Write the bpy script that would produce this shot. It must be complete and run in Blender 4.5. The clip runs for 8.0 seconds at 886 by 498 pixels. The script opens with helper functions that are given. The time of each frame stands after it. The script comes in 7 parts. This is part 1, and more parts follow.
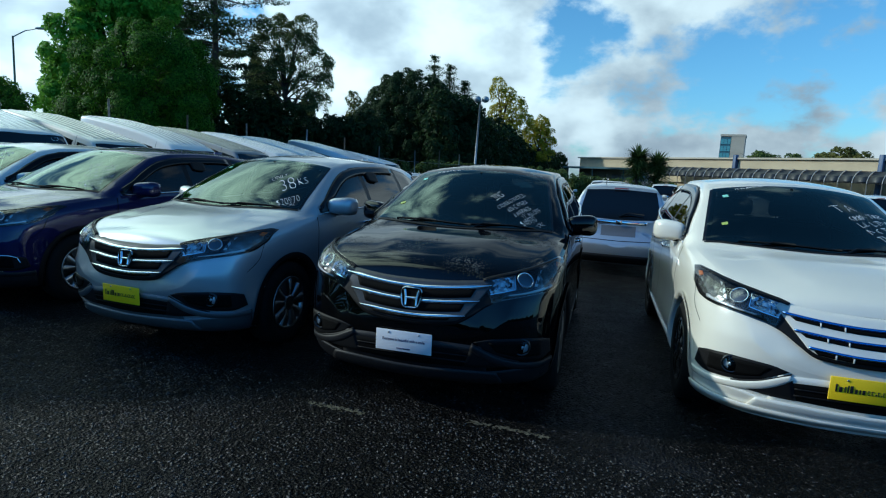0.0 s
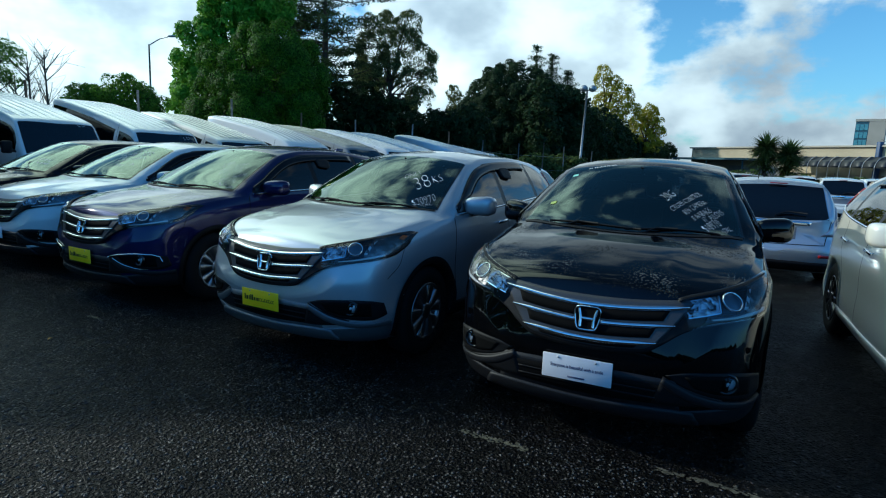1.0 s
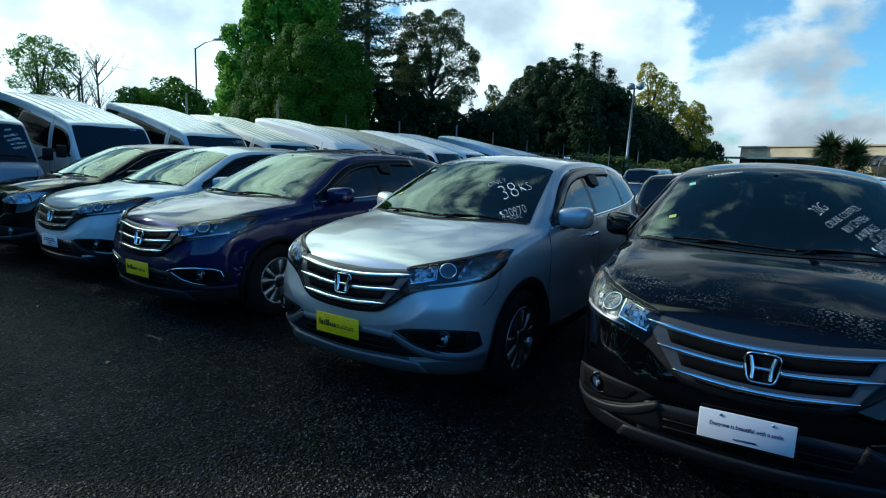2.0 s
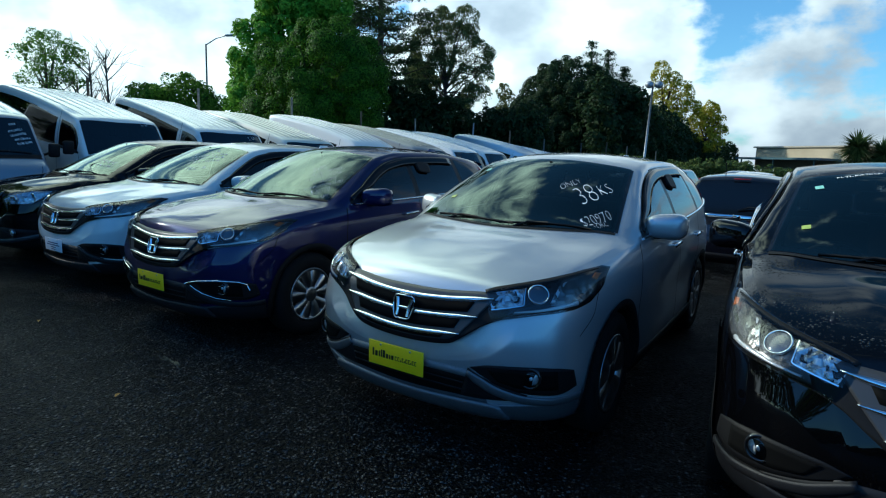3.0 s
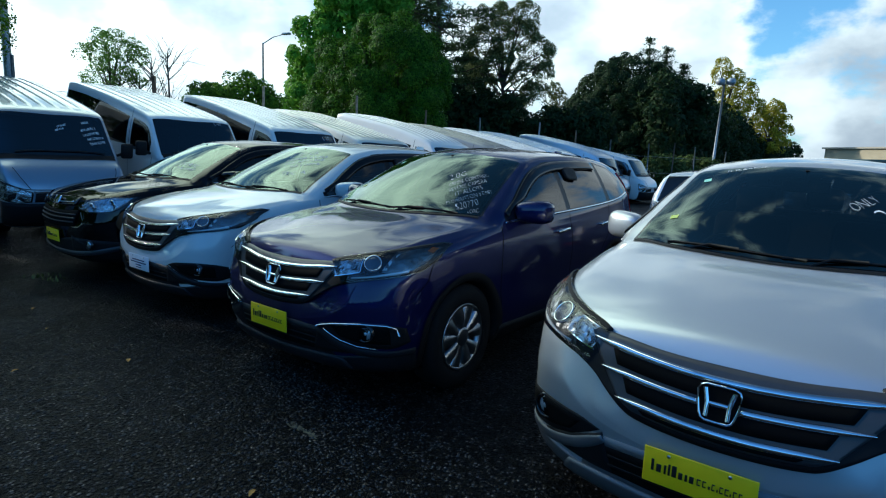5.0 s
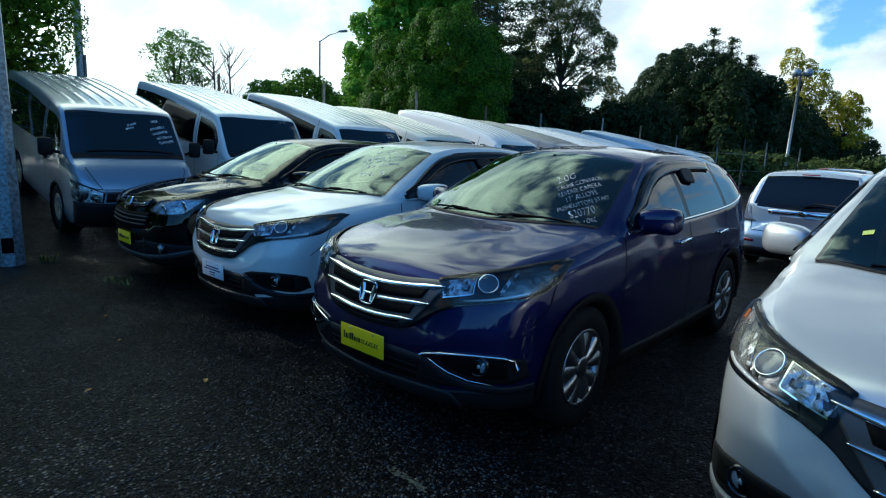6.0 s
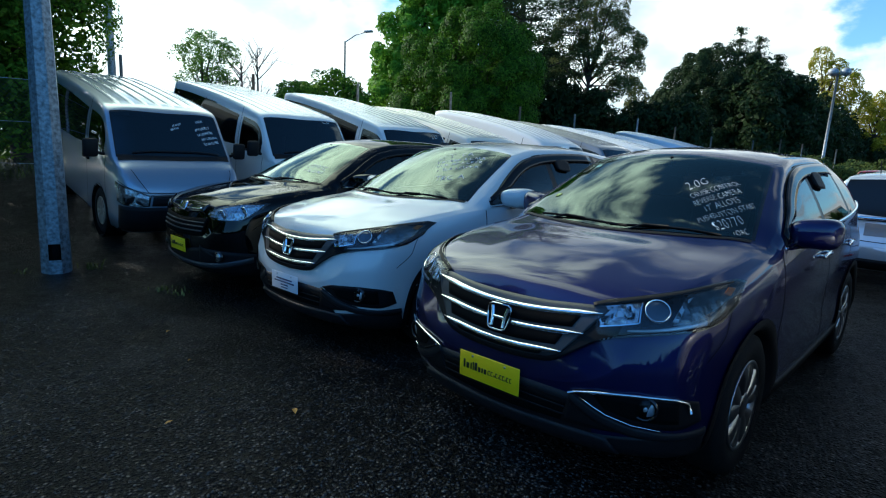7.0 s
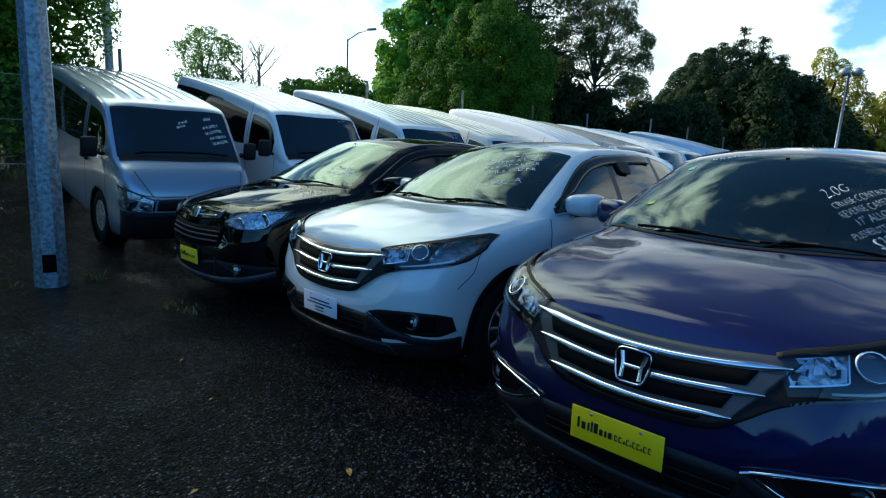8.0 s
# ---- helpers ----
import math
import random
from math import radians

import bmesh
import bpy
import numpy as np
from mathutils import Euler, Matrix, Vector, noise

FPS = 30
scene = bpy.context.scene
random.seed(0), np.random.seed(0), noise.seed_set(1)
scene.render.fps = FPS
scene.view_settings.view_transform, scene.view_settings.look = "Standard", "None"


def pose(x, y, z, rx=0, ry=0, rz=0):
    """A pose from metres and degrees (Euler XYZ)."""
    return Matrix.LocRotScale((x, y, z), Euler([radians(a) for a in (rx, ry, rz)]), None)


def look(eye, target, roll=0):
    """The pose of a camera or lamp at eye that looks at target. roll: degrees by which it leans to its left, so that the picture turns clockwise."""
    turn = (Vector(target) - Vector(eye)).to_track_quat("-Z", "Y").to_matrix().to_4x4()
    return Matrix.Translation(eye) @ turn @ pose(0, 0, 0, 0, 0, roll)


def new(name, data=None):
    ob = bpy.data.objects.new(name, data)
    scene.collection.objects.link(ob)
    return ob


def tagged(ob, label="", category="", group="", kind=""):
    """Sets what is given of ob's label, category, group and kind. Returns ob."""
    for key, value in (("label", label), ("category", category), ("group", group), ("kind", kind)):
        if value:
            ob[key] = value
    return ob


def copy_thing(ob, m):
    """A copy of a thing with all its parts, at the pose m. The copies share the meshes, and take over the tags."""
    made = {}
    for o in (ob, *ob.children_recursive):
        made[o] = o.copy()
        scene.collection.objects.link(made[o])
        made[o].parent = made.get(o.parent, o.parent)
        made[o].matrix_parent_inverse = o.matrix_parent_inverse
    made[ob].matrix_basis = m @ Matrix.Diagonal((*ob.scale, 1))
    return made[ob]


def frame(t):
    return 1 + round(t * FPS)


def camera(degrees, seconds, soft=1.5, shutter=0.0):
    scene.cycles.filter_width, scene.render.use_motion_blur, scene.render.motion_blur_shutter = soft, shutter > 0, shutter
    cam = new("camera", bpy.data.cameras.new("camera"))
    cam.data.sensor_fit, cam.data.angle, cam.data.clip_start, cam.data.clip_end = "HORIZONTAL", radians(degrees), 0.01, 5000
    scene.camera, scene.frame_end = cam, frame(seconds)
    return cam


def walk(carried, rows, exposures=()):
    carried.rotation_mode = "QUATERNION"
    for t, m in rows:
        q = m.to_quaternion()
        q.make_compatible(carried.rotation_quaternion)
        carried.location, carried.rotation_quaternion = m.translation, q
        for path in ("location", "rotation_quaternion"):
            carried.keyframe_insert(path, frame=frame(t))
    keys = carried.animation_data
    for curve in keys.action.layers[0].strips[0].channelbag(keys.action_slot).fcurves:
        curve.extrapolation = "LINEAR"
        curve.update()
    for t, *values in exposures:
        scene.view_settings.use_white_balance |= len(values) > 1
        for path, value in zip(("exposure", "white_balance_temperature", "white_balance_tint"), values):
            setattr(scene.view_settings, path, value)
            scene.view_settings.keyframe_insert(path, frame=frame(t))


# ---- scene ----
from mathutils.bvhtree import BVHTree

cam = camera(76.1, 8.0, 1.15)
PATH = [
    (0, (0.083, -0.161, 1.566), (0.046, 1.819, 1.292), 3.1),
    (0.5, (-0.134, 0.102, 1.525), (-0.38, 2.066, 1.235), 2.7),
    (1, (-0.388, 0.301, 1.568), (-0.755, 2.242, 1.255), 2.4),
    (1.5, (-0.709, 0.471, 1.596), (-1.15, 2.396, 1.278), 2.3),
    (1.7, (-0.805, 0.561, 1.599), (-1.268, 2.481, 1.284), 2.2),
    (2.8, (-1.332, 1.234, 1.575), (-1.838, 3.141, 1.25), 2.3),
    (3, (-1.49, 1.295, 1.566), (-1.996, 3.203, 1.246), 2.4),
    (3.5, (-1.794, 1.496, 1.553), (-2.318, 3.399, 1.234), 2.4),
    (4, (-2.037, 1.761, 1.575), (-2.602, 3.653, 1.257), 2.6),
    (4.5, (-2.37, 1.919, 1.525), (-2.971, 3.8, 1.206), 2.6),
    (4.7, (-2.537, 1.96, 1.536), (-3.146, 3.839, 1.217), 2.6),
    (5.8, (-3.184, 2.346, 1.596), (-3.941, 4.164, 1.246), 2.4),
    (6, (-3.3, 2.391, 1.566), (-4.087, 4.197, 1.222), 2.4),
    (6.5, (-3.675, 2.439, 1.579), (-4.485, 4.236, 1.238), 2.4),
    (7, (-4.042, 2.539, 1.542), (-4.874, 4.326, 1.201), 2.4),
    (7.5, (-4.372, 2.762, 1.567), (-5.234, 4.533, 1.223), 2.4),
    (8, (-4.717, 2.933, 1.517), (-5.537, 4.726, 1.179), 2.5),
]
walk(cam, [(t, look(eye, target, roll)) for t, eye, target, roll in PATH],
     [(0.0, -0.74, 4920, 2), (1.5, -0.58, 5050, 3), (4.5, -0.44, 5150, 7), (8.0, -0.10, 5480, 10)])
# ---- sky, sun ----
SUN_EL, SUN_AZ = 24.0, -88.0  # height and bearing of the sun, bearing from +y towards +x
sun_dir = Vector((math.sin(radians(SUN_AZ)) * math.cos(radians(SUN_EL)), math.cos(radians(SUN_AZ)) * math.cos(radians(SUN_EL)), math.sin(radians(SUN_EL))))
world = bpy.data.worlds.new("sky")
scene.world = world
world.use_nodes = True
wn, wl = world.node_tree.nodes, world.node_tree.links
wn.clear()


def wmath(op, a, b=None, clamp=False):
    n = wn.new("ShaderNodeMath")
    n.operation, n.use_clamp = op, clamp
    for i, v in enumerate((a, b)):
        if isinstance(v, (int, float)):
            n.inputs[i].default_value = v
        elif v is not None:
            wl.new(v, n.inputs[i])
    return n.outputs[0]


def wmix(fac, a, b, blend="MIX"):
    n = wn.new("ShaderNodeMixRGB")
    n.blend_type = blend
    for i, v in enumerate((fac, a, b)):
        if isinstance(v, (int, float)):
            n.inputs[i].default_value = v
        elif isinstance(v, tuple):
            n.inputs[i].default_value = (*v, 1)
        else:
            wl.new(v, n.inputs[i])
    return n.outputs[0]


def wnoise(vec, scale, detail, rough):
    n = wn.new("ShaderNodeTexNoise")
    n.inputs["Scale"].default_value, n.inputs["Detail"].default_value, n.inputs["Roughness"].default_value = scale, detail, rough
    wl.new(vec, n.inputs["Vector"])
    return n.outputs["Fac"]


def wramp(fac, lo, hi):
    n = wn.new("ShaderNodeMapRange")
    n.interpolation_type = "SMOOTHSTEP"
    n.inputs["From Min"].default_value, n.inputs["From Max"].default_value = lo, hi
    wl.new(fac, n.inputs["Value"])
    return n.outputs["Result"]


w_dir = wn.new("ShaderNodeTexCoord").outputs["Generated"]
w_sep = wn.new("ShaderNodeSeparateXYZ")
wl.new(w_dir, w_sep.inputs[0])
# cloud deck seen in perspective: flat layer over the head, packed towards the horizon
w_depth = wmath("ADD", wmath("MAXIMUM", w_sep.outputs["Z"], 0.0), 0.30)
w_uv = wn.new("ShaderNodeCombineXYZ")
wl.new(wmath("DIVIDE", w_sep.outputs["X"], w_depth), w_uv.inputs["X"])
wl.new(wmath("DIVIDE", w_sep.outputs["Y"], w_depth), w_uv.inputs["Y"])
w_uv.inputs["Z"].default_value = 4.35
w_heap = wn.new("ShaderNodeVectorMath")  # heaped clouds low over the horizon, seen from the side
w_heap.operation = "MULTIPLY_ADD"
wl.new(w_dir, w_heap.inputs[0])
w_heap.inputs[1].default_value, w_heap.inputs[2].default_value = (1.0, 1.0, 1.5), (3.1, 0.7, 2.2)
w_side = wmath("SUBTRACT", 1.0, wramp(w_sep.outputs["Z"], 0.30, 0.46))
w_big = wmix(w_side, wnoise(w_uv.outputs[0], 1.15, 8.0, 0.56), wnoise(w_heap.outputs[0], 4.2, 8.0, 0.56))
w_mid = wnoise(w_uv.outputs[0], 5.5, 6.0, 0.55)
w_fine = wmix(w_side, wnoise(w_uv.outputs[0], 2.6, 7.0, 0.6), wnoise(w_heap.outputs[0], 6.5, 6.0, 0.5))
w_sun = wn.new("ShaderNodeVectorMath")
w_sun.operation = "DOT_PRODUCT"
wl.new(w_dir, w_sun.inputs[0])
w_sun.inputs[1].default_value = Vector((-0.5, 0.35, 0.8)).normalized()  # the bright, thin side of the cloud deck
w_veil = wn.new("ShaderNodeVectorMath")
w_veil.operation = "DOT_PRODUCT"
wl.new(w_dir, w_veil.inputs[0])
w_veil.inputs[1].default_value = Vector((-0.8, 0.25, 0.55)).normalized()  # veiled glow round the sun
w_glow = wramp(w_veil.outputs["Value"], -0.3, 0.95)
w_core = wramp(w_veil.outputs["Value"], 0.80, 0.985)
w_high = wmath("MULTIPLY", wramp(w_sep.outputs["Z"], 0.25, 0.5), 0.10)  # the deck breaks up overhead
w_bank = wramp(w_sun.outputs["Value"], 0.78, 0.96)  # but for one bright bank
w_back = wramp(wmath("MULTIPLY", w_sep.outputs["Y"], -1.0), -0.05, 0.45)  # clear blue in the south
w_break = wmath("MULTIPLY", wramp(w_sep.outputs["Z"], 0.30, 0.55), 0.24)  # large heaps low down, finer overhead
w_share = wmath("ADD", w_break, 0.14)
w_puff = wmath("ADD", wmath("MULTIPLY", w_big, wmath("SUBTRACT", 1.0, w_share)), wmath("MULTIPLY", w_mid, w_share))
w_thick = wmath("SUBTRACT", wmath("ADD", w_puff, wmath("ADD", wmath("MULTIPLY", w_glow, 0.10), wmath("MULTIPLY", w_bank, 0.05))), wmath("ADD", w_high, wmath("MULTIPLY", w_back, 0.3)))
w_thick = wmath("ADD", w_thick, wmath("MULTIPLY", wmath("SUBTRACT", 1.0, wramp(w_sep.outputs["Z"], 0.20, 0.42)), 0.06))
w_cover = wramp(wmath("ADD", w_thick, wmath("MULTIPLY", w_side, -0.012)), 0.46, 0.56)
w_sky = wn.new("ShaderNodeTexSky")
w_sky.sky_type, w_sky.sun_disc = "NISHITA", False
w_sky.sun_elevation, w_sky.sun_rotation = radians(SUN_EL), radians(SUN_AZ)
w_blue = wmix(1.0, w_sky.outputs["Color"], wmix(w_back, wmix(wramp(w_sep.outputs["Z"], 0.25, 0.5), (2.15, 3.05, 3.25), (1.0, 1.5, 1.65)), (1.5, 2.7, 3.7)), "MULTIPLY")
w_white = wmix(wramp(w_fine, 0.30, 0.68), (5.0, 5.4, 5.6), (11.3, 11.5, 10.6))
w_lit = wmix(w_glow, wmix(w_side, (0.72, 0.72, 0.73), (0.98, 0.97, 0.95)), (1.92, 1.98, 1.92))
w_cloud = wmix(1.0, wmix(1.0, w_white, w_lit, "MULTIPLY"), wmix(w_bank, (1.0, 1.0, 1.0), (2.3, 2.3, 1.75)), "MULTIPLY")
w_low = wmix(wramp(w_sep.outputs["Z"], 0.24, 0.5), (1.5, 1.47, 1.4), (0.85, 0.85, 0.85))  # brightest low down
w_cloud = wmix(1.0, w_cloud, w_low, "MULTIPLY")
w_cloud = wmix(1.0, w_cloud, wmix(w_core, (1.0, 1.0, 1.0), (1.6, 1.58, 1.5)), "MULTIPLY")
w_bg = wn.new("ShaderNodeBackground")
w_bg.inputs["Strength"].default_value = 0.073
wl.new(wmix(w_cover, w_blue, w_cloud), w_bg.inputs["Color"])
wl.new(w_bg.outputs[0], wn.new("ShaderNodeOutputWorld").inputs["Surface"])

sun = new("sun", bpy.data.lights.new("sun", "SUN"))
sun.data.energy, sun.data.angle, sun.data.color = 5.0, radians(1.0), (1.0, 0.86, 0.62)
sun.matrix_world = look(sun_dir * 100, (0, 0, 0))
# ---- materials ----
def mat(name, color, rough=0.5, metal=0.0, coat=0.0, bump=0.0, bump_scale=40.0, vary=0.0, vary_scale=3.0, spec=0.5):
    m = bpy.data.materials.new(name)
    m.use_nodes = True
    nt = m.node_tree
    b = nt.nodes["Principled BSDF"]
    b.inputs["Base Color"].default_value = (*color, 1)
    b.inputs["Roughness"].default_value = rough
    b.inputs["Metallic"].default_value = metal
    b.inputs["Coat Weight"].default_value = coat
    b.inputs["Coat Roughness"].default_value = 0.03
    b.inputs["Specular IOR Level"].default_value = spec
    tc = nt.nodes.new("ShaderNodeTexCoord")
    if vary:
        n = nt.nodes.new("ShaderNodeTexNoise")
        n.inputs["Scale"].default_value, n.inputs["Detail"].default_value = vary_scale, 6.0
        nt.links.new(tc.outputs["Object"], n.inputs["Vector"])
        hsv = nt.nodes.new("ShaderNodeMixRGB")
        hsv.blend_type = "MULTIPLY"
        hsv.inputs["Fac"].default_value = 1.0
        hsv.inputs["Color1"].default_value = (*color, 1)
        mr = nt.nodes.new("ShaderNodeMapRange")
        mr.inputs["From Min"].default_value, mr.inputs["From Max"].default_value = 0.3, 0.7
        mr.inputs["To Min"].default_value, mr.inputs["To Max"].default_value = 1 - vary, 1 + vary
        nt.links.new(n.outputs["Fac"], mr.inputs["Value"])
        nt.links.new(mr.outputs["Result"], hsv.inputs["Color2"])
        nt.links.new(hsv.outputs["Color"], b.inputs["Base Color"])
    if bump:
        n = nt.nodes.new("ShaderNodeTexNoise")
        n.inputs["Scale"].default_value, n.inputs["Detail"].default_value = bump_scale, 4.0
        nt.links.new(tc.outputs["Object"], n.inputs["Vector"])
        bp = nt.nodes.new("ShaderNodeBump")
        bp.inputs["Strength"].default_value, bp.inputs["Distance"].default_value = bump, 0.01
        nt.links.new(n.outputs["Fac"], bp.inputs["Height"])
        nt.links.new(bp.outputs["Normal"], b.inputs["Normal"])
    return m


def glass_mat(name, tint, rough=0.0, sheen=(1, 1, 1), ior=1.65):
    """A thin pane: tinted see-through with a mirror gloss by Fresnel."""
    m = bpy.data.materials.new(name)
    m.use_nodes = True
    nt = m.node_tree
    nt.nodes.clear()
    out = nt.nodes.new("ShaderNodeOutputMaterial")
    mix = nt.nodes.new("ShaderNodeMixShader")
    tr = nt.nodes.new("ShaderNodeBsdfTransparent")
    gl = nt.nodes.new("ShaderNodeBsdfGlossy")
    fr = nt.nodes.new("ShaderNodeFresnel")
    fr.inputs["IOR"].default_value = ior
    tr.inputs["Color"].default_value = (*tint, 1)
    gl.inputs["Roughness"].default_value = rough
    gl.inputs["Color"].default_value = (*sheen, 1)
    nt.links.new(fr.outputs[0], mix.inputs[0])
    nt.links.new(tr.outputs[0], mix.inputs[1])
    nt.links.new(gl.outputs[0], mix.inputs[2])
    nt.links.new(mix.outputs[0], out.inputs["Surface"])
    return m


def add_beads(m):
    """Rain beads standing on the paint, in patches."""
    nt = m.node_tree
    b = nt.nodes["Principled BSDF"]
    tc = nt.nodes.new("ShaderNodeTexCoord")
    v = nt.nodes.new("ShaderNodeTexVoronoi")
    v.inputs["Scale"].default_value = 72.0
    v2 = nt.nodes.new("ShaderNodeTexNoise")
    v2.inputs["Scale"].default_value, v2.inputs["Detail"].default_value = 3.0, 3.0
    nt.links.new(tc.outputs["Object"], v.inputs["Vector"])
    nt.links.new(tc.outputs["Object"], v2.inputs["Vector"])
    size = nt.nodes.new("ShaderNodeMapRange")  # where the patch is thick the beads are larger
    size.inputs["From Min"].default_value, size.inputs["From Max"].default_value = 0.40, 0.62
    size.inputs["To Min"].default_value, size.inputs["To Max"].default_value = 0.0, 0.42
    nt.links.new(v2.outputs["Fac"], size.inputs["Value"])
    sub = nt.nodes.new("ShaderNodeMath")
    sub.operation, sub.use_clamp = "SUBTRACT", True
    nt.links.new(size.outputs[0], sub.inputs[0])
    nt.links.new(v.outputs["Distance"], sub.inputs[1])
    geo = nt.nodes.new("ShaderNodeNewGeometry")
    up = nt.nodes.new("ShaderNodeSeparateXYZ")
    nt.links.new(geo.outputs["Normal"], up.inputs[0])
    flat = nt.nodes.new("ShaderNodeMapRange")  # they run off steep faces
    flat.inputs["From Min"].default_value, flat.inputs["From Max"].default_value = 0.6, 0.8
    nt.links.new(up.outputs["Z"], flat.inputs["Value"])
    lying = nt.nodes.new("ShaderNodeMath")
    lying.operation = "MULTIPLY"
    nt.links.new(sub.outputs[0], lying.inputs[0])
    nt.links.new(flat.outputs[0], lying.inputs[1])
    root = nt.nodes.new("ShaderNodeMath")
    root.operation = "POWER"
    root.inputs[1].default_value = 0.5
    nt.links.new(lying.outputs[0], root.inputs[0])
    bp = nt.nodes.new("ShaderNodeBump")
    bp.inputs["Strength"].default_value, bp.inputs["Distance"].default_value = 1.0, 0.012
    nt.links.new(root.outputs[0], bp.inputs["Height"])
    nt.links.new(bp.outputs["Normal"], b.inputs["Coat Normal"])
    return m


PAINT = {
    "silver": mat("paint_silver", (0.52, 0.55, 0.58), 0.38, 0.62, 1.0),
    "black": mat("paint_black", (0.0012, 0.0013, 0.002), 0.35, 0.0, 0.8, spec=0.0),
    "blue": mat("paint_blue", (0.0105, 0.0115, 0.072), 0.46, 0.6, 1.0, spec=0.05),
    "ice": mat("paint_ice", (0.56, 0.62, 0.68), 0.36, 0.5, 1.0),
    "steel": mat("paint_steel", (0.32, 0.38, 0.46), 0.38, 0.65, 1.0),
    "cream": mat("paint_cream", (0.66, 0.65, 0.56), 0.35, 0.0, 1.0),
    "grey": mat("paint_grey", (0.20, 0.21, 0.22), 0.35, 0.4, 1.0),
    "midnight": mat("paint_midnight", (0.004, 0.005, 0.011), 0.35, 0.0, 1.0, spec=0.2),
    "red": mat("paint_red", (0.55, 0.03, 0.02), 0.35, 0.0, 1.0),
    "pearl": mat("paint_pearl", (0.80, 0.77, 0.68), 0.32, 0.0, 1.0),
    "white": mat("paint_white", (0.76, 0.76, 0.73), 0.35, 0.0, 1.0),
}
for tone, film in (("blue", 0.06), ("silver", 0.06), ("ice", 0.06)):  # dust dulls the lacquer
    PAINT[tone].node_tree.nodes["Principled BSDF"].inputs["Coat Roughness"].default_value = film
add_beads(PAINT["black"])
M_GLASS = glass_mat("windscreen_glass", (0.55, 0.62, 0.58), 0.0, (0.84, 1.0, 0.94), 1.82)
M_DARKGLASS = glass_mat("privacy_glass", (0.08, 0.09, 0.1))
M_LENS = glass_mat("lamp_lens", (0.96, 0.97, 0.98), 0.0, (1, 1, 1), 1.4)
M_BLACK = mat("black_plastic", (0.006, 0.006, 0.007), 0.6, bump=0.15, bump_scale=400, spec=0.25)
M_GREY = mat("grey_plastic", (0.045, 0.046, 0.05), 0.35)
M_CLAD = mat("grey_cladding", (0.014, 0.014, 0.016), 0.5, bump=0.15, bump_scale=400, spec=0.3)
M_CLADLIGHT = mat("light_grey_cladding", (0.17, 0.175, 0.185), 0.45, 0.6, bump=0.1, bump_scale=300, spec=0.3)
M_GLOSSBLACK = mat("gloss_black", (0.008, 0.008, 0.009), 0.1, coat=0.5)
M_CHROME = mat("chrome", (0.85, 0.86, 0.88), 0.06, 1.0)
M_ALLOY = mat("alloy", (0.40, 0.41, 0.43), 0.32, 1.0)
M_RUBBER = mat("tyre_rubber", (0.008, 0.008, 0.008), 0.8, bump=0.3, bump_scale=120, spec=0.2)
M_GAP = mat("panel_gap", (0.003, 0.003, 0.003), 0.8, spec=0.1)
M_CLOTH = mat("seat_cloth", (0.03, 0.03, 0.032), 0.9, bump=0.3, bump_scale=300)
M_YELLOW = mat("yellow_plate", (1.0, 0.69, 0.0), 0.4)
M_WHITEPL = mat("white_plate", (0.8, 0.8, 0.82), 0.35)
M_INK = mat("ink_black", (0.01, 0.01, 0.01), 0.5)
M_CHALK = mat("chalk_white", (0.85, 0.85, 0.85), 0.9)
M_STEEL = mat("steel", (0.45, 0.45, 0.46), 0.35, 1.0)
M_LINING = mat("cabin_lining", (0.05, 0.05, 0.048), 0.9)
M_SIDEGLASS = glass_mat("side_glass", (0.2, 0.24, 0.23))
M_VISOR = mat("visor_acrylic", (0.004, 0.004, 0.005), 0.12, spec=0.3)
M_FRAME = mat("window_frame_black", (0.005, 0.005, 0.006), 0.35, spec=0.25)
M_LAMPTRAY = mat("lamp_tray", (0.028, 0.03, 0.034), 0.25, 0.5, bump=0.3, bump_scale=25)
M_CORNER = mat("corner_reflector", (0.20, 0.20, 0.195), 0.22, 0.75, bump=0.4, bump_scale=50, vary=0.4, vary_scale=30)
M_REFLECT = mat("lamp_reflector", (0.46, 0.48, 0.50), 0.12, 0.85, bump=0.6, bump_scale=55, vary=0.6, vary_scale=45)
M_FACET = mat("lamp_facet", (0.80, 0.83, 0.86), 0.15, 0.4, bump=0.4, bump_scale=60)
M_PROJECTOR = mat("projector_glass", (0.10, 0.11, 0.13), 0.03, 0.0, 1.0)
M_AMBER = mat("amber_lens", (0.40, 0.13, 0.03), 0.25)
M_TAIL = mat("tail_lens", (0.35, 0.01, 0.012), 0.12, coat=1.0)
M_BLUEINK = mat("ink_navy", (0.03, 0.04, 0.12), 0.5)
M_VANGLASS = glass_mat("van_glass", (0.13, 0.15, 0.16), 0.0, (0.75, 0.9, 1.0), 1.95)
M_DARKGLASS_SOLID = mat("dark_glass", (0.004, 0.005, 0.006), 0.02, 0.0, 0.15, spec=0.35)
M_TAILCLEAR = mat("tail_lens_clear", (0.45, 0.40, 0.42), 0.1, 0.3, 1.0)
M_PLATEBED = mat("plate_bed", (0.2, 0.2, 0.21), 0.4, 0.3)
M_BARK = mat("bark", (0.06, 0.045, 0.035), 0.9, bump=0.6, bump_scale=8, vary=0.3, vary_scale=4)
M_TWIG = mat("twig", (0.12, 0.10, 0.085), 0.9)
M_GALV = mat("galvanised", (0.36, 0.38, 0.40), 0.5, 0.55, vary=0.35, vary_scale=14)
M_POST = mat("weathered_galvanised", (0.19, 0.23, 0.27), 0.42, 0.5, vary=0.55, vary_scale=26)
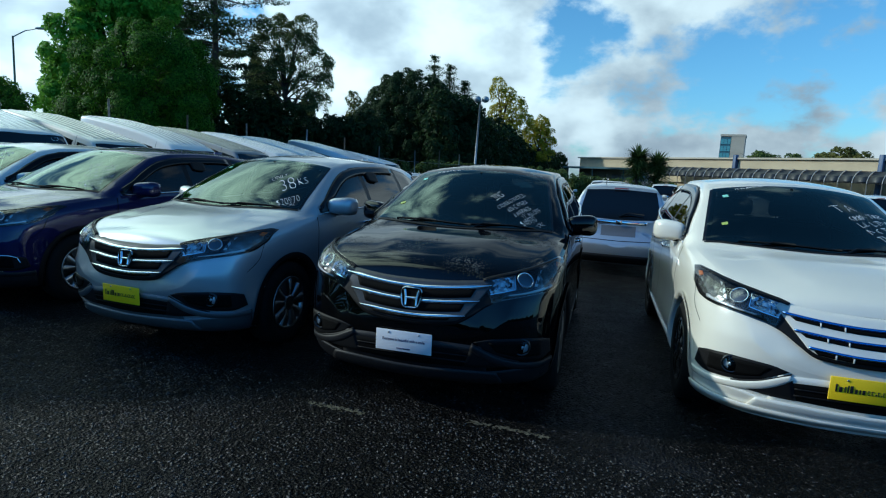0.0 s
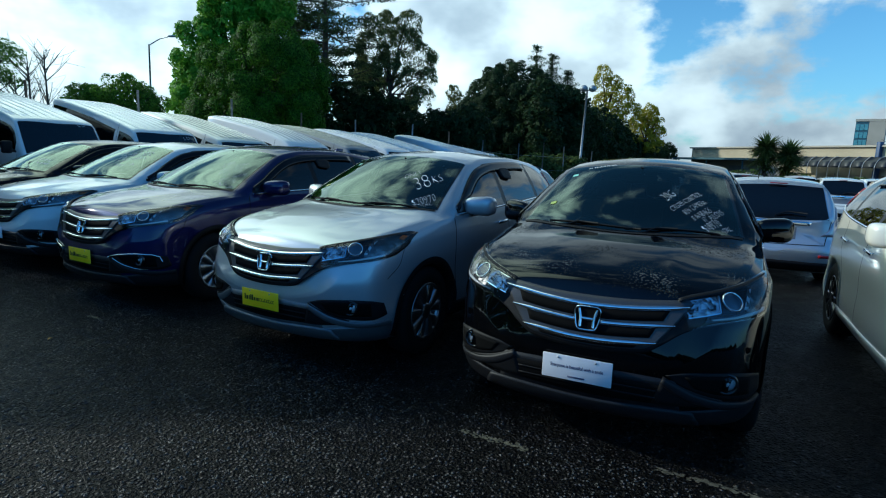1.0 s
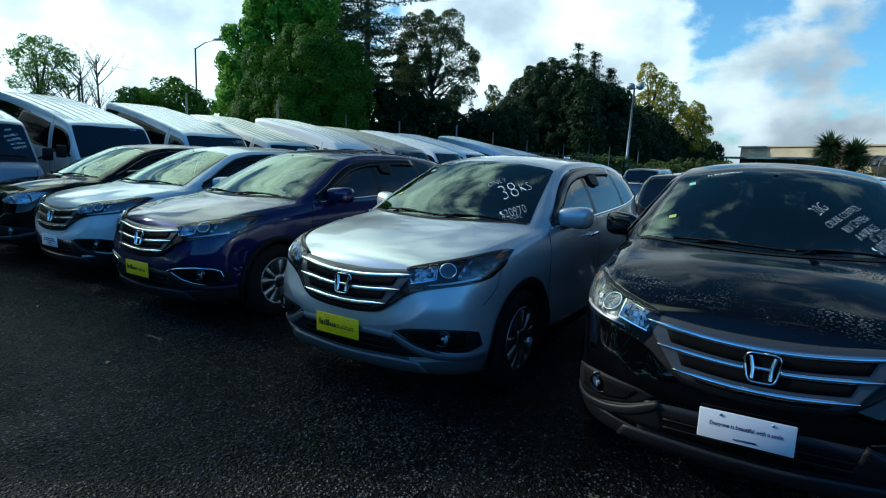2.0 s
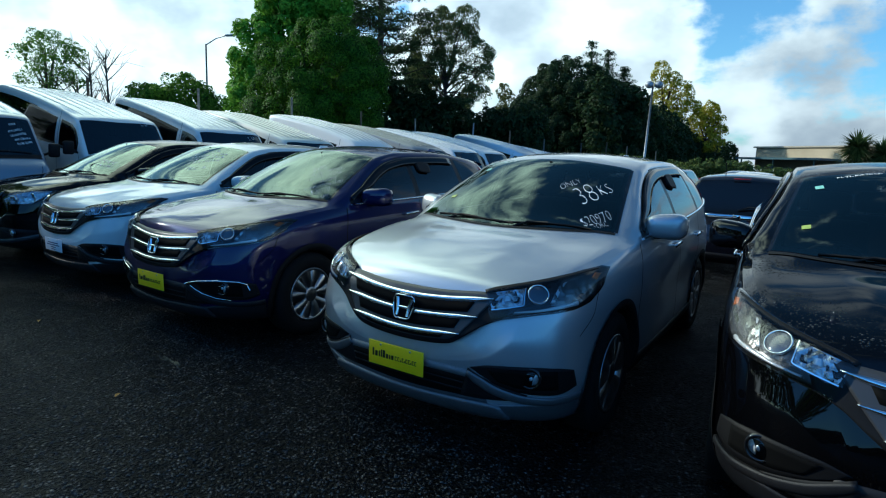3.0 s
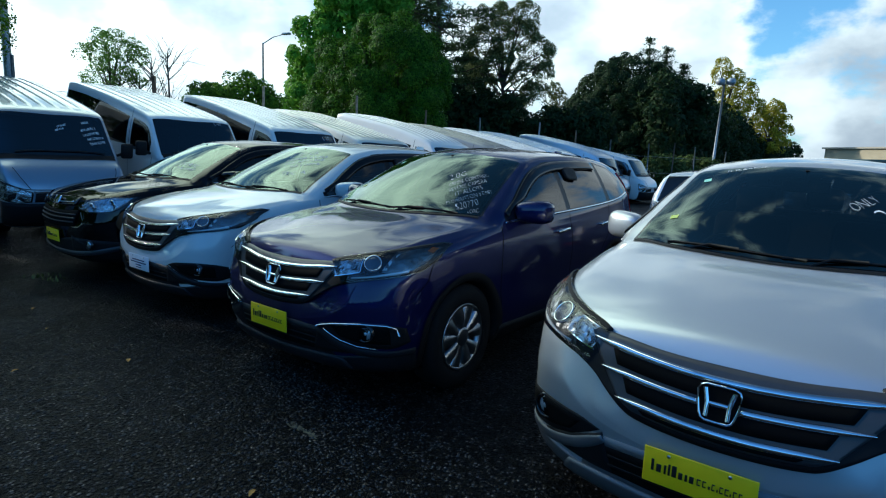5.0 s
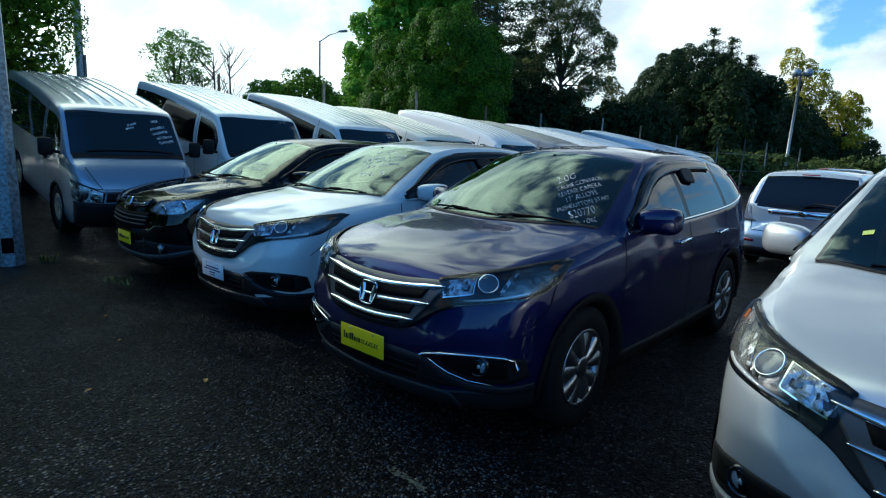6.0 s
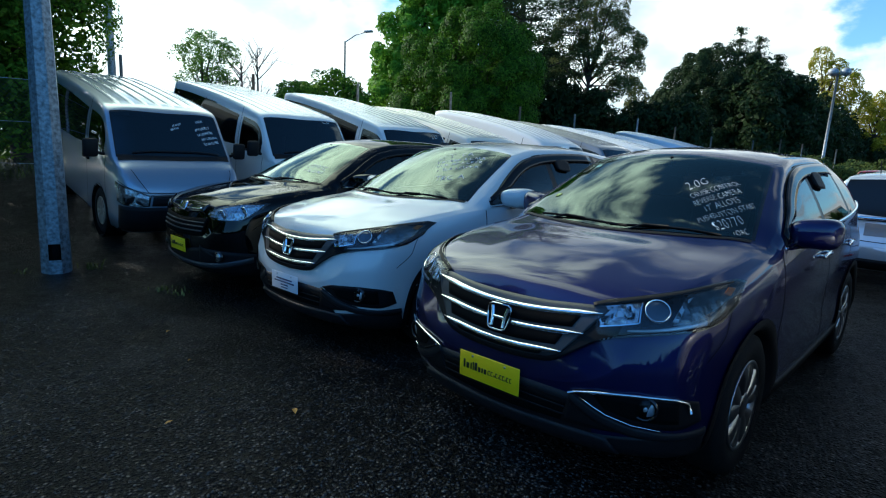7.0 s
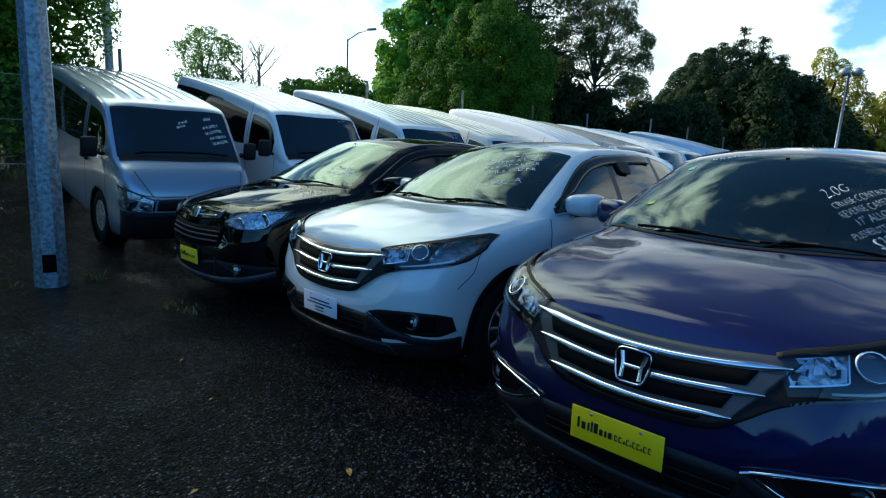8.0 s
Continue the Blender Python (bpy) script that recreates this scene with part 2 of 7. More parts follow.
M_WIRE = mat("old_wire", (0.03, 0.03, 0.032), 0.6, 0.5)
M_WOODPOST = mat("timber_post", (0.16, 0.13, 0.10), 0.9, vary=0.3, vary_scale=6)
M_BEIGE = mat("wall_beige", (0.46, 0.38, 0.25), 0.8, vary=0.12, vary_scale=0.4)
M_BEIGE2 = mat("wall_stone", (0.42, 0.37, 0.29), 0.8, vary=0.1, vary_scale=0.3)
M_TEALTRIM = mat("teal_trim", (0.05, 0.11, 0.14), 0.4)
M_RUSTSHEET = mat("rust_sheet", (0.32, 0.28, 0.25), 0.7, vary=0.4, vary_scale=1.5)
M_BLUEPAINT = mat("blue_column", (0.012, 0.05, 0.14), 0.5)
M_SHADEPANEL = mat("shade_panel", (0.02, 0.022, 0.026), 0.5)
M_WHITERIB = mat("white_rib", (0.35, 0.35, 0.35), 0.5)
M_SKYPANE = mat("window_pane", (0.10, 0.26, 0.30), 0.08, 0.0, 0.5)


def leaf_mat(name, dark, light):
    """Foliage: each leaf its own tone, some light let through."""
    m = bpy.data.materials.new(name)
    m.use_nodes = True
    nt = m.node_tree
    b = nt.nodes["Principled BSDF"]
    out = nt.nodes["Material Output"]
    b.inputs["Roughness"].default_value = 0.55
    b.inputs["Specular IOR Level"].default_value = 0.12
    geo = nt.nodes.new("ShaderNodeNewGeometry")
    ramp = nt.nodes.new("ShaderNodeValToRGB")
    ramp.color_ramp.elements[0].color, ramp.color_ramp.elements[1].color = (*dark, 1), (*light, 1)
    tr = nt.nodes.new("ShaderNodeBsdfTranslucent")
    mix = nt.nodes.new("ShaderNodeMixShader")
    mix.inputs[0].default_value = 0.38
    nt.links.new(geo.outputs["Random Per Island"], ramp.inputs["Fac"])
    nt.links.new(ramp.outputs["Color"], b.inputs["Base Color"])
    nt.links.new(ramp.outputs["Color"], tr.inputs["Color"])
    nt.links.new(b.outputs[0], mix.inputs[1])
    nt.links.new(tr.outputs[0], mix.inputs[2])
    nt.links.new(mix.outputs[0], out.inputs["Surface"])
    return m


M_LEAF_DARK = leaf_mat("leaf_dark", (0.035, 0.09, 0.008), (0.17, 0.31, 0.025))
M_LEAF_DEEP = leaf_mat("leaf_deep", (0.014, 0.03, 0.012), (0.045, 0.075, 0.025))
M_LEAF_BRIGHT = leaf_mat("leaf_bright", (0.09, 0.22, 0.015), (0.27, 0.48, 0.05))
M_LEAF_OLIVE = leaf_mat("leaf_olive", (0.04, 0.07, 0.02), (0.14, 0.18, 0.05))
M_LEAF_OLIVEY = leaf_mat("leaf_olive_light", (0.07, 0.08, 0.02), (0.18, 0.18, 0.05))
M_LEAF_YELLOW = leaf_mat("leaf_yellow", (0.22, 0.21, 0.012), (0.52, 0.46, 0.04))
M_NEEDLE = leaf_mat("needle", (0.022, 0.045, 0.018), (0.075, 0.12, 0.04))
M_LEAF_DOME = leaf_mat("leaf_glossy_dark", (0.008, 0.042, 0.003), (0.12, 0.25, 0.016))
M_LEAF_GUM = leaf_mat("leaf_gum", (0.07, 0.095, 0.03), (0.24, 0.26, 0.09))
M_LEAF_MID = leaf_mat("leaf_mid", (0.07, 0.16, 0.02), (0.23, 0.38, 0.06))


def asphalt_mat():
    """Chip seal: stones of mixed tone set in dark binder, damp patches, scuffs."""
    m = bpy.data.materials.new("asphalt")
    m.use_nodes = True
    nt = m.node_tree
    N, L = nt.nodes, nt.links
    b = N["Principled BSDF"]
    tc = N.new("ShaderNodeTexCoord")

    def tex(kind, scale, **kw):
        n = N.new(kind)
        n.inputs["Scale"].default_value = scale
        for k, v in kw.items():
            n.inputs[k].default_value = v
        L.new(tc.outputs["Object"], n.inputs["Vector"])
        return n

    def ramp(src, stops):
        r = N.new("ShaderNodeValToRGB")
        e = r.color_ramp.elements
        while len(e) < len(stops):
            e.new(0.5)
        for el, (pos, c) in zip(e, stops):
            el.position, el.color = pos, (c, c, c * 1.04, 1) if isinstance(c, float) else (*c, 1)
        L.new(src, r.inputs["Fac"])
        return r.outputs["Color"]

    def mix(kind, fac, a, c):
        n = N.new("ShaderNodeMixRGB")
        n.blend_type = kind
        for i, v in enumerate((fac, a, c)):
            if isinstance(v, (float, int)):
                n.inputs[i].default_value = v
            elif isinstance(v, tuple):
                n.inputs[i].default_value = (*v, 1)
            else:
                L.new(v, n.inputs[i])
        return n.outputs[0]

    stones = tex("ShaderNodeTexVoronoi", 46.0)
    small = tex("ShaderNodeTexVoronoi", 150.0)
    broad = tex("ShaderNodeTexNoise", 0.45, Detail=6.0, Roughness=0.6)
    mid = tex("ShaderNodeTexNoise", 3.2, Detail=6.0, Roughness=0.65)
    sep = N.new("ShaderNodeSeparateColor")
    L.new(stones.outputs["Color"], sep.inputs[0])
    tone = ramp(sep.outputs[0], [(0.0, 0.0006), (0.35, 0.0025), (0.7, 0.013), (1.0, 0.12)])
    wear = ramp(broad.outputs["Fac"], [(0.3, 0.5), (0.7, 1.6)])
    blotch = ramp(mid.outputs["Fac"], [(0.3, 0.6), (0.7, 1.4)])
    gap = ramp(stones.outputs["Distance"], [(0.22, 1.0), (0.52, 0.06)])
    patch = tex("ShaderNodeTexNoise", 1.1, Detail=7.0, Roughness=0.62)
    flush = ramp(patch.outputs["Fac"], [(0.55, 0.0), (0.66, 0.85)])  # binder risen level with the stones
    pits = tex("ShaderNodeTexVoronoi", 34.0)
    psep = N.new("ShaderNodeSeparateColor")
    L.new(pits.outputs["Color"], psep.inputs[0])
    pit = mix("MULTIPLY", 1.0, ramp(pits.outputs["Distance"], [(0.22, 1.0), (0.32, 0.0)]), ramp(psep.outputs[1], [(0.48, 0.0), (0.52, 1.0)]))
    clod = tex("ShaderNodeTexVoronoi", 19.0)
    csep = N.new("ShaderNodeSeparateColor")
    L.new(clod.outputs["Color"], csep.inputs[0])
    tone = mix("MULTIPLY", 1.0, tone, ramp(csep.outputs[0], [(0.0, 0.25), (0.6, 0.8), (1.0, 2.4)]))
    chips = mix("MULTIPLY", 1.0, mix("MULTIPLY", 1.0, mix("MULTIPLY", 1.0, tone, (1.12, 1.0, 0.84)), blotch), gap)
    binder = mix("MIX", pit, mix("MULTIPLY", 1.0, (0.010, 0.0105, 0.0125), blotch), (0.002, 0.002, 0.002))
    col = mix("MULTIPLY", 1.0, mix("MIX", flush, chips, binder), wear)
    away = N.new("ShaderNodeVectorMath")  # low sun on the lane, put into the colour as paler, warmer chips
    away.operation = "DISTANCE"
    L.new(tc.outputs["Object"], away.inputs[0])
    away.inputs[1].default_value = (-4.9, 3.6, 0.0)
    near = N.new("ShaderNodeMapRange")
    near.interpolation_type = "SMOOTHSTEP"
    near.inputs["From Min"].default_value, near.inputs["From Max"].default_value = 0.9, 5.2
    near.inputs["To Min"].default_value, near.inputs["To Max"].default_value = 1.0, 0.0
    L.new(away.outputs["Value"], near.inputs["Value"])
    sun_patch = mix("MULTIPLY", 1.0, near.outputs[0], ramp(patch.outputs["Fac"], [(0.36, 0.25), (0.60, 1.0)]))
    sun_tone = mix("MULTIPLY", 1.0, mix("MULTIPLY", 1.0, ramp(sep.outputs[0], [(0.0, 0.005), (0.5, 0.05), (1.0, 0.34)]), (1.05, 0.92, 0.76)), gap)
    col = mix("MIX", sun_patch, col, sun_tone)
    hole = mix("MULTIPLY", 1.0, pit, (0.85, 0.85, 0.85))  # chips torn out here and there
    col = mix("MIX", hole, col, (0.001, 0.001, 0.001))
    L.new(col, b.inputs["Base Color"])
    damp = N.new("ShaderNodeMapRange")
    damp.inputs["From Min"].default_value, damp.inputs["From Max"].default_value = 0.35, 0.65
    damp.inputs["To Min"].default_value, damp.inputs["To Max"].default_value = 0.46, 0.3
    L.new(mid.outputs["Fac"], damp.inputs["Value"])
    L.new(damp.outputs[0], b.inputs["Roughness"])
    b.inputs["Specular IOR Level"].default_value = 0.15
    loose = mix("ADD", 0.35, ramp(stones.outputs["Distance"], [(0.1, 1.0), (0.6, 0.0)]), ramp(small.outputs["Distance"], [(0.0, 1.0), (0.7, 0.0)]))
    level = mix("MIX", pit, mix("MIX", 0.34, (0.95, 0.95, 0.95), loose), (0.25, 0.25, 0.25))
    bp = N.new("ShaderNodeBump")
    bp.inputs["Strength"].default_value, bp.inputs["Distance"].default_value = 1.0, 0.03
    L.new(mix("MIX", hole, mix("MIX", flush, loose, level), (0.0, 0.0, 0.0)), bp.inputs["Height"])
    geo = N.new("ShaderNodeNewGeometry")  # every chip lies at a tilt of its own
    tilt = mix("MULTIPLY", 1.0, mix("SUBTRACT", 1.0, mix("MIX", flush, stones.outputs["Color"], (0.5, 0.5, 0.5)), (0.5, 0.5, 0.5)), (1.3, 1.3, 0.2))
    lean = N.new("ShaderNodeVectorMath")
    L.new(geo.outputs["Normal"], lean.inputs[0])
    L.new(tilt, lean.inputs[1])
    unit = N.new("ShaderNodeVectorMath")
    unit.operation = "NORMALIZE"
    L.new(lean.outputs[0], unit.inputs[0])
    L.new(unit.outputs[0], bp.inputs["Normal"])
    L.new(bp.outputs["Normal"], b.inputs["Normal"])
    return m


M_GROUND = asphalt_mat()

M_LABEL_GREEN = mat("label_green", (0.42, 0.52, 0.12), 0.5)
M_LABEL_MINT = mat("label_mint", (0.3, 0.65, 0.55), 0.5)
# chrome with the blue sky's reflection put into its colour
M_CHROME_SKY = mat("chrome_sky_reflection", (0.25, 0.40, 0.85), 0.12, 1.0)
M_LINEPAINT = mat("worn_line_paint", (0.085, 0.078, 0.052), 0.85, vary=0.5, vary_scale=30)
M_LEAFLITTER = mat("fallen_leaf", (0.42, 0.22, 0.04), 0.7, vary=0.3, vary_scale=30)
M_PEBBLE = mat("pebble", (0.055, 0.052, 0.048), 0.6, vary=0.7, vary_scale=60)
M_GRASS = mat("grass_blade", (0.11, 0.12, 0.02), 0.7, vary=0.4, vary_scale=3)
# ---- ground: one sheet, with the bank on which the vans stand ----
BANK_A, BANK_D = Vector((-10.53, 8.07)), Vector((0.513, 0.858))  # line of the vans' noses
BANK_N = Vector((-BANK_D.y, BANK_D.x))  # uphill


def ground_z(x, y):
    q = Vector((x, y)) - BANK_A
    d, far = q.dot(BANK_N), min(max((q.dot(BANK_D) - 2.5) / 4.5, 0.0), 1.0)
    d -= 0.27 * min(max(q.dot(BANK_D) - 9.0, 0.0), 16.0)
    far = far * far * (3 - 2 * far)  # the foot of the bank draws back along the row
    u = min(max((d + 1.6 - 1.8 * far) / (7.5 - 1.5 * far), 0.0), 1.0)
    h = (0.78 - 0.13 * far) * u * u * (3 - 2 * u)
    near = math.exp(-(x * x + y * y) / 900.0)
    return h + 0.006 * near * (noise.noise((x * 0.35, y * 0.35, 3.1)) + 0.6 * noise.noise((x * 0.9, y * 0.9, 7.7)))


def axis(lo, a, b, hi, step):
    mid = list(np.arange(a, b + 1e-6, step))
    out_l = [a - step * (1.45 ** k) for k in range(1, 40) if a - step * (1.45 ** k) > lo]
    out_h = [b + step * (1.45 ** k) for k in range(1, 40) if b + step * (1.45 ** k) < hi]
    return [lo] + out_l[::-1] + mid + out_h + [hi]


xs, ys = axis(-2500, -26, 12, 2500, 0.4), axis(-2500, -4, 34, 4000, 0.4)
verts = [(x, y, ground_z(x, y)) for y in ys for x in xs]
nx = len(xs)
faces = [(j * nx + i, j * nx + i + 1, (j + 1) * nx + i + 1, (j + 1) * nx + i) for j in range(len(ys) - 1) for i in range(nx - 1)]
me = bpy.data.meshes.new("ground")
me.from_pydata(verts, [], faces)
me.shade_smooth()
me.materials.append(M_GROUND)
tagged(new("ground", me), "dark damp chip-seal asphalt of a car yard", "ground", kind="structure")
# ---- building blocks ----
def smooth(knots):
    """A monotone cubic curve through (x, y) knots."""
    xs, ys = np.array([k[0] for k in knots], float), np.array([k[1] for k in knots], float)
    h, d = np.diff(xs), np.diff(ys) / np.diff(xs)
    m = np.zeros(len(xs))
    m[0], m[-1] = d[0], d[-1]
    for i in range(1, len(xs) - 1):
        m[i] = 0 if d[i - 1] * d[i] <= 0 else 3 * (h[i - 1] + h[i]) / ((2 * h[i] + h[i - 1]) / d[i - 1] + (h[i] + 2 * h[i - 1]) / d[i])

    def f(x):
        x = min(max(x, xs[0]), xs[-1])
        i = min(int(np.searchsorted(xs, x, "right")) - 1, len(xs) - 2)
        u = (x - xs[i]) / h[i]
        return float(ys[i] * (1 + 2 * u) * (1 - u) ** 2 + ys[i + 1] * u * u * (3 - 2 * u) + h[i] * (m[i] * u * (1 - u) ** 2 - m[i + 1] * u * u * (1 - u)))
    return f


def part(name, bm, material, parent=None, label="", flat=False):
    me = bpy.data.meshes.new(name)
    bm.to_mesh(me)
    bm.free()
    if not flat:
        me.shade_smooth()
    for mm in (material if isinstance(material, (list, tuple)) else [material]):
        me.materials.append(mm)
    ob = new(name, me)
    if parent:
        ob.parent = parent
    return tagged(ob, label) if label else ob


def box(bm, x0, y0, z0, x1, y1, z1, bevel=0.0, m=None):
    r = bmesh.ops.create_cube(bm, size=1.0)
    vs = r["verts"]
    bmesh.ops.scale(bm, vec=(x1 - x0, y1 - y0, z1 - z0), verts=vs)
    bmesh.ops.translate(bm, vec=((x0 + x1) / 2, (y0 + y1) / 2, (z0 + z1) / 2), verts=vs)
    if bevel:
        es = list({e for v in vs for e in v.link_edges})
        out = bmesh.ops.bevel(bm, geom=es, offset=bevel, segments=2, profile=0.5, affect="EDGES")
        vs = list({v for f in out["faces"] for v in f.verts} | {v for v in vs if v.is_valid})
    if m:
        bmesh.ops.transform(bm, matrix=m, verts=vs)
    return vs


def tube(bm, pts, r, n=8, cap=True):
    """A round bar along points; r a radius or a list of them."""
    pts = [Vector(p) for p in pts]
    rs = r if isinstance(r, (list, tuple)) else [r] * len(pts)
    rings, up = [], Vector((0.13, 0.27, 0.95))
    for i, p in enumerate(pts):
        d = (pts[min(i + 1, len(pts) - 1)] - pts[max(i - 1, 0)]).normalized()
        a = d.cross(up)
        a = (a if a.length > 1e-3 else d.cross(Vector((1, 0, 0)))).normalized()
        b = d.cross(a)
        rings.append([bm.verts.new(p + rs[i] * (a * math.cos(2 * math.pi * k / n) + b * math.sin(2 * math.pi * k / n))) for k in range(n)])
    for q, s in zip(rings, rings[1:]):
        for k in range(n):
            bm.faces.new((q[k], q[(k + 1) % n], s[(k + 1) % n], s[k]))
    if cap:
        bm.faces.new(rings[0]), bm.faces.new(rings[-1][::-1])


def lathe(bm, prof, n=32, m=None):
    """A turned shape round the x axis from (x, r) pairs."""
    rings = []
    for x, r in prof:
        rings.append([bm.verts.new((m or Matrix()) @ Vector((x, r * math.cos(2 * math.pi * k / n), r * math.sin(2 * math.pi * k / n)))) for k in range(n)])
    for q, s in zip(rings, rings[1:]):
        for k in range(n):
            bm.faces.new((q[k], q[(k + 1) % n], s[(k + 1) % n], s[k]))


def sheet(bm, grid, thick=0.0, normal=None):
    """Quads over a grid of points; with thick, a slab whose back lies that far behind."""
    nu, nv = len(grid), len(grid[0])
    vs = [[bm.verts.new(p) for p in row] for row in grid]
    for i in range(nu - 1):
        for j in range(nv - 1):
            bm.faces.new((vs[i][j], vs[i + 1][j], vs[i + 1][j + 1], vs[i][j + 1]))
    if thick:
        ring = [vs[i][0] for i in range(nu)] + [vs[-1][j] for j in range(1, nv)] + [vs[i][-1] for i in range(nu - 2, -1, -1)] + [vs[0][j] for j in range(nv - 2, 0, -1)]
        back = []
        for v in ring:
            back.append(bm.verts.new(v.co - thick * (normal(v.co) if callable(normal) else Vector(normal))))
        k = len(ring)
        for i in range(k):
            bm.faces.new((ring[i], ring[(i + 1) % k], back[(i + 1) % k], back[i]))


def resample(pts, n, curved=False):
    p = np.array(pts, float)
    if curved and len(p) > 2:
        t = np.concatenate([[0], np.cumsum(np.linalg.norm(np.diff(p, axis=0), axis=1))])
        tt = np.linspace(0, t[-1], 8 * len(p))
        fs = [smooth(list(zip(t, p[:, k]))) for k in range(p.shape[1])]
        p = np.array([[f(q) for f in fs] for q in tt])
    t = np.concatenate([[0], np.cumsum(np.linalg.norm(np.diff(p, axis=0), axis=1))])
    return np.stack([np.interp(np.linspace(0, t[-1], n), t, p[:, k]) for k in range(p.shape[1])], 1)


def ruled(top, bot, nu, nv, curved=True):
    a, b = resample(top, nu, curved), resample(bot, nu, curved)
    return [[a[i] + (b[i] - a[i]) * j / (nv - 1) for j in range(nv)] for i in range(nu)]


def inside(poly, x, y):
    c, j = False, len(poly) - 1
    for i in range(len(poly)):
        (xi, yi), (xj, yj) = poly[i], poly[j]
        if (yi > y) != (yj > y) and x < (xj - xi) * (y - yi) / (yj - yi) + xi:
            c = not c
        j = i
    return c


class Shell:
    """A car's outer skin. The nose is at y = 0, the tail at y = length; the ground is z = 0. plan: half width against the depth
    behind the skin's front; setback: how far the front lies back at a height; centre, edge and belt: heights along the car."""

    def __init__(self, length, plan, setback, plan_r, setback_r, tumble, centre, belt, edge_x, edge_z, floor=0.22, crown=2.2, ridge=0.0):
        self.length, self.floor, self.crown, self.ridge = length, floor, crown, ridge
        self.plan, self.set_f, self.plan_r, self.set_r = smooth(plan), smooth(setback), smooth(plan_r), smooth(setback_r)
        self.tumble, self.centre, self.belt, self.edge_x, self.edge_z = smooth(tumble), smooth(centre), smooth(belt), smooth(edge_x), smooth(edge_z)
        self.z_lo, self.z_hi = setback[0][0], setback[-1][0]
        # arc length round the front, from the middle of the nose
        d = np.concatenate([np.linspace(0, 0.25, 120) ** 2 * 4, np.linspace(0.26, length - 0.6, 150)])
        x = np.array([self.plan(q) for q in d])
        x[0] = 0
        self.arc_d, self.arc_s = d, np.concatenate([[0], np.cumsum(np.hypot(np.diff(d), np.diff(x)))])

    def width(self, y, z):
        f, r = y - self.set_f(z), self.length - y - self.set_r(z)
        return 0.0 if f <= 0 or r <= 0 else min(self.plan(f), self.plan_r(r)) * self.tumble(z)

    def at(self, s, z, off=0.0):
        """The point at arc s from the nose's middle (negative to the other side) and height z."""
        def p(s):
            d = float(np.interp(abs(s), self.arc_s, self.arc_d))
            x = self.plan(d) if abs(s) > 1e-4 else 0.0
            return Vector((math.copysign(min(x, abs(s) if abs(s) < 0.1 else 9), s) * self.tumble(z), d + self.set_f(z), z))
        a = p(s)
        if off:
            n = self.normal(s, z)
            a = a + off * n
        return a

    def normal(self, s, z):
        e = 0.01
        u = self.at(s + e, z) - self.at(s - e, z)
        v = self.at(s, z + e) - self.at(s, z - e)
        n = u.cross(v)
        return (n if n.y < 0 or n.x * s > 0 else -n).normalized()

    def section(self, y, n_side=22, n_glass=12, n_top=14):
        lo, hi = self.floor, self.belt(y)
        zs = np.linspace(self.floor, hi, 160)
        ok = [z for z in zs if self.width(y, z) > 0]
        if not ok:
            return None
        lo, hi = ok[0], ok[-1]
        pts = [Vector((0.0, y, lo))]
        pts += [Vector((self.width(y, z), y, z)) for z in np.linspace(lo, hi, n_side)]
        full = hi > self.belt(y) - 0.004
        xb = pts[-1].x
        if full:
            ex, ez, cz = min(self.edge_x(y), xb * 0.985), max(self.edge_z(y), hi), max(self.centre(y), self.edge_z(y))
        else:
            ex, ez, cz = xb * 0.9, hi, hi
        for i in range(1, n_glass + 1):
            u = i / n_glass
            bulge = 0.018 * math.sin(math.pi * u) if ez - hi > 0.1 else 0
            pts.append(Vector((xb + (ex - xb) * u + bulge, y, hi + (ez - hi) * u)))
        for i in range(1, n_top + 1):
            u = i / n_top
            x = ex * (1 - u)
            rise = self.ridge * min(1, max(0, (y - 0.2) / 0.3)) * min(1, max(0, (1.2 - y) / 0.25)) / (1 + math.exp((x - 0.30 - 0.2 * y) / 0.025))
            pts.append(Vector((x, y, ez + (cz - ez) * (1 - (1 - u) ** self.crown) + rise)))
        return pts

    def build(self, ny=120):
        ys = np.concatenate([np.linspace(0.0, 0.4, 34) ** 2 / 0.4 + 0.001, np.linspace(0.42, self.length - 0.25, ny), self.length - 0.001 - np.linspace(0.48, 0.0, 26)[1:] ** 2])
        bm = bmesh.new()
        rows = []
        for y in ys:
            sec = self.section(float(y))
            if sec:
                full = sec + [Vector((-p.x, p.y, p.z)) for p in sec[-2:0:-1]]
                rows.append([bm.verts.new(p) for p in full])
        for a, b in zip(rows, rows[1:]):
            n = len(a)
            for i in range(n):
                bm.faces.new((a[i], a[(i + 1) % n], b[(i + 1) % n], b[i]))
        bm.faces.new(rows[0][::-1]), bm.faces.new(rows[-1])
        bmesh.ops.remove_doubles(bm, verts=bm.verts, dist=0.0004)
        bmesh.ops.recalc_face_normals(bm, faces=bm.faces)
        self.tree = BVHTree.FromBMesh(bm)
        return bm

    def drop(self, way, a, b):
        """A point of the skin and its normal, met along 'side' (a = y, b = z; the +x side), 'top' (x, y), 'front' (x, z) or 'back' (x, z)."""
        o, d = {"side": ((5, a, b), (-1, 0, 0)), "top": ((a, b, 5), (0, 0, -1)), "front": ((a, -5, b), (0, 1, 0)), "back": ((a, 12, b), (0, -1, 0))}[way]
        hit, nrm, _, _ = self.tree.ray_cast(Vector(o), Vector(d))
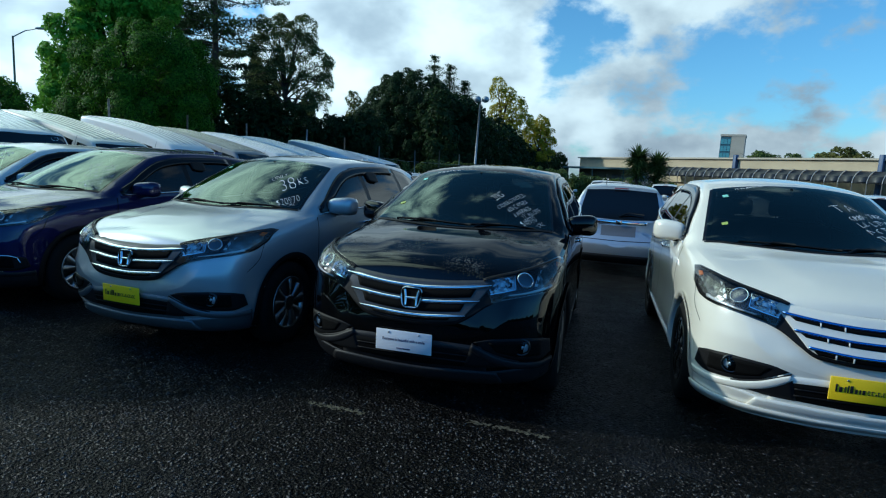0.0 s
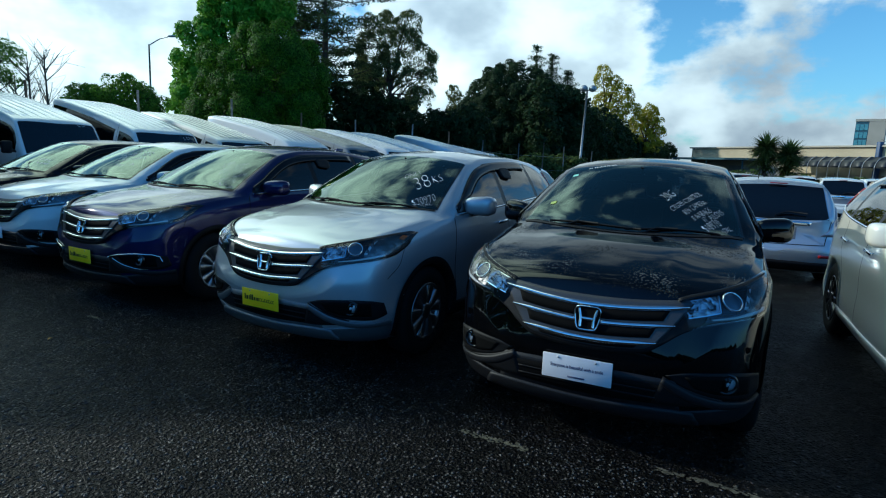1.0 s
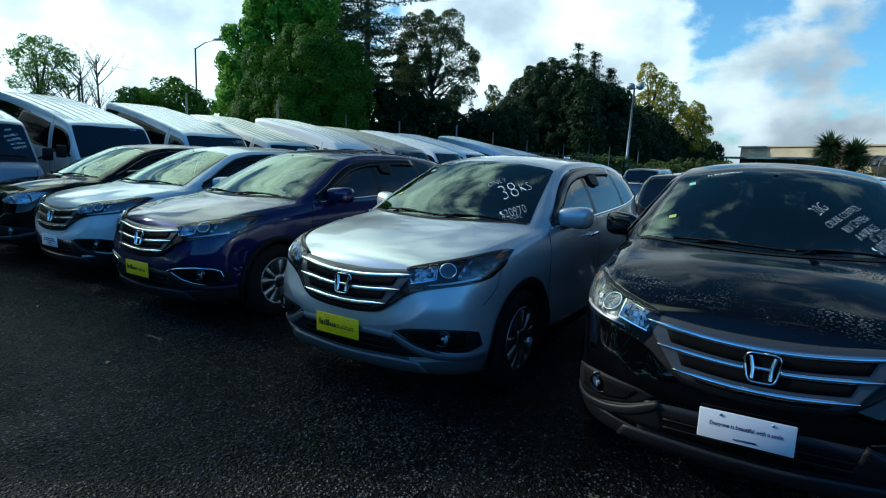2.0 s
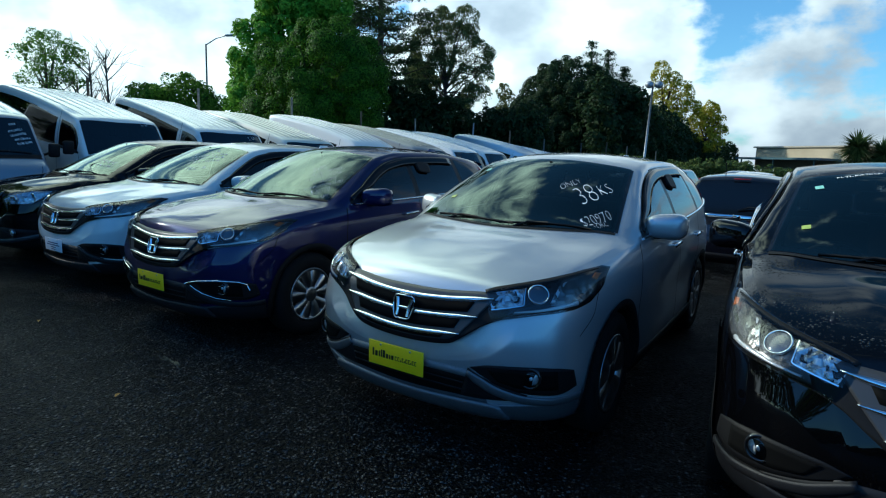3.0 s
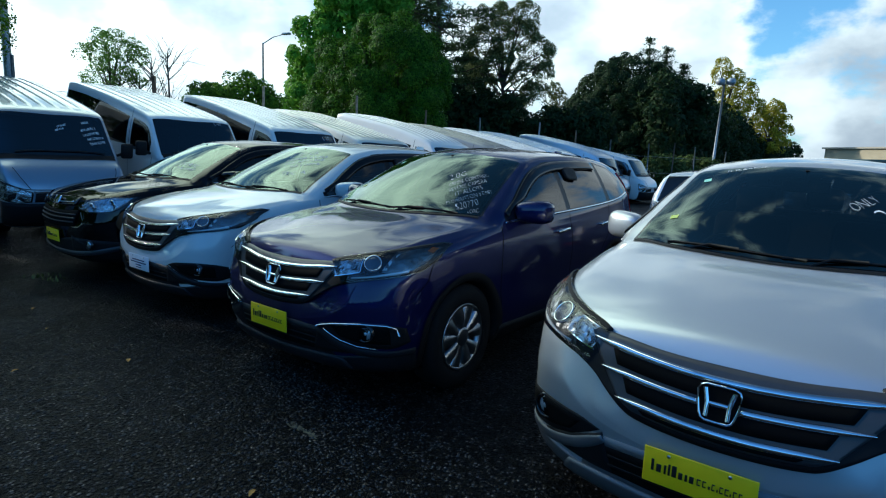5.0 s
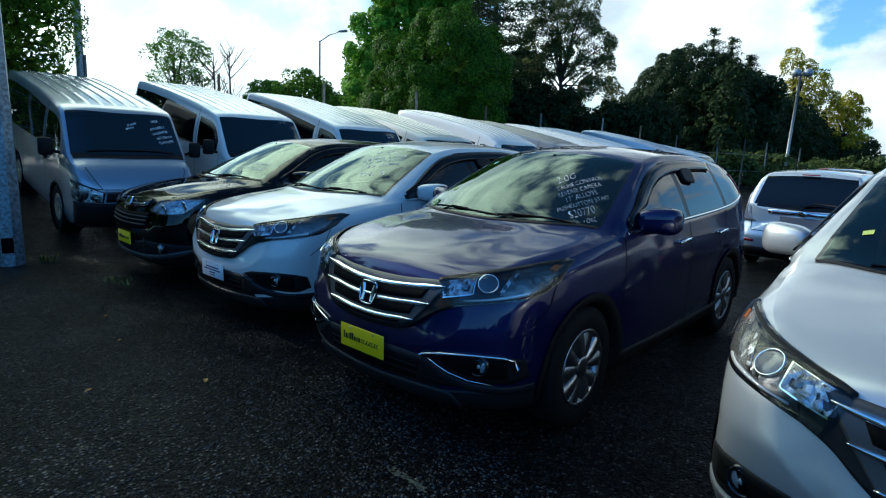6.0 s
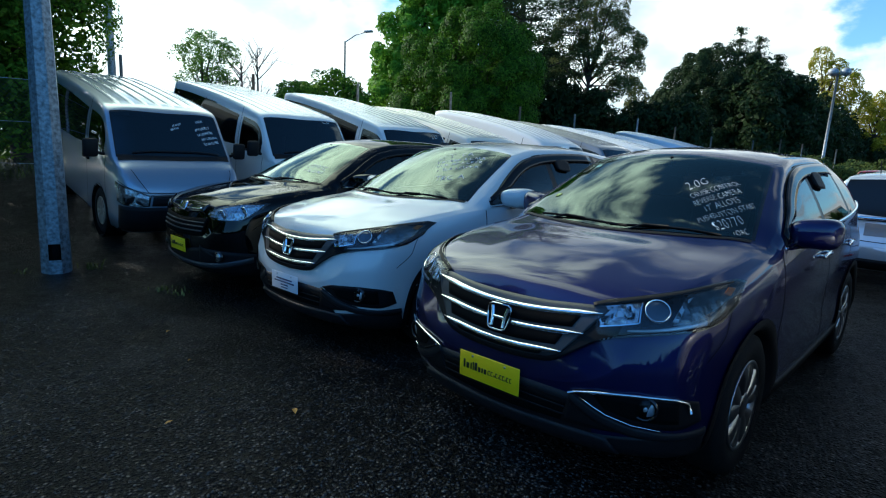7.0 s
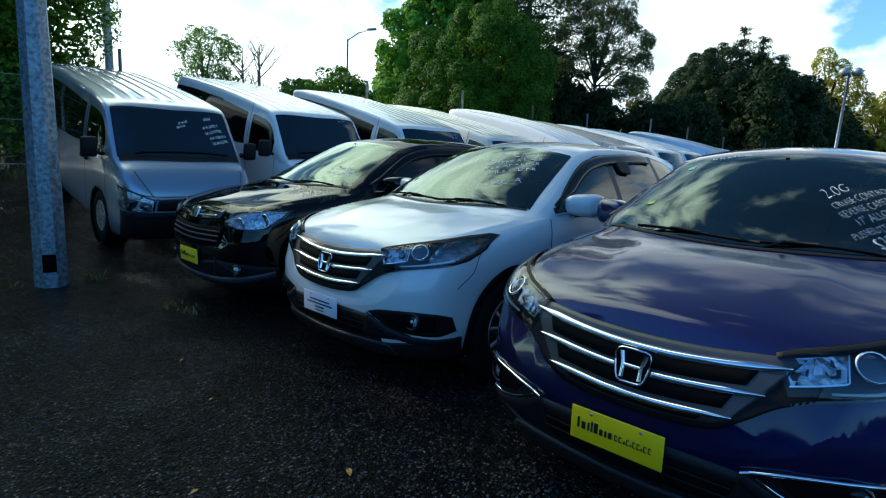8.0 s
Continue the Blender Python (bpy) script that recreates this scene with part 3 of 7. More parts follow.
        if hit is None:
            hit, nrm, _, _ = self.tree.find_nearest(Vector((a, b, 1.5)) if way == "top" else Vector((0.8, a, b)) if way == "side" else Vector((a, 0 if way == "front" else self.length, b)))
        return hit, nrm

    def lay(self, way, grid, off=0.004, mirror=False):
        out = []
        for row in grid:
            r = []
            for a, b in row:
                h, n = self.drop(way, a, b)
                p = h + n * off
                r.append(Vector((-p.x, p.y, p.z)) if mirror else p)
            out.append(r)
        return out


def body_crv():
    return Shell(
        4.53,
        [(0, 0.10), (0.006, 0.2), (0.03, 0.41), (0.07, 0.57), (0.14, 0.705), (0.23, 0.795), (0.36, 0.852), (0.55, 0.885), (0.8, 0.9), (1.1, 0.908), (1.6, 0.912), (5, 0.912)],
        [(0.2, 0.2), (0.26, 0.09), (0.36, 0.04), (0.5, 0.014), (0.6, 0.0), (0.66, 0.0), (0.74, 0.022), (0.84, 0.055), (0.91, 0.1), (0.95, 0.15), (0.99, 0.25), (1.05, 0.5), (1.3, 1.2)],
        [(0, 0.12), (0.01, 0.3), (0.04, 0.55), (0.1, 0.7), (0.2, 0.8), (0.4, 0.86), (0.7, 0.895), (5, 0.92)],
        [(0.2, 0.2), (0.3, 0.05), (0.5, 0.0), (0.62, 0.02), (0.75, 0.07), (1.0, 0.1), (1.3, 0.2), (1.6, 0.35)],
        [(0.2, 0.93), (0.3, 0.98), (0.45, 1.0), (0.62, 0.992), (0.8, 1.0), (0.95, 0.988), (1.1, 0.955), (1.3, 0.93)],
        [(0, 0.6), (0.13, 0.945), (0.2, 0.985), (0.35, 1.025), (0.68, 1.085), (0.95, 1.12), (1.03, 1.155), (1.3, 1.30), (1.63, 1.462), (1.95, 1.59), (2.1, 1.62), (2.6, 1.655), (3.2, 1.65), (3.9, 1.6), (4.15, 1.555), (4.3, 1.35), (4.42, 1.1), (4.53, 0.9)],
        [(0, 0.5), (0.25, 0.95), (0.45, 0.985), (0.8, 1.03), (1.2, 1.075), (1.5, 1.085), (2.5, 1.12), (3.4, 1.17), (4.0, 1.22), (4.3, 1.2), (4.53, 0.9)],
        [(0, 0.4), (0.3, 0.66), (0.6, 0.76), (1.0, 0.8), (1.3, 0.805), (1.6, 0.745), (2.0, 0.645), (2.4, 0.61), (3.2, 0.6), (4.0, 0.57), (4.25, 0.6), (4.53, 0.6)],
        [(0, 0.5), (0.15, 0.9), (0.3, 0.965), (0.6, 1.03), (0.95, 1.075), (1.19, 1.10), (1.42, 1.215), (1.75, 1.39), (2.05, 1.53), (2.4, 1.585), (3.0, 1.6), (3.7, 1.565), (4.1, 1.5), (4.3, 1.3), (4.42, 1.1), (4.53, 0.9)],
        ridge=0.012,
    )


def fascia(sh, top, bot, nu, nv, off=0.004, thick=0.012, side=1, curved=True, lift=0.0):
    """A slab on the nose between two curves of (arc, height)."""
    bm = bmesh.new()
    g = []
    for row in ruled(top, bot, nu, nv, curved):
        r = []
        for j, (s, z) in enumerate(row):
            k = math.sin(math.pi * j / (nv - 1)) if nv > 2 else 0
            r.append(sh.at(side * float(s), float(z), off + lift * k))
        g.append(r)
    sheet(bm, g, thick, lambda p: Vector((p.x * 0.5, -0.8, 0.1)).normalized())
    bmesh.ops.recalc_face_normals(bm, faces=bm.faces)
    return bm


def facets(sh, top, bot, nu, nv, off, deep, side, seed):
    """Broken mirror cells of a lamp's reflector: a field on the nose with every corner at a depth of its own."""
    rng = np.random.default_rng(seed)
    bm = bmesh.new()
    g = [[sh.at(side * float(a), float(z), off + deep * float(rng.uniform(-1, 1))) for a, z in row] for row in ruled(top, bot, nu, nv)]
    sheet(bm, g)
    bmesh.ops.triangulate(bm, faces=bm.faces)
    bmesh.ops.recalc_face_normals(bm, faces=bm.faces)
    return bm


def skin(sh, way, grid, off=0.004, thick=0.0, mirror=False, back=(1, 0, 0)):
    bm = bmesh.new()
    b = Vector(back)
    if mirror:
        b.x = -b.x
    sheet(bm, sh.lay(way, grid, off, mirror), thick, b)
    bmesh.ops.recalc_face_normals(bm, faces=bm.faces)
    return bm


def ribbon(sh, way, line, w, off=0.002, n=40, mirror=False, curved=True, bm=None):
    """A narrow strip along a line on the skin."""
    p = resample(line, n, curved)
    g = []
    for i in range(n):
        d = p[min(i + 1, n - 1)] - p[max(i - 1, 0)]
        d = d / max(np.linalg.norm(d), 1e-6)
        q = np.array([-d[1], d[0]]) * w / 2
        g.append([p[i] - q, p[i] + q])
    own = bm is None
    bm = bmesh.new() if own else bm
    if way == "nose":
        s = -1 if mirror else 1
        sheet(bm, [[sh.at(s * float(a), float(b), off) for a, b in r] for r in g])
    else:
        sheet(bm, sh.lay(way, g, off, mirror))
    return bm


def moulding(sh, way, line, r, off=0.004, n=32, mirror=False, curved=True, bm=None, seg=6):
    """A round bar that follows a line on the skin."""
    own = bm is None
    bm = bmesh.new() if own else bm
    pts = []
    for a, b in resample(line, n, curved):
        if way == "nose":
            pts.append(sh.at((-1 if mirror else 1) * float(a), float(b), off))
        else:
            h, nn = sh.drop(way, float(a), float(b))
            h = h + nn * off
            pts.append(Vector((-h.x, h.y, h.z)) if mirror else h)
    tube(bm, pts, r, seg)
    return bm


def wheel(parent, x, y, z, r=0.36, w=0.225, rim_r=0.225, spokes=10, outer=1, rim_mat=None, name="wheel"):
    """A wheel on the axle at (x, y, z); x is its outer face; outer: +1 or -1."""
    hub = new(name)
    hub.parent = parent
    hub.matrix_basis = pose(x, y, z, 0, 0, 0 if outer > 0 else 180)
    bm = bmesh.new()
    lathe(bm, [(-w + 0.02, rim_r + 0.01), (-w + 0.004, rim_r + 0.05), (-w + 0.0, r - 0.05), (-w + 0.02, r - 0.008), (-w + 0.05, r), (-0.05, r), (-0.02, r - 0.008), (0.0, r - 0.05), (-0.004, rim_r + 0.045), (-0.012, rim_r + 0.008), (-0.03, rim_r)], 40)
    bmesh.ops.recalc_face_normals(bm, faces=bm.faces)
    part("tyre", bm, M_RUBBER, hub)
    bm = bmesh.new()
    lathe(bm, [(-0.022, rim_r - 0.002), (-0.010, rim_r + 0.006), (-0.006, rim_r), (-0.012, rim_r - 0.016), (-0.05, rim_r - 0.03), (-w + 0.02, rim_r - 0.035), (-w + 0.02, 0.02)], 40)
    n = spokes // 2
    for k in range(n):
        for da in (-0.23, 0.23):
            a = 2 * math.pi * k / n
            i0, i1 = Vector((0, 0.055 * math.sin(a + da * 0.6), 0.055 * math.cos(a + da * 0.6))), Vector((0, (rim_r - 0.014) * math.sin(a + da * 1.25), (rim_r - 0.014) * math.cos(a + da * 1.25)))
            side = (i1 - i0).cross(Vector((1, 0, 0))).normalized()
            g = []
            for u in (0, 0.35, 0.7, 1):
                c = i0.lerp(i1, u)
                wd = 0.024 + 0.03 * u
                c.x = -0.012 + 0.006 * math.sin(math.pi * u)
                g.append([c - side * wd + Vector((-0.03, 0, 0)), c - side * wd * 0.8, c + side * wd * 0.8, c + side * wd + Vector((-0.03, 0, 0))])
            sheet(bm, g)
    lathe(bm, [(-0.03, 0.07), (-0.012, 0.068), (-0.006, 0.05), (-0.002, 0.03), (-0.001, 0.001)], 24)
    part("rim", bm, rim_mat or M_ALLOY, hub)
    bm = bmesh.new()
    lathe(bm, [(-0.10, 0.17), (-0.10, 0.02)], 28)
    part("brake_disc", bm, M_STEEL, hub)
    return hub


def seat(parent, x, y, wide=0.5, mirror=False):
    s = new("seat")
    s.parent = parent
    bm = bmesh.new()
    box(bm, x - wide / 2, y - 0.5, 0.5, x + wide / 2, y + 0.02, 0.68, 0.05)
    part("cushion", bm, M_CLOTH, s)
    bm = bmesh.new()
    box(bm, -wide / 2, -0.06, 0.0, wide / 2, 0.08, 0.62, 0.05, pose(x, y, 0.64, -14, 0, 0))
    part("backrest", bm, M_CLOTH, s)
    bm = bmesh.new()
    for hx in ([x] if wide < 0.7 else [x - 0.42, x, x + 0.42]):
        box(bm, -0.13, -0.05, 0.64, 0.13, 0.05, 0.82, 0.045, pose(hx, y, 0.64, -14, 0, 0))
        for d in (-0.05, 0.05):
            tube(bm, [pose(hx, y, 0.64, -14, 0, 0) @ Vector((d, 0.01, 0.58)), pose(hx, y, 0.64, -14, 0, 0) @ Vector((d, 0.01, 0.68))], 0.007, 6)
    part("headrest", bm, M_CLOTH, s)


def plate(parent, at, m, colour, words=()):
    p = new("number_plate")
    p.parent = parent
    p.matrix_basis = m
    bm = bmesh.new()
    box(bm, -0.186, -0.006, -0.068, 0.186, 0.0, 0.068, 0.003)
    part("panel", bm, colour, p)
    bm = bmesh.new()
    if colour == M_YELLOW:  # dealer's mark, drawn as slanted strokes and small blocks
        for k, (x, h, w) in enumerate(((-0.150, 0.044, 0.009), (-0.128, 0.030, 0.016), (-0.106, 0.034, 0.007), (-0.092, 0.042, 0.007), (-0.075, 0.042, 0.015), (-0.053, 0.025, 0.013), (-0.034, 0.025, 0.008), (-0.016, 0.025, 0.014))):
            box(bm, -w / 2, -0.0085, 0, w / 2, -0.005, h, 0.001, pose(x, 0, -0.018) @ Matrix.Shear("XZ", 4, (0.28, 0.0)))
        for x, w in ((0.006, 0.012), (0.024, 0.011), (0.040, 0.006), (0.053, 0.010), (0.066, 0.004), (0.078, 0.011), (0.095, 0.012), (0.107, 0.004), (0.120, 0.011), (0.137, 0.010)):
            for z0, z1 in ((-0.016, -0.0125), (0.0035, 0.007)) if w > 0.007 else ((-0.016, -0.006),):
                box(bm, x - w / 2, -0.0085, z0, x + w / 2, -0.005, z1)
            if w > 0.007:
                box(bm, x - w / 2, -0.0085, -0.0125, x - w / 2 + 0.003, -0.005, 0.0035)
    else:
        box(bm, -0.045, -0.0085, -0.050, 0.045, -0.005, -0.043)
    part("mark", bm, M_INK if colour == M_YELLOW else M_BLUEINK, p)
    for line, size, z in words:
        text(line, size, M_BLUEINK, p, pose(0, -0.0078, z, 90, 0, 0) @ Matrix.Diagonal((0.8, 1, 1, 1)), "lettering", None, 0.0, 0.025)
    for bx in (-0.1, 0.1):
        bm = bmesh.new()
        lathe(bm, [(-0.004, 0.007), (0.003, 0.006), (0.003, 0.0005)], 10, pose(bx, -0.006, 0.052, 0, 0, -90))
        part("screw", bm, M_STEEL, p)
    return p


def text(words, size, material, parent, m, name, bend=None, shear=0.0, thin=0.0):
    """Lettering as a mesh; bend maps its flat points on to a surface."""
    cu = bpy.data.curves.new(name, "FONT")
    cu.body, cu.size, cu.align_x, cu.shear, cu.offset = words, size, "CENTER", shear, thin * size
    cu.resolution_u = 3
    ob = bpy.data.objects.new(name, cu)
    me = bpy.data.meshes.new_from_object(ob)
    bpy.data.objects.remove(ob)
    bm = bmesh.new()
    bm.from_mesh(me)
    for v in bm.verts:
        p = m @ v.co
        v.co = bend(p) if bend else p
    return tagged(part(name, bm, material, parent, flat=True), kind="stuff")


WINDOW = dict(
    bottom=[(1.40, 1.115), (2.4, 1.145), (3.4, 1.19), (4.0, 1.27)],
    top=[(1.40, 1.13), (1.75, 1.335), (2.1, 1.485), (2.5, 1.54), (3.1, 1.555), (3.7, 1.5), (4.0, 1.4)],
)


def window_span(y0, y1, n=14):
    lo, hi = smooth(WINDOW["bottom"]), smooth(WINDOW["top"])
    ys = np.linspace(y0, y1, n)
    return [(y, hi(y)) for y in ys], [(y, lo(y)) for y in ys]


def build_suv():
    """A compact five-door SUV, nose at the origin, facing -y."""
    car = new("suv")
    sh = body_crv()
    bm = sh.build()
    # openings: windscreen, side glass, rear glass, wheel arches
    screen_t, screen_b = [(-0.585, 1.985), (-0.3, 1.935), (0, 1.92), (0.3, 1.935), (0.585, 1.985)], [(-0.725, 1.23), (-0.4, 1.04), (0, 0.98), (0.4, 1.04), (0.725, 1.23)]
    rear_t, rear_b = [(-0.52, 1.5), (0, 1.53), (0.52, 1.5)], [(-0.66, 1.17), (0, 1.14), (0.66, 1.17)]
    screen_poly = [tuple(p) for p in resample(screen_t, 24, True)] + [tuple(p) for p in resample(screen_b, 24, True)[::-1]]
    rear_poly = rear_t + rear_b[::-1]
    spans = [(1.43, 2.40), (2.48, 3.33), (3.41, 3.98)]
    polys = []
    for a, b in spans:
        t, u = window_span(a, b)
        polys.append(t + u[::-1])
    ctr = [f.calc_center_median() for f in bm.faces]
    gone, arch = [], []
    for f, c in zip(list(bm.faces), ctr):
        nz = f.normal
        if c.z > 1.115 and c.y < 2.1 and nz.z > 0.3 and inside(screen_poly, c.x * 1.03, 1.5 + (c.y - 1.5) * 1.03):
            gone.append(f)
        elif c.y > 4.0 and nz.y > 0.3 and c.z > 1.1 and inside(rear_poly, c.x * 1.05, 1.33 + (c.z - 1.33) * 1.08):
            gone.append(f)
        elif abs(nz.x) > 0.4 and c.z > 1.08 and any(inside(p, c.y, c.z + 0.0) for p in polys):
            gone.append(f)
        elif abs(c.x) > 0.45 and (math.hypot(c.y - 0.88, c.z - 0.36) < 0.405 or math.hypot(c.y - 3.5, c.z - 0.36) < 0.405) and (abs(nz.x) > 0.2 or nz.z < -0.3):
            gone.append(f)
    inner = bm.copy()
    inner_faces = list(inner.faces)
    index = {f.index for f in gone}
    bm.faces.ensure_lookup_table()
    bmesh.ops.delete(bm, geom=gone, context="FACES")
    part("body", bm, PAINT["silver"], car)
    # cabin lining
    inner.faces.ensure_lookup_table()
    kill = [f for f, c in zip(inner_faces, ctr) if f.index in index or c.y < 1.0 or c.z < 0.3]
    inner.normal_update()
    for v in inner.verts:
        v.co = v.co - v.normal * 0.022
    bmesh.ops.delete(inner, geom=kill, context="FACES")
    bmesh.ops.reverse_faces(inner, faces=inner.faces)
    part("cabin_lining", inner, M_LINING, car)
    # glass
    g = ruled(screen_t, screen_b, 30, 16)
    part("windscreen", skin(sh, "top", g, 0.004), M_GLASS, car, "raked windscreen with marker writing")
    bm = bmesh.new()
    o, i_ = resample(screen_t, 40, True), resample(screen_b, 40, True)
    sheet(bm, sh.lay("top", [[o[k] + np.array([0, 0.012]), o[k] + (i_[k] - o[k]) * 0.07] for k in range(40)], 0.0015))
    sheet(bm, sh.lay("top", [[i_[k] - np.array([0, 0.012]), i_[k] + (o[k] - i_[k]) * 0.07] for k in range(40)], 0.0015))
    for a, b in ((0, 1), (39, 38)):
        edge = [o[a] + (i_[a] - o[a]) * u for u in np.linspace(0, 1, 24)]
        sgn = 1 if a else -1
        sheet(bm, sh.lay("top", [[p + np.array([sgn * 0.02, 0]), p - np.array([sgn * 0.035, 0])] for p in edge], 0.0015))
    part("windscreen_seal", bm, M_GLOSSBLACK, car)
    part("rear_window", skin(sh, "back", ruled(rear_t, rear_b, 20, 10), 0.004), M_DARKGLASS, car)
    bm = bmesh.new()
    out = [(x * 1.06, 1.335 + (z - 1.335) * 1.12) for x, z in resample(rear_t + rear_b[::-1] + rear_t[:1], 60)]
    inn = [(x * 0.93, 1.335 + (z - 1.335) * 0.86) for x, z in resample(rear_t + rear_b[::-1] + rear_t[:1], 60)]
    sheet(bm, sh.lay("back", [[np.array(a), np.array(b)] for a, b in zip(out, inn)], 0.002))
    part("rear_window_seal", bm, M_GLOSSBLACK, car)
    for sgn in (False, True):
        for k, (a, b) in enumerate(spans):
            t, u = window_span(a, b)
            part("side_window", skin(sh, "side", ruled(t, u, 14, 8, False), 0.003, mirror=sgn), M_SIDEGLASS if k == 0 else M_DARKGLASS, car)
        # black surround with pillars
        lo, hi = smooth(WINDOW["bottom"]), smooth(WINDOW["top"])
        bm = bmesh.new()
        ys = np.linspace(1.40, 4.0, 60)
        sheet(bm, sh.lay("side", [[np.array([y, hi(y) + 0.012]), np.array([y, hi(y) - 0.03])] for y in ys], 0.0015, sgn))
        sheet(bm, sh.lay("side", [[np.array([y, lo(y) + 0.025]), np.array([y, lo(y) - 0.012])] for y in ys], 0.0015, sgn))
        for a, b in ((1.385, 1.48), (2.34, 2.54), (3.28, 3.46), (3.92, 4.01)):
            sheet(bm, sh.lay("side", [[np.array([a + (b - a) * q, lo(a) + (hi((a + b) / 2) - lo(a)) * v]) for q in (0, 0.5, 1)] for v in np.linspace(0, 1, 10)], 0.0022, sgn))
        part("window_surround", bm, M_FRAME, car)
        line = [(y, lo(y) - 0.012) for y in np.linspace(1.39, 3.98, 16)]
        part("chrome_strip", moulding(sh, "side", line, 0.011, 0.005, 40, sgn, False), M_CHROME, car)
        line = [(1.41, 1.165)] + [(y, hi(y) - 0.002) for y in np.linspace(1.6, 3.3, 16)]
        low = [(y, z - (0.075 if 1.6 < y else 0.03)) for y, z in line]
        part("rain_visor", skin(sh, "side", ruled(line, low, 30, 4, False), 0.02, 0.012, sgn), M_VISOR, car)
        # door gaps, handles
        for line in ([(1.33, 1.075), (1.29, 0.8), (1.33, 0.36)], [(2.44, 1.13), (2.46, 0.8), (2.44, 0.36)], [(3.37, 1.18), (3.33, 0.92), (3.16, 0.72), (3.08, 0.36)]):
            part("door_gap", ribbon(sh, "side", line, 0.009, 0.0015, 24, sgn), M_GAP, car)
        part("bumper_gap", ribbon(sh, "nose", [(1.1, 0.92), (1.1, 0.82), (1.0, 0.70)], 0.006, 0.002, 12, sgn), M_GAP, car)
        for hy in (2.25, 3.17):
            h, n = sh.drop("side", hy, 0.985)
            bm = bmesh.new()
            box(bm, 0.018, -0.105, -0.014, 0.04, 0.105, 0.014, 0.009)
            box(bm, -0.01, -0.1, -0.01, 0.03, -0.075, 0.01, 0.004)
            box(bm, -0.01, 0.075, -0.01, 0.03, 0.1, 0.01, 0.004)
            bmesh.ops.transform(bm, matrix=Matrix.Diagonal((-1 if sgn else 1, 1, 1, 1)) @ pose(h.x, hy, 0.985, 3, 0, 0), verts=bm.verts)
            bmesh.ops.recalc_face_normals(bm, faces=bm.faces)
            part("door_handle", bm, M_CHROME, car)
        # sill and arch cladding
        line_t, line_b = [(1.3, 0.36), (2.2, 0.345), (3.2, 0.36)], [(1.3, 0.235), (2.2, 0.235), (3.2, 0.235)]
        part("sill_cladding", skin(sh, "side", ruled(line_t, line_b, 24, 4), 0.012, 0.014, sgn), M_BLACK, car)
        for cy in (0.88, 3.5):
            bm = bmesh.new()
            g = []
            for a in np.linspace(-22, 202, 44):
                ca, sa = math.cos(radians(a)), math.sin(radians(a))
                row = []
                for rr in (0.445, 0.43, 0.41, 0.385):
                    h, n = sh.drop("side", cy + rr * ca, max(0.36 + rr * sa, 0.21))
                    row.append(Vector(((-1 if sgn else 1) * (h.x + (0.012 if 0.39 < rr < 0.45 else -0.004)), h.y, h.z)))
                row.append(Vector(((-1 if sgn else 1) * 0.62, cy + 0.40 * ca, max(0.36 + 0.40 * sa, 0.21))))
                g.append(row)
            sheet(bm, g)
            part("wheel_arch", bm, M_BLACK, car)
            bm = bmesh.new()
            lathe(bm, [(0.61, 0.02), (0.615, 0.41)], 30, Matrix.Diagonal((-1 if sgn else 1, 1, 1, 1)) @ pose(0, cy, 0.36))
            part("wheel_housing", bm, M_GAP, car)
        # wing mirror
        mir = new("wing_mirror")
        mir.parent = car
        k = -1 if sgn else 1
        fm = Matrix.Diagonal((k, 1, 1, 1))
        bm = bmesh.new()
        bmesh.ops.create_uvsphere(bm, u_segments=24, v_segments=14, radius=1.0)
        for v in bm.verts:  # squarish egg, flat at the back
            x, y, z = (math.copysign(abs(q) ** 0.62, q) for q in v.co)
            y = min(y, 0.35)
            v.co = Vector((0.945 + 0.125 * x, 1.66 + 0.1 * y + 0.045 * x, 1.17 + 0.084 * z * (1 + 0.12 * x)))
        bmesh.ops.transform(bm, matrix=fm, verts=bm.verts)
        bmesh.ops.recalc_face_normals(bm, faces=bm.faces)
        part("mirror_cap", bm, PAINT["silver"], mir)
        bm = bmesh.new()
        tube(bm, [(k * 0.80, 1.66, 1.10), (k * 0.86, 1.67, 1.105), (k * 0.92, 1.675, 1.12)], [0.045, 0.034, 0.04], 10)
        part("mirror_arm", bm, M_BLACK, mir)
        bm = bmesh.new()
        sheet(bm, [[Vector((k * (0.945 + 0.105 * u), 1.698 + 0.045 * u, 1.17 + 0.066 * v * (1 - 0.15 * u * u))) for v in (-1, -0.5, 0, 0.5, 1)] for u in (-1, -0.5, 0, 0.5, 1)])
        part("mirror_glass", bm, M_CHROME, mir)
        # headlamp: dark tray, reflector pieces, projector, clear lens
        lamp = new("headlamp")
        lamp.parent = car
        s = k
        top = [(0.43, 0.908), (0.473, 0.924), (0.591, 0.95), (0.756, 0.982), (0.863, 1.002), (0.98, 1.012), (1.10, 1.0)]
        bot = [(0.50, 0.772), (0.555, 0.793), (0.641, 0.811), (0.728, 0.825), (0.822, 0.836), (0.914, 0.846), (1.03, 0.87), (1.13, 0.93)]
        part("lamp_tray", fascia(sh, top, bot, 36, 10, 0.003, 0.01, s), M_LAMPTRAY, lamp)
        inner = [(0.452, 0.893), (0.50, 0.905), (0.56, 0.920), (0.622, 0.934)], [(0.490, 0.828), (0.52, 0.835), (0.57, 0.846), (0.632, 0.860)]
        part("reflector", facets(sh, inner[0], inner[1], 9, 5, 0.008, 0.0035, s, 81), M_REFLECT, lamp, flat=True)
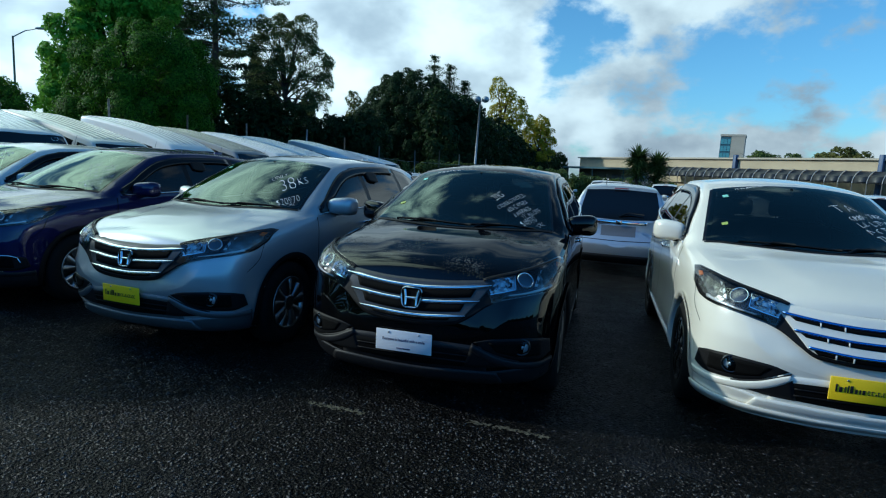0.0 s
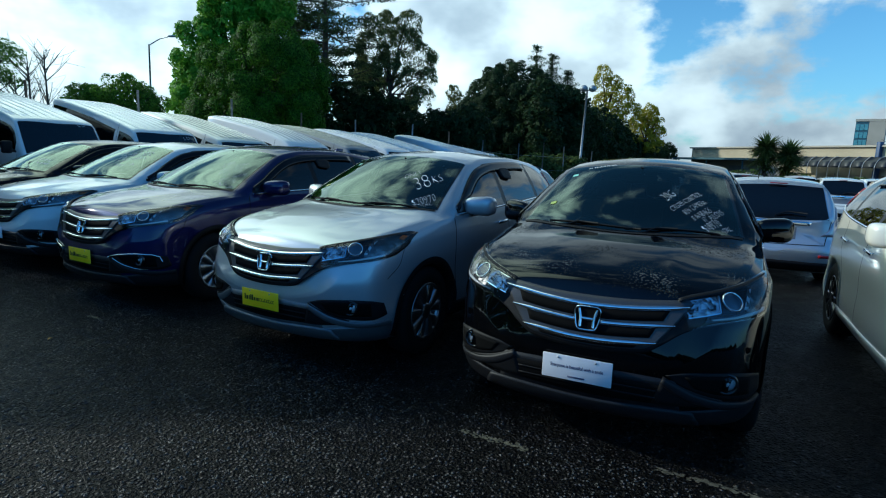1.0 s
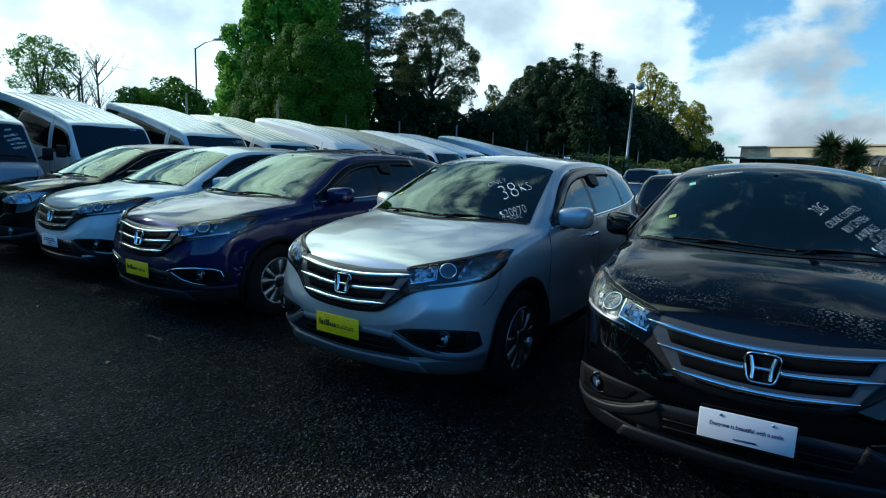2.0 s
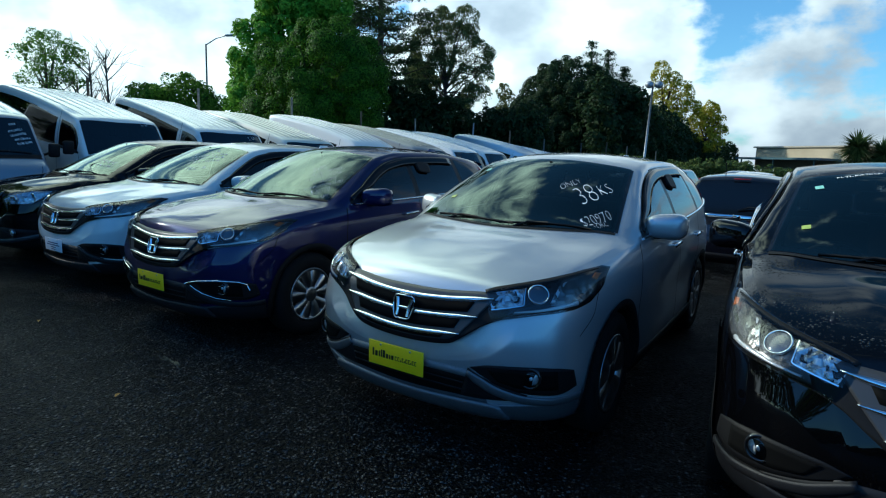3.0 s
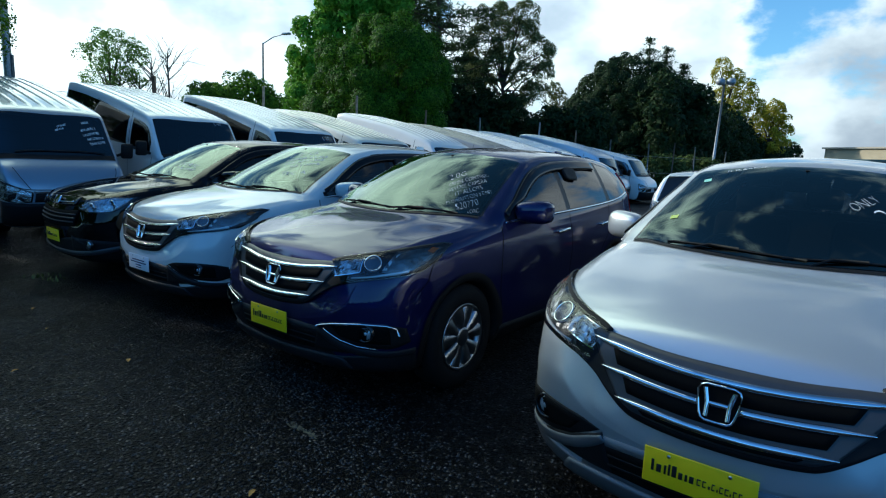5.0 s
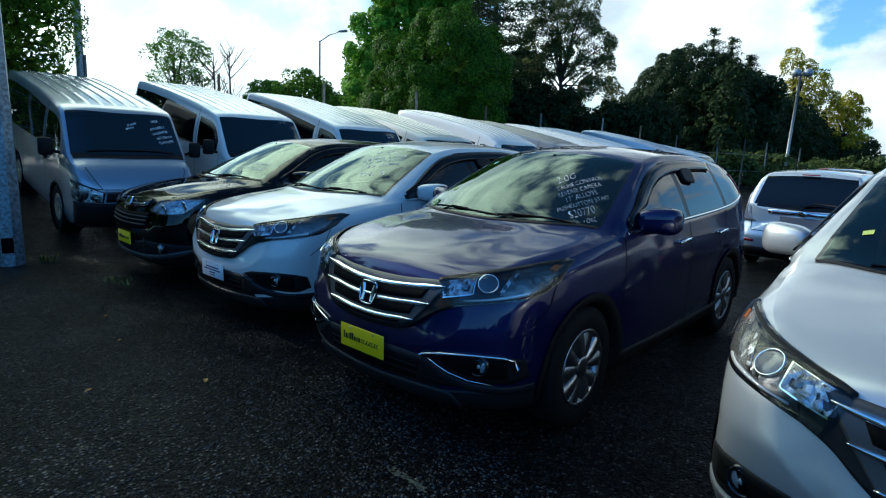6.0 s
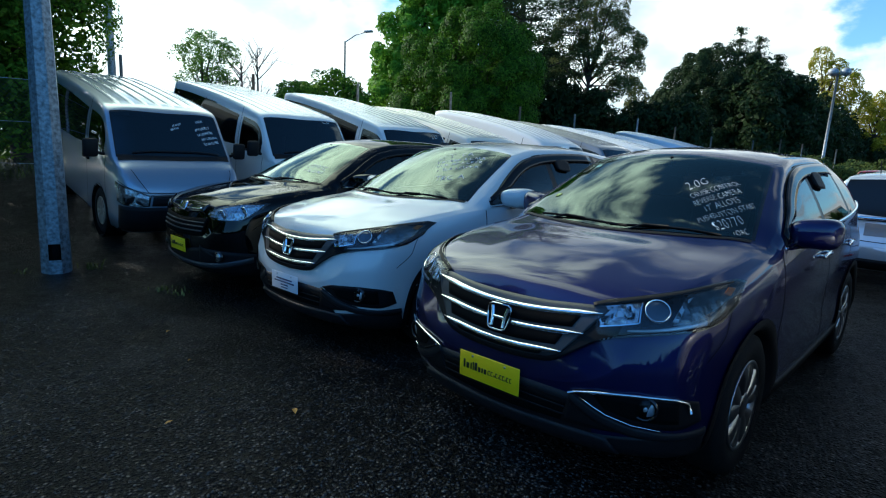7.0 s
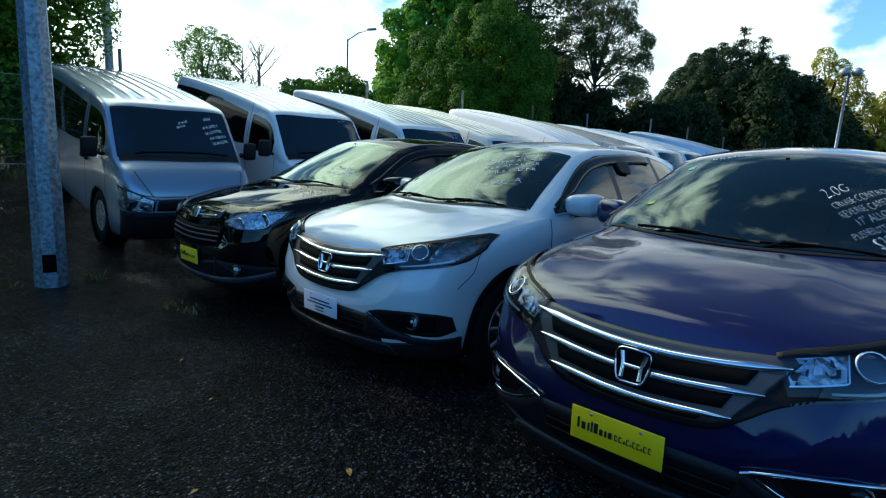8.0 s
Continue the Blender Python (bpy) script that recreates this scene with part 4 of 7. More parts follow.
        for a0, a1, z0, z1, mm in ((0.480, 0.512, 0.842, 0.862, M_LAMPTRAY), (0.475, 0.545, 0.895, 0.905, M_LAMPTRAY), (0.535, 0.570, 0.862, 0.900, M_FACET), (0.585, 0.612, 0.868, 0.888, M_LAMPTRAY), (0.578, 0.590, 0.895, 0.922, M_GLOSSBLACK), (0.518, 0.528, 0.855, 0.892, M_GLOSSBLACK)):
            part("reflector_step", fascia(sh, [(a0, z1), (a1, z1 + 0.3 * (a1 - a0))], [(a0 + 0.004, z0), (a1 + 0.002, z0 + 0.2 * (a1 - a0))], 4, 4, 0.0075, 0.002, s, False), mm, lamp)
        rim = [(0.446, 0.893), (0.50, 0.907), (0.56, 0.922), (0.624, 0.936), (0.640, 0.860), (0.57, 0.844), (0.486, 0.826)]
        part("reflector_rim", ribbon(sh, "nose", rim, 0.005, 0.0085, 40, s < 0, False), M_CHROME, lamp)
        part("corner_reflector", facets(sh, [(0.785, 0.968), (0.92, 0.988), (1.05, 0.99)], [(0.77, 0.862), (0.90, 0.866), (1.04, 0.912)], 11, 6, 0.008, 0.003, s, 82), M_CORNER, lamp, flat=True)
        part("projector_bowl", facets(sh, [(0.645, 0.950), (0.69, 0.962), (0.775, 0.968)], [(0.65, 0.858), (0.69, 0.852), (0.765, 0.866)], 6, 5, 0.006, 0.003, s, 83), M_LAMPTRAY, lamp, flat=True)
        part("corner_band", fascia(sh, [(0.790, 0.955), (0.812, 0.962)], [(0.765, 0.875), (0.788, 0.875)], 4, 8, 0.008, 0.003, s, False), M_FACET, lamp)
        c = sh.at(s * 0.695, 0.910, 0.004)
        n = sh.normal(s * 0.695, 0.910)
        face = Matrix.Translation(c) @ n.to_track_quat("X", "Z").to_matrix().to_4x4()
        bm = bmesh.new()
        lathe(bm, [(0.002, 0.054), (0.012, 0.052), (0.013, 0.049), (0.008, 0.046)], 28, face)
        part("projector_ring", bm, M_CHROME, lamp)
        bm = bmesh.new()
        lathe(bm, [(0.005, 0.047), (0.009, 0.036), (0.011, 0.02), (0.0115, 0.001)], 24, face)
        part("projector_lens", bm, M_PROJECTOR, lamp)
        part("side_marker", fascia(sh, [(0.97, 0.99), (1.03, 0.985)], [(0.965, 0.972), (1.025, 0.96)], 6, 4, 0.009, 0.003, s), M_AMBER, lamp)
        part("lamp_strip", fascia(sh, [(0.60, 0.829), (0.72, 0.846), (0.83, 0.868), (0.93, 0.888)], [(0.60, 0.822), (0.72, 0.835), (0.83, 0.850), (0.93, 0.862)], 20, 4, 0.006, 0.003, s, True, 0.003), M_FACET, lamp)
        part("lamp_lens", fascia(sh, top, bot, 40, 12, 0.012, 0.0, s, lift=0.006), M_LENS, lamp)
        part("lamp_brow", fascia(sh, [(0.43, 0.908), (0.473, 0.922), (0.591, 0.947), (0.756, 0.978), (0.863, 0.997), (0.98, 1.006)], [(0.44, 0.893), (0.482, 0.905), (0.598, 0.930), (0.758, 0.963), (0.865, 0.986), (0.975, 1.000)], 30, 3, 0.0135, 0.008, s), M_BLACK, lamp)
        part("lamp_seal", ribbon(sh, "nose", top + bot[::-1], 0.008, 0.006, 80, s < 0, False), M_GLOSSBLACK, lamp)
        # fog lamp in a dark pocket
        fog = new("fog_lamp")
        fog.parent = car
        part("fog_bezel", fascia(sh, [(0.41, 0.53), (0.52, 0.557), (0.72, 0.566), (0.86, 0.555), (0.97, 0.53)], [(0.45, 0.505), (0.55, 0.455), (0.70, 0.42), (0.86, 0.41), (0.99, 0.44)], 26, 8, 0.004, 0.008, s), M_BLACK, fog)
        part("fog_recess", fascia(sh, [(0.50, 0.535), (0.66, 0.55), (0.86, 0.54)], [(0.55, 0.475), (0.70, 0.445), (0.86, 0.44)], 16, 5, 0.007, 0.003, s), M_GAP, fog)
        c = sh.at(s * 0.72, 0.505, -0.012)
        face = Matrix.Translation(c) @ (Vector((s * 0.22, -1, 0.0))).to_track_quat("X", "Z").to_matrix().to_4x4()
        bm = bmesh.new()
        lathe(bm, [(0.0, 0.058), (0.026, 0.054), (0.024, 0.045), (0.01, 0.042)], 24, face)
        part("fog_ring", bm, M_GLOSSBLACK, fog)
        bm = bmesh.new()
        lathe(bm, [(0.002, 0.044), (0.012, 0.036), (0.014, 0.014), (0.02, 0.012), (0.022, 0.001)], 20, face)
        part("fog_reflector", bm, M_FACET, fog)
        bm = bmesh.new()
        lathe(bm, [(0.02, 0.046), (0.028, 0.036), (0.033, 0.02), (0.034, 0.001)], 24, face)
        part("fog_lens", bm, M_LENS, fog)
        # wheels
        wheel(car, k * 0.895, 0.88, 0.36, outer=k)
        wheel(car, k * 0.895, 3.5, 0.36, outer=k)
        # tail lamp
        part("tail_lamp", skin(sh, "side", ruled([(4.05, 1.45), (4.2, 1.42), (4.24, 1.4)], [(4.22, 0.95), (4.33, 0.95), (4.37, 0.95)], 8, 14), 0.008, 0.01, sgn), M_TAIL, car)
        part("tail_lamp_low", skin(sh, "back", ruled([(k * 0.62, 1.14), (k * 0.76, 1.12)], [(k * 0.6, 0.93), (k * 0.78, 0.93)], 5, 8), 0.008, 0.01, False, (0, 1, 0)), M_TAIL, car)
        part("rear_reflector", skin(sh, "back", ruled([(k * 0.5, 0.52), (k * 0.74, 0.52)], [(k * 0.5, 0.49), (k * 0.74, 0.49)], 6, 3), 0.006, 0.006, False, (0, 1, 0)), M_TAIL, car)
    # grille: recessed panel, three bars, emblem
    gr = new("grille")
    gr.parent = car
    lower = [(0.56, 0.793), (0.47, 0.752), (0.384, 0.689), (0.285, 0.632), (0.14, 0.615)]
    upper = [(0.52, 0.905), (0.386, 0.897), (0.2, 0.884)]
    both = lambda half, mid: [(-a, b) for a, b in half] + [mid] + half[::-1]
    part("grille_surround", fascia(sh, both([(0.60, 0.905)] + upper[1:], (0, 0.882)), both(lower, (0, 0.61)), 60, 16, 0.006, 0.01), M_BLACK, gr)
    part("grille_panel", fascia(sh, both(upper, (0, 0.88)), both([(0.345, 0.685), (0.28, 0.655)], (0, 0.636)), 50, 14, 0.010, 0.008), M_GREY, gr)
    for z, w, sag in ((0.873, 0.487, 0.036), (0.783, 0.428, 0.028), (0.690, 0.35, 0.022)):
        # the slot under each bar, then the bar itself
        pts = [(q, z - sag * math.cos(q / w * 1.57)) for q in np.linspace(-w + 0.09, w - 0.09, 9)]
        drop = 0.05 if z > 0.7 else 0.012
        part("grille_slot", fascia(sh, [(q, v - 0.012) for q, v in pts], [(q * 0.93, v - 0.012 - drop) for q, v in pts], 30, 3, 0.0125, 0.003), M_GAP, gr)
        runs = [(-w, w)] if abs(z - 0.783) > 0.02 else [(-w, -0.068), (0.068, w)]
        for a, b in runs:
            pts = [(q, z - sag * math.cos(q / w * 1.57)) for q in np.linspace(a, b, 11)]
            fat = [0.004 + 0.0085 * min(1, (w - abs(q)) / 0.10) for q, v in pts]
            bm = fascia(sh, [(q, v + f) for (q, v), f in zip(pts, fat)], [(q, v - f) for (q, v), f in zip(pts, fat)], 44, 5, 0.013, 0.012, lift=0.008)
            part("grille_bar", bm, M_CHROME, gr)
    em = new("emblem")
    em.parent = gr
    c = sh.at(0, 0.766, 0.026)
    fm = Matrix.Translation(c) @ pose(0, 0, 0, -14, 0, 0) @ Matrix.Scale(0.96, 4)
    bm = bmesh.new()
    half = [(0.0, 0.064), (0.046, 0.063), (0.064, 0.056), (0.071, 0.040), (0.066, 0.0), (0.058, -0.040), (0.050, -0.056), (0.036, -0.063), (0.0, -0.064)]
    ring = half + [(-x, z) for x, z in half[-2:0:-1]]
    tube(bm, [fm @ Vector((x, 0, z)) for x, z in ring + ring[:2]], 0.0045, 6)
    for sx in (-1, 1):
        g = []
        for a, z, w in ((0.050, 0.050, 0.0105), (0.042, 0.022, 0.0095), (0.037, 0.0, 0.009), (0.036, -0.022, 0.009), (0.036, -0.050, 0.0095)):
            g.append([fm @ Vector((sx * (a + q * w), y, z)) for q, y in ((-1, 0.006), (-0.55, -0.006), (0.55, -0.006), (1, 0.006))])
        sheet(bm, g)
    sheet(bm, [[fm @ Vector((x, y, z)) for z, y in ((0.007, 0.006), (0.003, -0.004), (-0.008, -0.004), (-0.012, 0.006))] for x in (-0.036, 0.0, 0.036)])
    bmesh.ops.recalc_face_normals(bm, faces=bm.faces)
    part("emblem_badge", bm, M_CHROME, em)
    bm = bmesh.new()
    bm.faces.new([bm.verts.new(fm @ Vector((x, 0.006, z))) for x, z in ring])
    part("emblem_back", bm, M_GAP, em, flat=True)
    # bumper: lower air intake, lip, skid
    part("bumper_skid", fascia(sh, [(-0.46, 0.505), (-0.2, 0.515), (0.2, 0.515), (0.46, 0.505)], [(-0.50, 0.33), (0, 0.325), (0.50, 0.33)], 30, 6, 0.0035, 0.01), M_CLAD, car)
    part("air_intake", fascia(sh, [(-0.43, 0.468), (-0.2, 0.476), (0.2, 0.476), (0.43, 0.468)], [(-0.37, 0.362), (0, 0.35), (0.37, 0.362)], 30, 5, 0.006, 0.01), M_GAP, car)
    for z in (0.40, 0.44):
        part("intake_slat", fascia(sh, [(-0.37, z), (0, z + 0.006), (0.37, z)], [(-0.37, z - 0.01), (0, z - 0.004), (0.37, z - 0.01)], 24, 3, 0.009, 0.004), M_BLACK, car)
    for k in (-1, 1):
        part("intake_cheek", fascia(sh, [(0.40, 0.525), (0.445, 0.50), (0.56, 0.452), (0.70, 0.415)], [(0.35, 0.36), (0.42, 0.36), (0.55, 0.37), (0.70, 0.385)], 14, 6, 0.007, 0.008, k), M_BLACK, car)
    part("bumper_cladding", fascia(sh, [(-1.02, 0.385), (-0.75, 0.37), (-0.46, 0.335), (0, 0.325), (0.46, 0.335), (0.75, 0.37), (1.02, 0.385)], [(-1.02, 0.225), (0, 0.225), (1.02, 0.225)], 60, 8, 0.006, 0.012), M_CLAD, car)
    part("bumper_lip", fascia(sh, [(-0.56, 0.34), (-0.46, 0.345), (0, 0.335), (0.46, 0.345), (0.56, 0.34)], [(-0.62, 0.262), (-0.46, 0.252), (0, 0.248), (0.46, 0.252), (0.62, 0.262)], 44, 6, 0.018, 0.03, lift=0.006), M_CLAD, car)
    for k in (-1, 1):  # raised ridge from the plate's side down to the wheel arch
        part("bumper_ridge", fascia(sh, [(0.40, 0.512), (0.45, 0.49), (0.56, 0.44), (0.70, 0.408), (0.88, 0.395), (1.02, 0.40)], [(0.385, 0.485), (0.42, 0.455), (0.54, 0.395), (0.70, 0.362), (0.88, 0.352), (1.02, 0.355)], 40, 5, 0.008, 0.014, k, lift=0.005), M_CLAD, car)
    # bonnet: shut line, cowl, wipers
    part("cowl", skin(sh, "top", ruled([(-0.735, 1.225), (-0.4, 1.03), (0, 0.97), (0.4, 1.03), (0.735, 1.225)], [(-0.735, 1.195), (-0.4, 1.005), (0, 0.945), (0.4, 1.005), (0.735, 1.195)], 30, 4), 0.004), M_BLACK, car)
    for x0, x1 in ((-0.52, 0.12), (0.02, 0.60)):
        bm = bmesh.new()
        pts = []
        for u in np.linspace(0, 1, 10):
            x = x0 + (x1 - x0) * u
            h, n = sh.drop("top", x, 1.01 + 0.37 * x * x + 0.018 * math.sin(u * math.pi))
            pts.append(h + n * 0.008)
        tube(bm, pts, [0.005] * 10, 6)
        q = x0 * 0.8 + x1 * 0.2
        h, n = sh.drop("top", q, 0.97 + 0.36 * q * q)
        tube(bm, [h + Vector((0, 0.01, 0.004)), pts[3] + Vector((0, -0.01, 0.007)), pts[5] + Vector((0, 0, 0.005))], 0.006, 6)
        part("wiper", bm, M_BLACK, car)
    # roof: rear spoiler and aerial
    bm = bmesh.new()
    g = []
    for x in np.linspace(-0.56, 0.56, 16):
        h, n = sh.drop("top", x, 4.02)
        g.append([Vector((x, 4.02, h.z + 0.002)), Vector((x, 4.16, h.z - 0.004)), Vector((x, 4.30 - 0.1 * x * x, h.z - 0.03)), Vector((x, 4.28 - 0.1 * x * x, h.z - 0.055)), Vector((x, 4.14, h.z - 0.05))])
    sheet(bm, g)
    part("spoiler", bm, PAINT["silver"], car)
    bm = bmesh.new()
    box(bm, -0.15, 4.285, -0.004, 0.15, 4.30, 0.012, 0.003, pose(0, 0, sh.drop("top", 0, 4.02)[0].z - 0.045))
    part("brake_light", bm, M_TAIL, car)
    bm = bmesh.new()
    h, n = sh.drop("top", 0, 3.85)
    for v in box(bm, -0.03, 3.78, h.z - 0.01, 0.03, 3.93, h.z + 0.06, 0.012):
        if v.co.z > h.z + 0.03:
            v.co.x *= 0.4
            v.co.y += 0.03
    part("aerial_fin", bm, PAINT["silver"], car)
    # tail: tailgate line, badge bar, bumper
    part("tailgate_bar", skin(sh, "back", ruled([(-0.42, 1.02), (0, 1.03), (0.42, 1.02)], [(-0.42, 0.985), (0, 0.99), (0.42, 0.985)], 16, 3), 0.014, 0.014, False, (0, 1, 0)), M_CHROME, car)
    part("rear_bumper", skin(sh, "back", ruled([(-0.75, 0.46), (0, 0.48), (0.75, 0.46)], [(-0.72, 0.25), (0, 0.25), (0.72, 0.25)], 24, 6), 0.008, 0.012, False, (0, 1, 0)), M_BLACK, car)
    bm = bmesh.new()
    for line in ([(-0.7, 0.66), (0, 0.65), (0.7, 0.66)], [(-0.7, 0.66), (-0.74, 0.9)], [(0.7, 0.66), (0.74, 0.9)]):
        ribbon(sh, "back", line, 0.01, 0.0015, 24, False, False, bm)
    part("tailgate_gap", bm, M_GAP, car)
    # cabin
    bm = bmesh.new()
    g = []
    for x in np.linspace(-0.72, 0.72, 12):
        g.append([Vector((x, 1.28 + 0.1 * x * x, 1.06)), Vector((x, 1.5, 1.09)), Vector((x, 1.72, 1.07)), Vector((x, 1.80, 1.0)), Vector((x, 1.78, 0.55))])
    sheet(bm, g)
    part("dashboard", bm, M_BLACK, car)
    bm = bmesh.new()
    ring = [pose(-0.37, 1.98, 0.98, -62, 0, 0) @ Vector((0.185 * math.cos(a), 0.185 * math.sin(a), 0)) for a in np.linspace(0, 2 * math.pi, 28)]
    tube(bm, ring, 0.015, 8)
    for a in (0.0, 3.14, -1.57):
        tube(bm, [pose(-0.37, 1.98, 0.98, -62, 0, 0) @ Vector((0, 0, -0.02)), pose(-0.37, 1.98, 0.98, -62, 0, 0) @ Vector((0.185 * math.cos(a), 0.185 * math.sin(a), 0))], 0.02, 6)
    tube(bm, [(-0.37, 1.98, 0.97), (-0.37, 1.75, 0.88)], 0.05, 10)
    part("steering_wheel", bm, M_BLACK, car)
    seat(car, -0.37, 2.55), seat(car, 0.37, 2.55), seat(car, 0, 3.4, 1.3)
    bm = bmesh.new()
    box(bm, -0.12, 1.86, 1.44, 0.12, 1.88, 1.51, 0.008)
    tube(bm, [(0, 1.87, 1.5), (0, 1.86, 1.57)], 0.012, 6)
    part("inside_mirror", bm, M_BLACK, car)
    bm = bmesh.new()
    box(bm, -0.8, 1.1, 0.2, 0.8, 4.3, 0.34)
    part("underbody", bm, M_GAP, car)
    return car, sh


SUV, SUV_SHELL = build_suv()
PAINTED = {PAINT["silver"]}


def park(paint, m, label, group="parked cars facing the lane", first=[True]):
    if first[0]:
        first[0], car = False, SUV
        car.matrix_basis = m
    else:
        car = copy_thing(SUV, m)
    for o in car.children_recursive:
        if o.type == "MESH" and o.data.materials and o.data.materials[0] in PAINTED:
            o.material_slots[0].link = "OBJECT"
            o.material_slots[0].material = PAINT[paint]
    tagged(car, label, "car", group)
    return car


black_suv = park("black", pose(-0.166, 3.285, 0, 0, 0, -14.5), "black SUV, rain beaded on its bonnet, white slogan plate")
silver_suv = park("silver", pose(-2.433, 4.062, 0, 0, 0, -18.3), "silver metallic SUV, low mileage written on its windscreen")
blue_suv = park("blue", pose(-4.896, 5.025, 0, 0, 0, -18.4), "dark blue-violet SUV with features listed on its windscreen")
white_suv = park("white", pose(-6.937, 5.92, 0, 0, 0, -18.2), "white SUV with a white slogan plate and rain visors")
pearl_suv = park("white", pose(2.43, 2.87, 0, 0, 0, -14), "pearl white SUV with white grille and body-coloured skirt")
old_suv = park("black", pose(-8.95, 6.62, 0, 0, 0, -19), "older black SUV with a yellow dealer plate")
for c in silver_suv.children:  # this one's lower bumper is a lighter grey
    if c.type == "MESH" and c.data.materials[0] == M_CLAD:
        c.material_slots[0].link = "OBJECT"
        c.material_slots[0].material = M_CLADLIGHT
PLATE_AT = Matrix.Translation(SUV_SHELL.at(0, 0.49, 0.02) + Vector((-0.032, 0, 0))) @ pose(0, 0, 0, 1, 0, 0)
for c in (silver_suv, blue_suv, pearl_suv, old_suv):
    plate(c, None, PLATE_AT, M_YELLOW)
plate(black_suv, None, PLATE_AT, M_WHITEPL, (("Everyone is beautiful with a smile", 0.0262, 0.0),))
plate(white_suv, None, PLATE_AT, M_WHITEPL)
# ---- what sets each SUV apart: writing, labels, trim ----
def on_screen(p):
    """On to the windscreen, with the wobble of a hand."""
    w = noise.noise_vector((p.x * 9.0, p.y * 9.0, 0.7)) * 0.010 + noise.noise_vector((p.x * 31.0, p.y * 31.0, 2.7)) * 0.004
    h, n = SUV_SHELL.drop("top", p.x + w.x, p.y + w.y)
    return h + n * (0.007 + p.z)


def scrawl(car, lines, turn):
    """Marker writing on the windscreen: words, size, x, y."""
    for words, size, x, y in lines:
        text(words, size, M_CHALK, car, pose(x, y, 0, 0, 0, turn) @ Matrix.Diagonal((0.78, 1.35, 1, 1)), "windscreen_writing", on_screen, 0.3, -0.03)


def scrawl_bars(car, rows, turn, bend=on_screen, name="windscreen_writing"):
    """Unreadable marker writing: broken strokes of its size."""
    rng = np.random.default_rng(int(abs(rows[0][0] * 1000)) + 5)
    for x, y, w, h in rows:
        bm = bmesh.new()
        m = pose(x, y, 0, 0, 0, turn)
        u = 0.0
        while u < w:
            k = h * rng.uniform(0.4, 0.75)
            t = 0.0045
            form = ([((0, 0), (0, 1)), ((0, 1), (1, 0.4))], [((0, 1), (0, 0)), ((0, 0), (0.9, 0.05))], [((0, 0.1), (0.5, 1)), ((0.5, 1), (1, 0)), ((0.2, 0.4), (0.8, 0.4))],
                    [((0, 0), (0.1, 1)), ((0.1, 1), (0.9, 0.7)), ((0.9, 0.7), (0.1, 0.5)), ((0.1, 0.5), (1, 0))], [((0.9, 0.9), (0.1, 0.7)), ((0.1, 0.7), (0.1, 0.2)), ((0.1, 0.2), (0.9, 0))], [((0.5, 0), (0.5, 1)), ((0, 1), (1, 0.95))])[int(rng.integers(0, 6))]
            drift = rng.uniform(-0.1, 0.1) * h
            for p, q in form:
                p, q = (u + p[0] * k, drift + p[1] * h * 0.8), (u + q[0] * k, drift + q[1] * h * 0.8)
                d = (Vector(q) - Vector(p)).normalized()
                s = Vector((-d.y, d.x)) * t / 2
                vs = [bm.verts.new(bend(m @ Vector((c.x, c.y, 0)))) for c in (Vector(p) - s, Vector(q) - s, Vector(q) + s, Vector(p) + s)]
                bm.faces.new(vs)
            u += k + h * (rng.uniform(0.1, 0.22) if rng.uniform() < 0.8 else 0.6)
        tagged(part(name, bm, M_CHALK, car, flat=True), kind="stuff")


def label(car, x, y, w, h, material):
    bm = bmesh.new()
    sheet(bm, [[on_screen(Vector((x + w * a, y + h * b, 0))) for b in (0, 0.5, 1)] for a in (0, 0.5, 1)])
    part("windscreen_label", bm, material, car, flat=True)


scrawl(black_suv, [("20G", 0.088, 0.27, 1.44), ("CRUISE CONTROL", 0.05, 0.38, 1.42), ("REV CAMERA", 0.05, 0.44, 1.37), ("8 AIRBAGS", 0.052, 0.49, 1.31), ("17\" ALLOYS", 0.05, 0.56, 1.32), ("$18970", 0.07, 0.565, 1.20), ("+ORC", 0.045, 0.645, 1.215)], 58)
scrawl(silver_suv, [("ONLY", 0.075, 0.31, 1.53), ("38", 0.215, 0.505, 1.41), ("KS", 0.12, 0.56, 1.56), ("$20970", 0.095, 0.615, 1.235), ("+ORC", 0.05, 0.645, 1.21)], 56)
scrawl(blue_suv, [("2.0G", 0.088, 0.330, 1.515), ("CRUISE CONTROL", 0.050, 0.430, 1.512), ("REVERSE CAMERA", 0.050, 0.472, 1.448), ("17\" ALLOYS", 0.056, 0.520, 1.390), ("PUSHBUTTON START", 0.048, 0.568, 1.338), ("$20770", 0.075, 0.610, 1.245), ("+ORC", 0.045, 0.680, 1.220)], 56)
scrawl_bars(white_suv, [(0.05, 1.6, 0.3, 0.10), (0.1, 1.53, 0.42, 0.05), (0.14, 1.47, 0.4, 0.05), (0.2, 1.41, 0.36, 0.05), (0.3, 1.28, 0.28, 0.08)], 34)
scrawl_bars(old_suv, [(0.3, 1.32, 0.3, 0.07), (0.34, 1.25, 0.25, 0.05)], 14)
scrawl_bars(pearl_suv, [(0.25, 1.52, 0.24, 0.12), (0.32, 1.44, 0.32, 0.06), (0.36, 1.37, 0.32, 0.06), (0.4, 1.30, 0.3, 0.06), (0.45, 1.22, 0.26, 0.08)], 32)
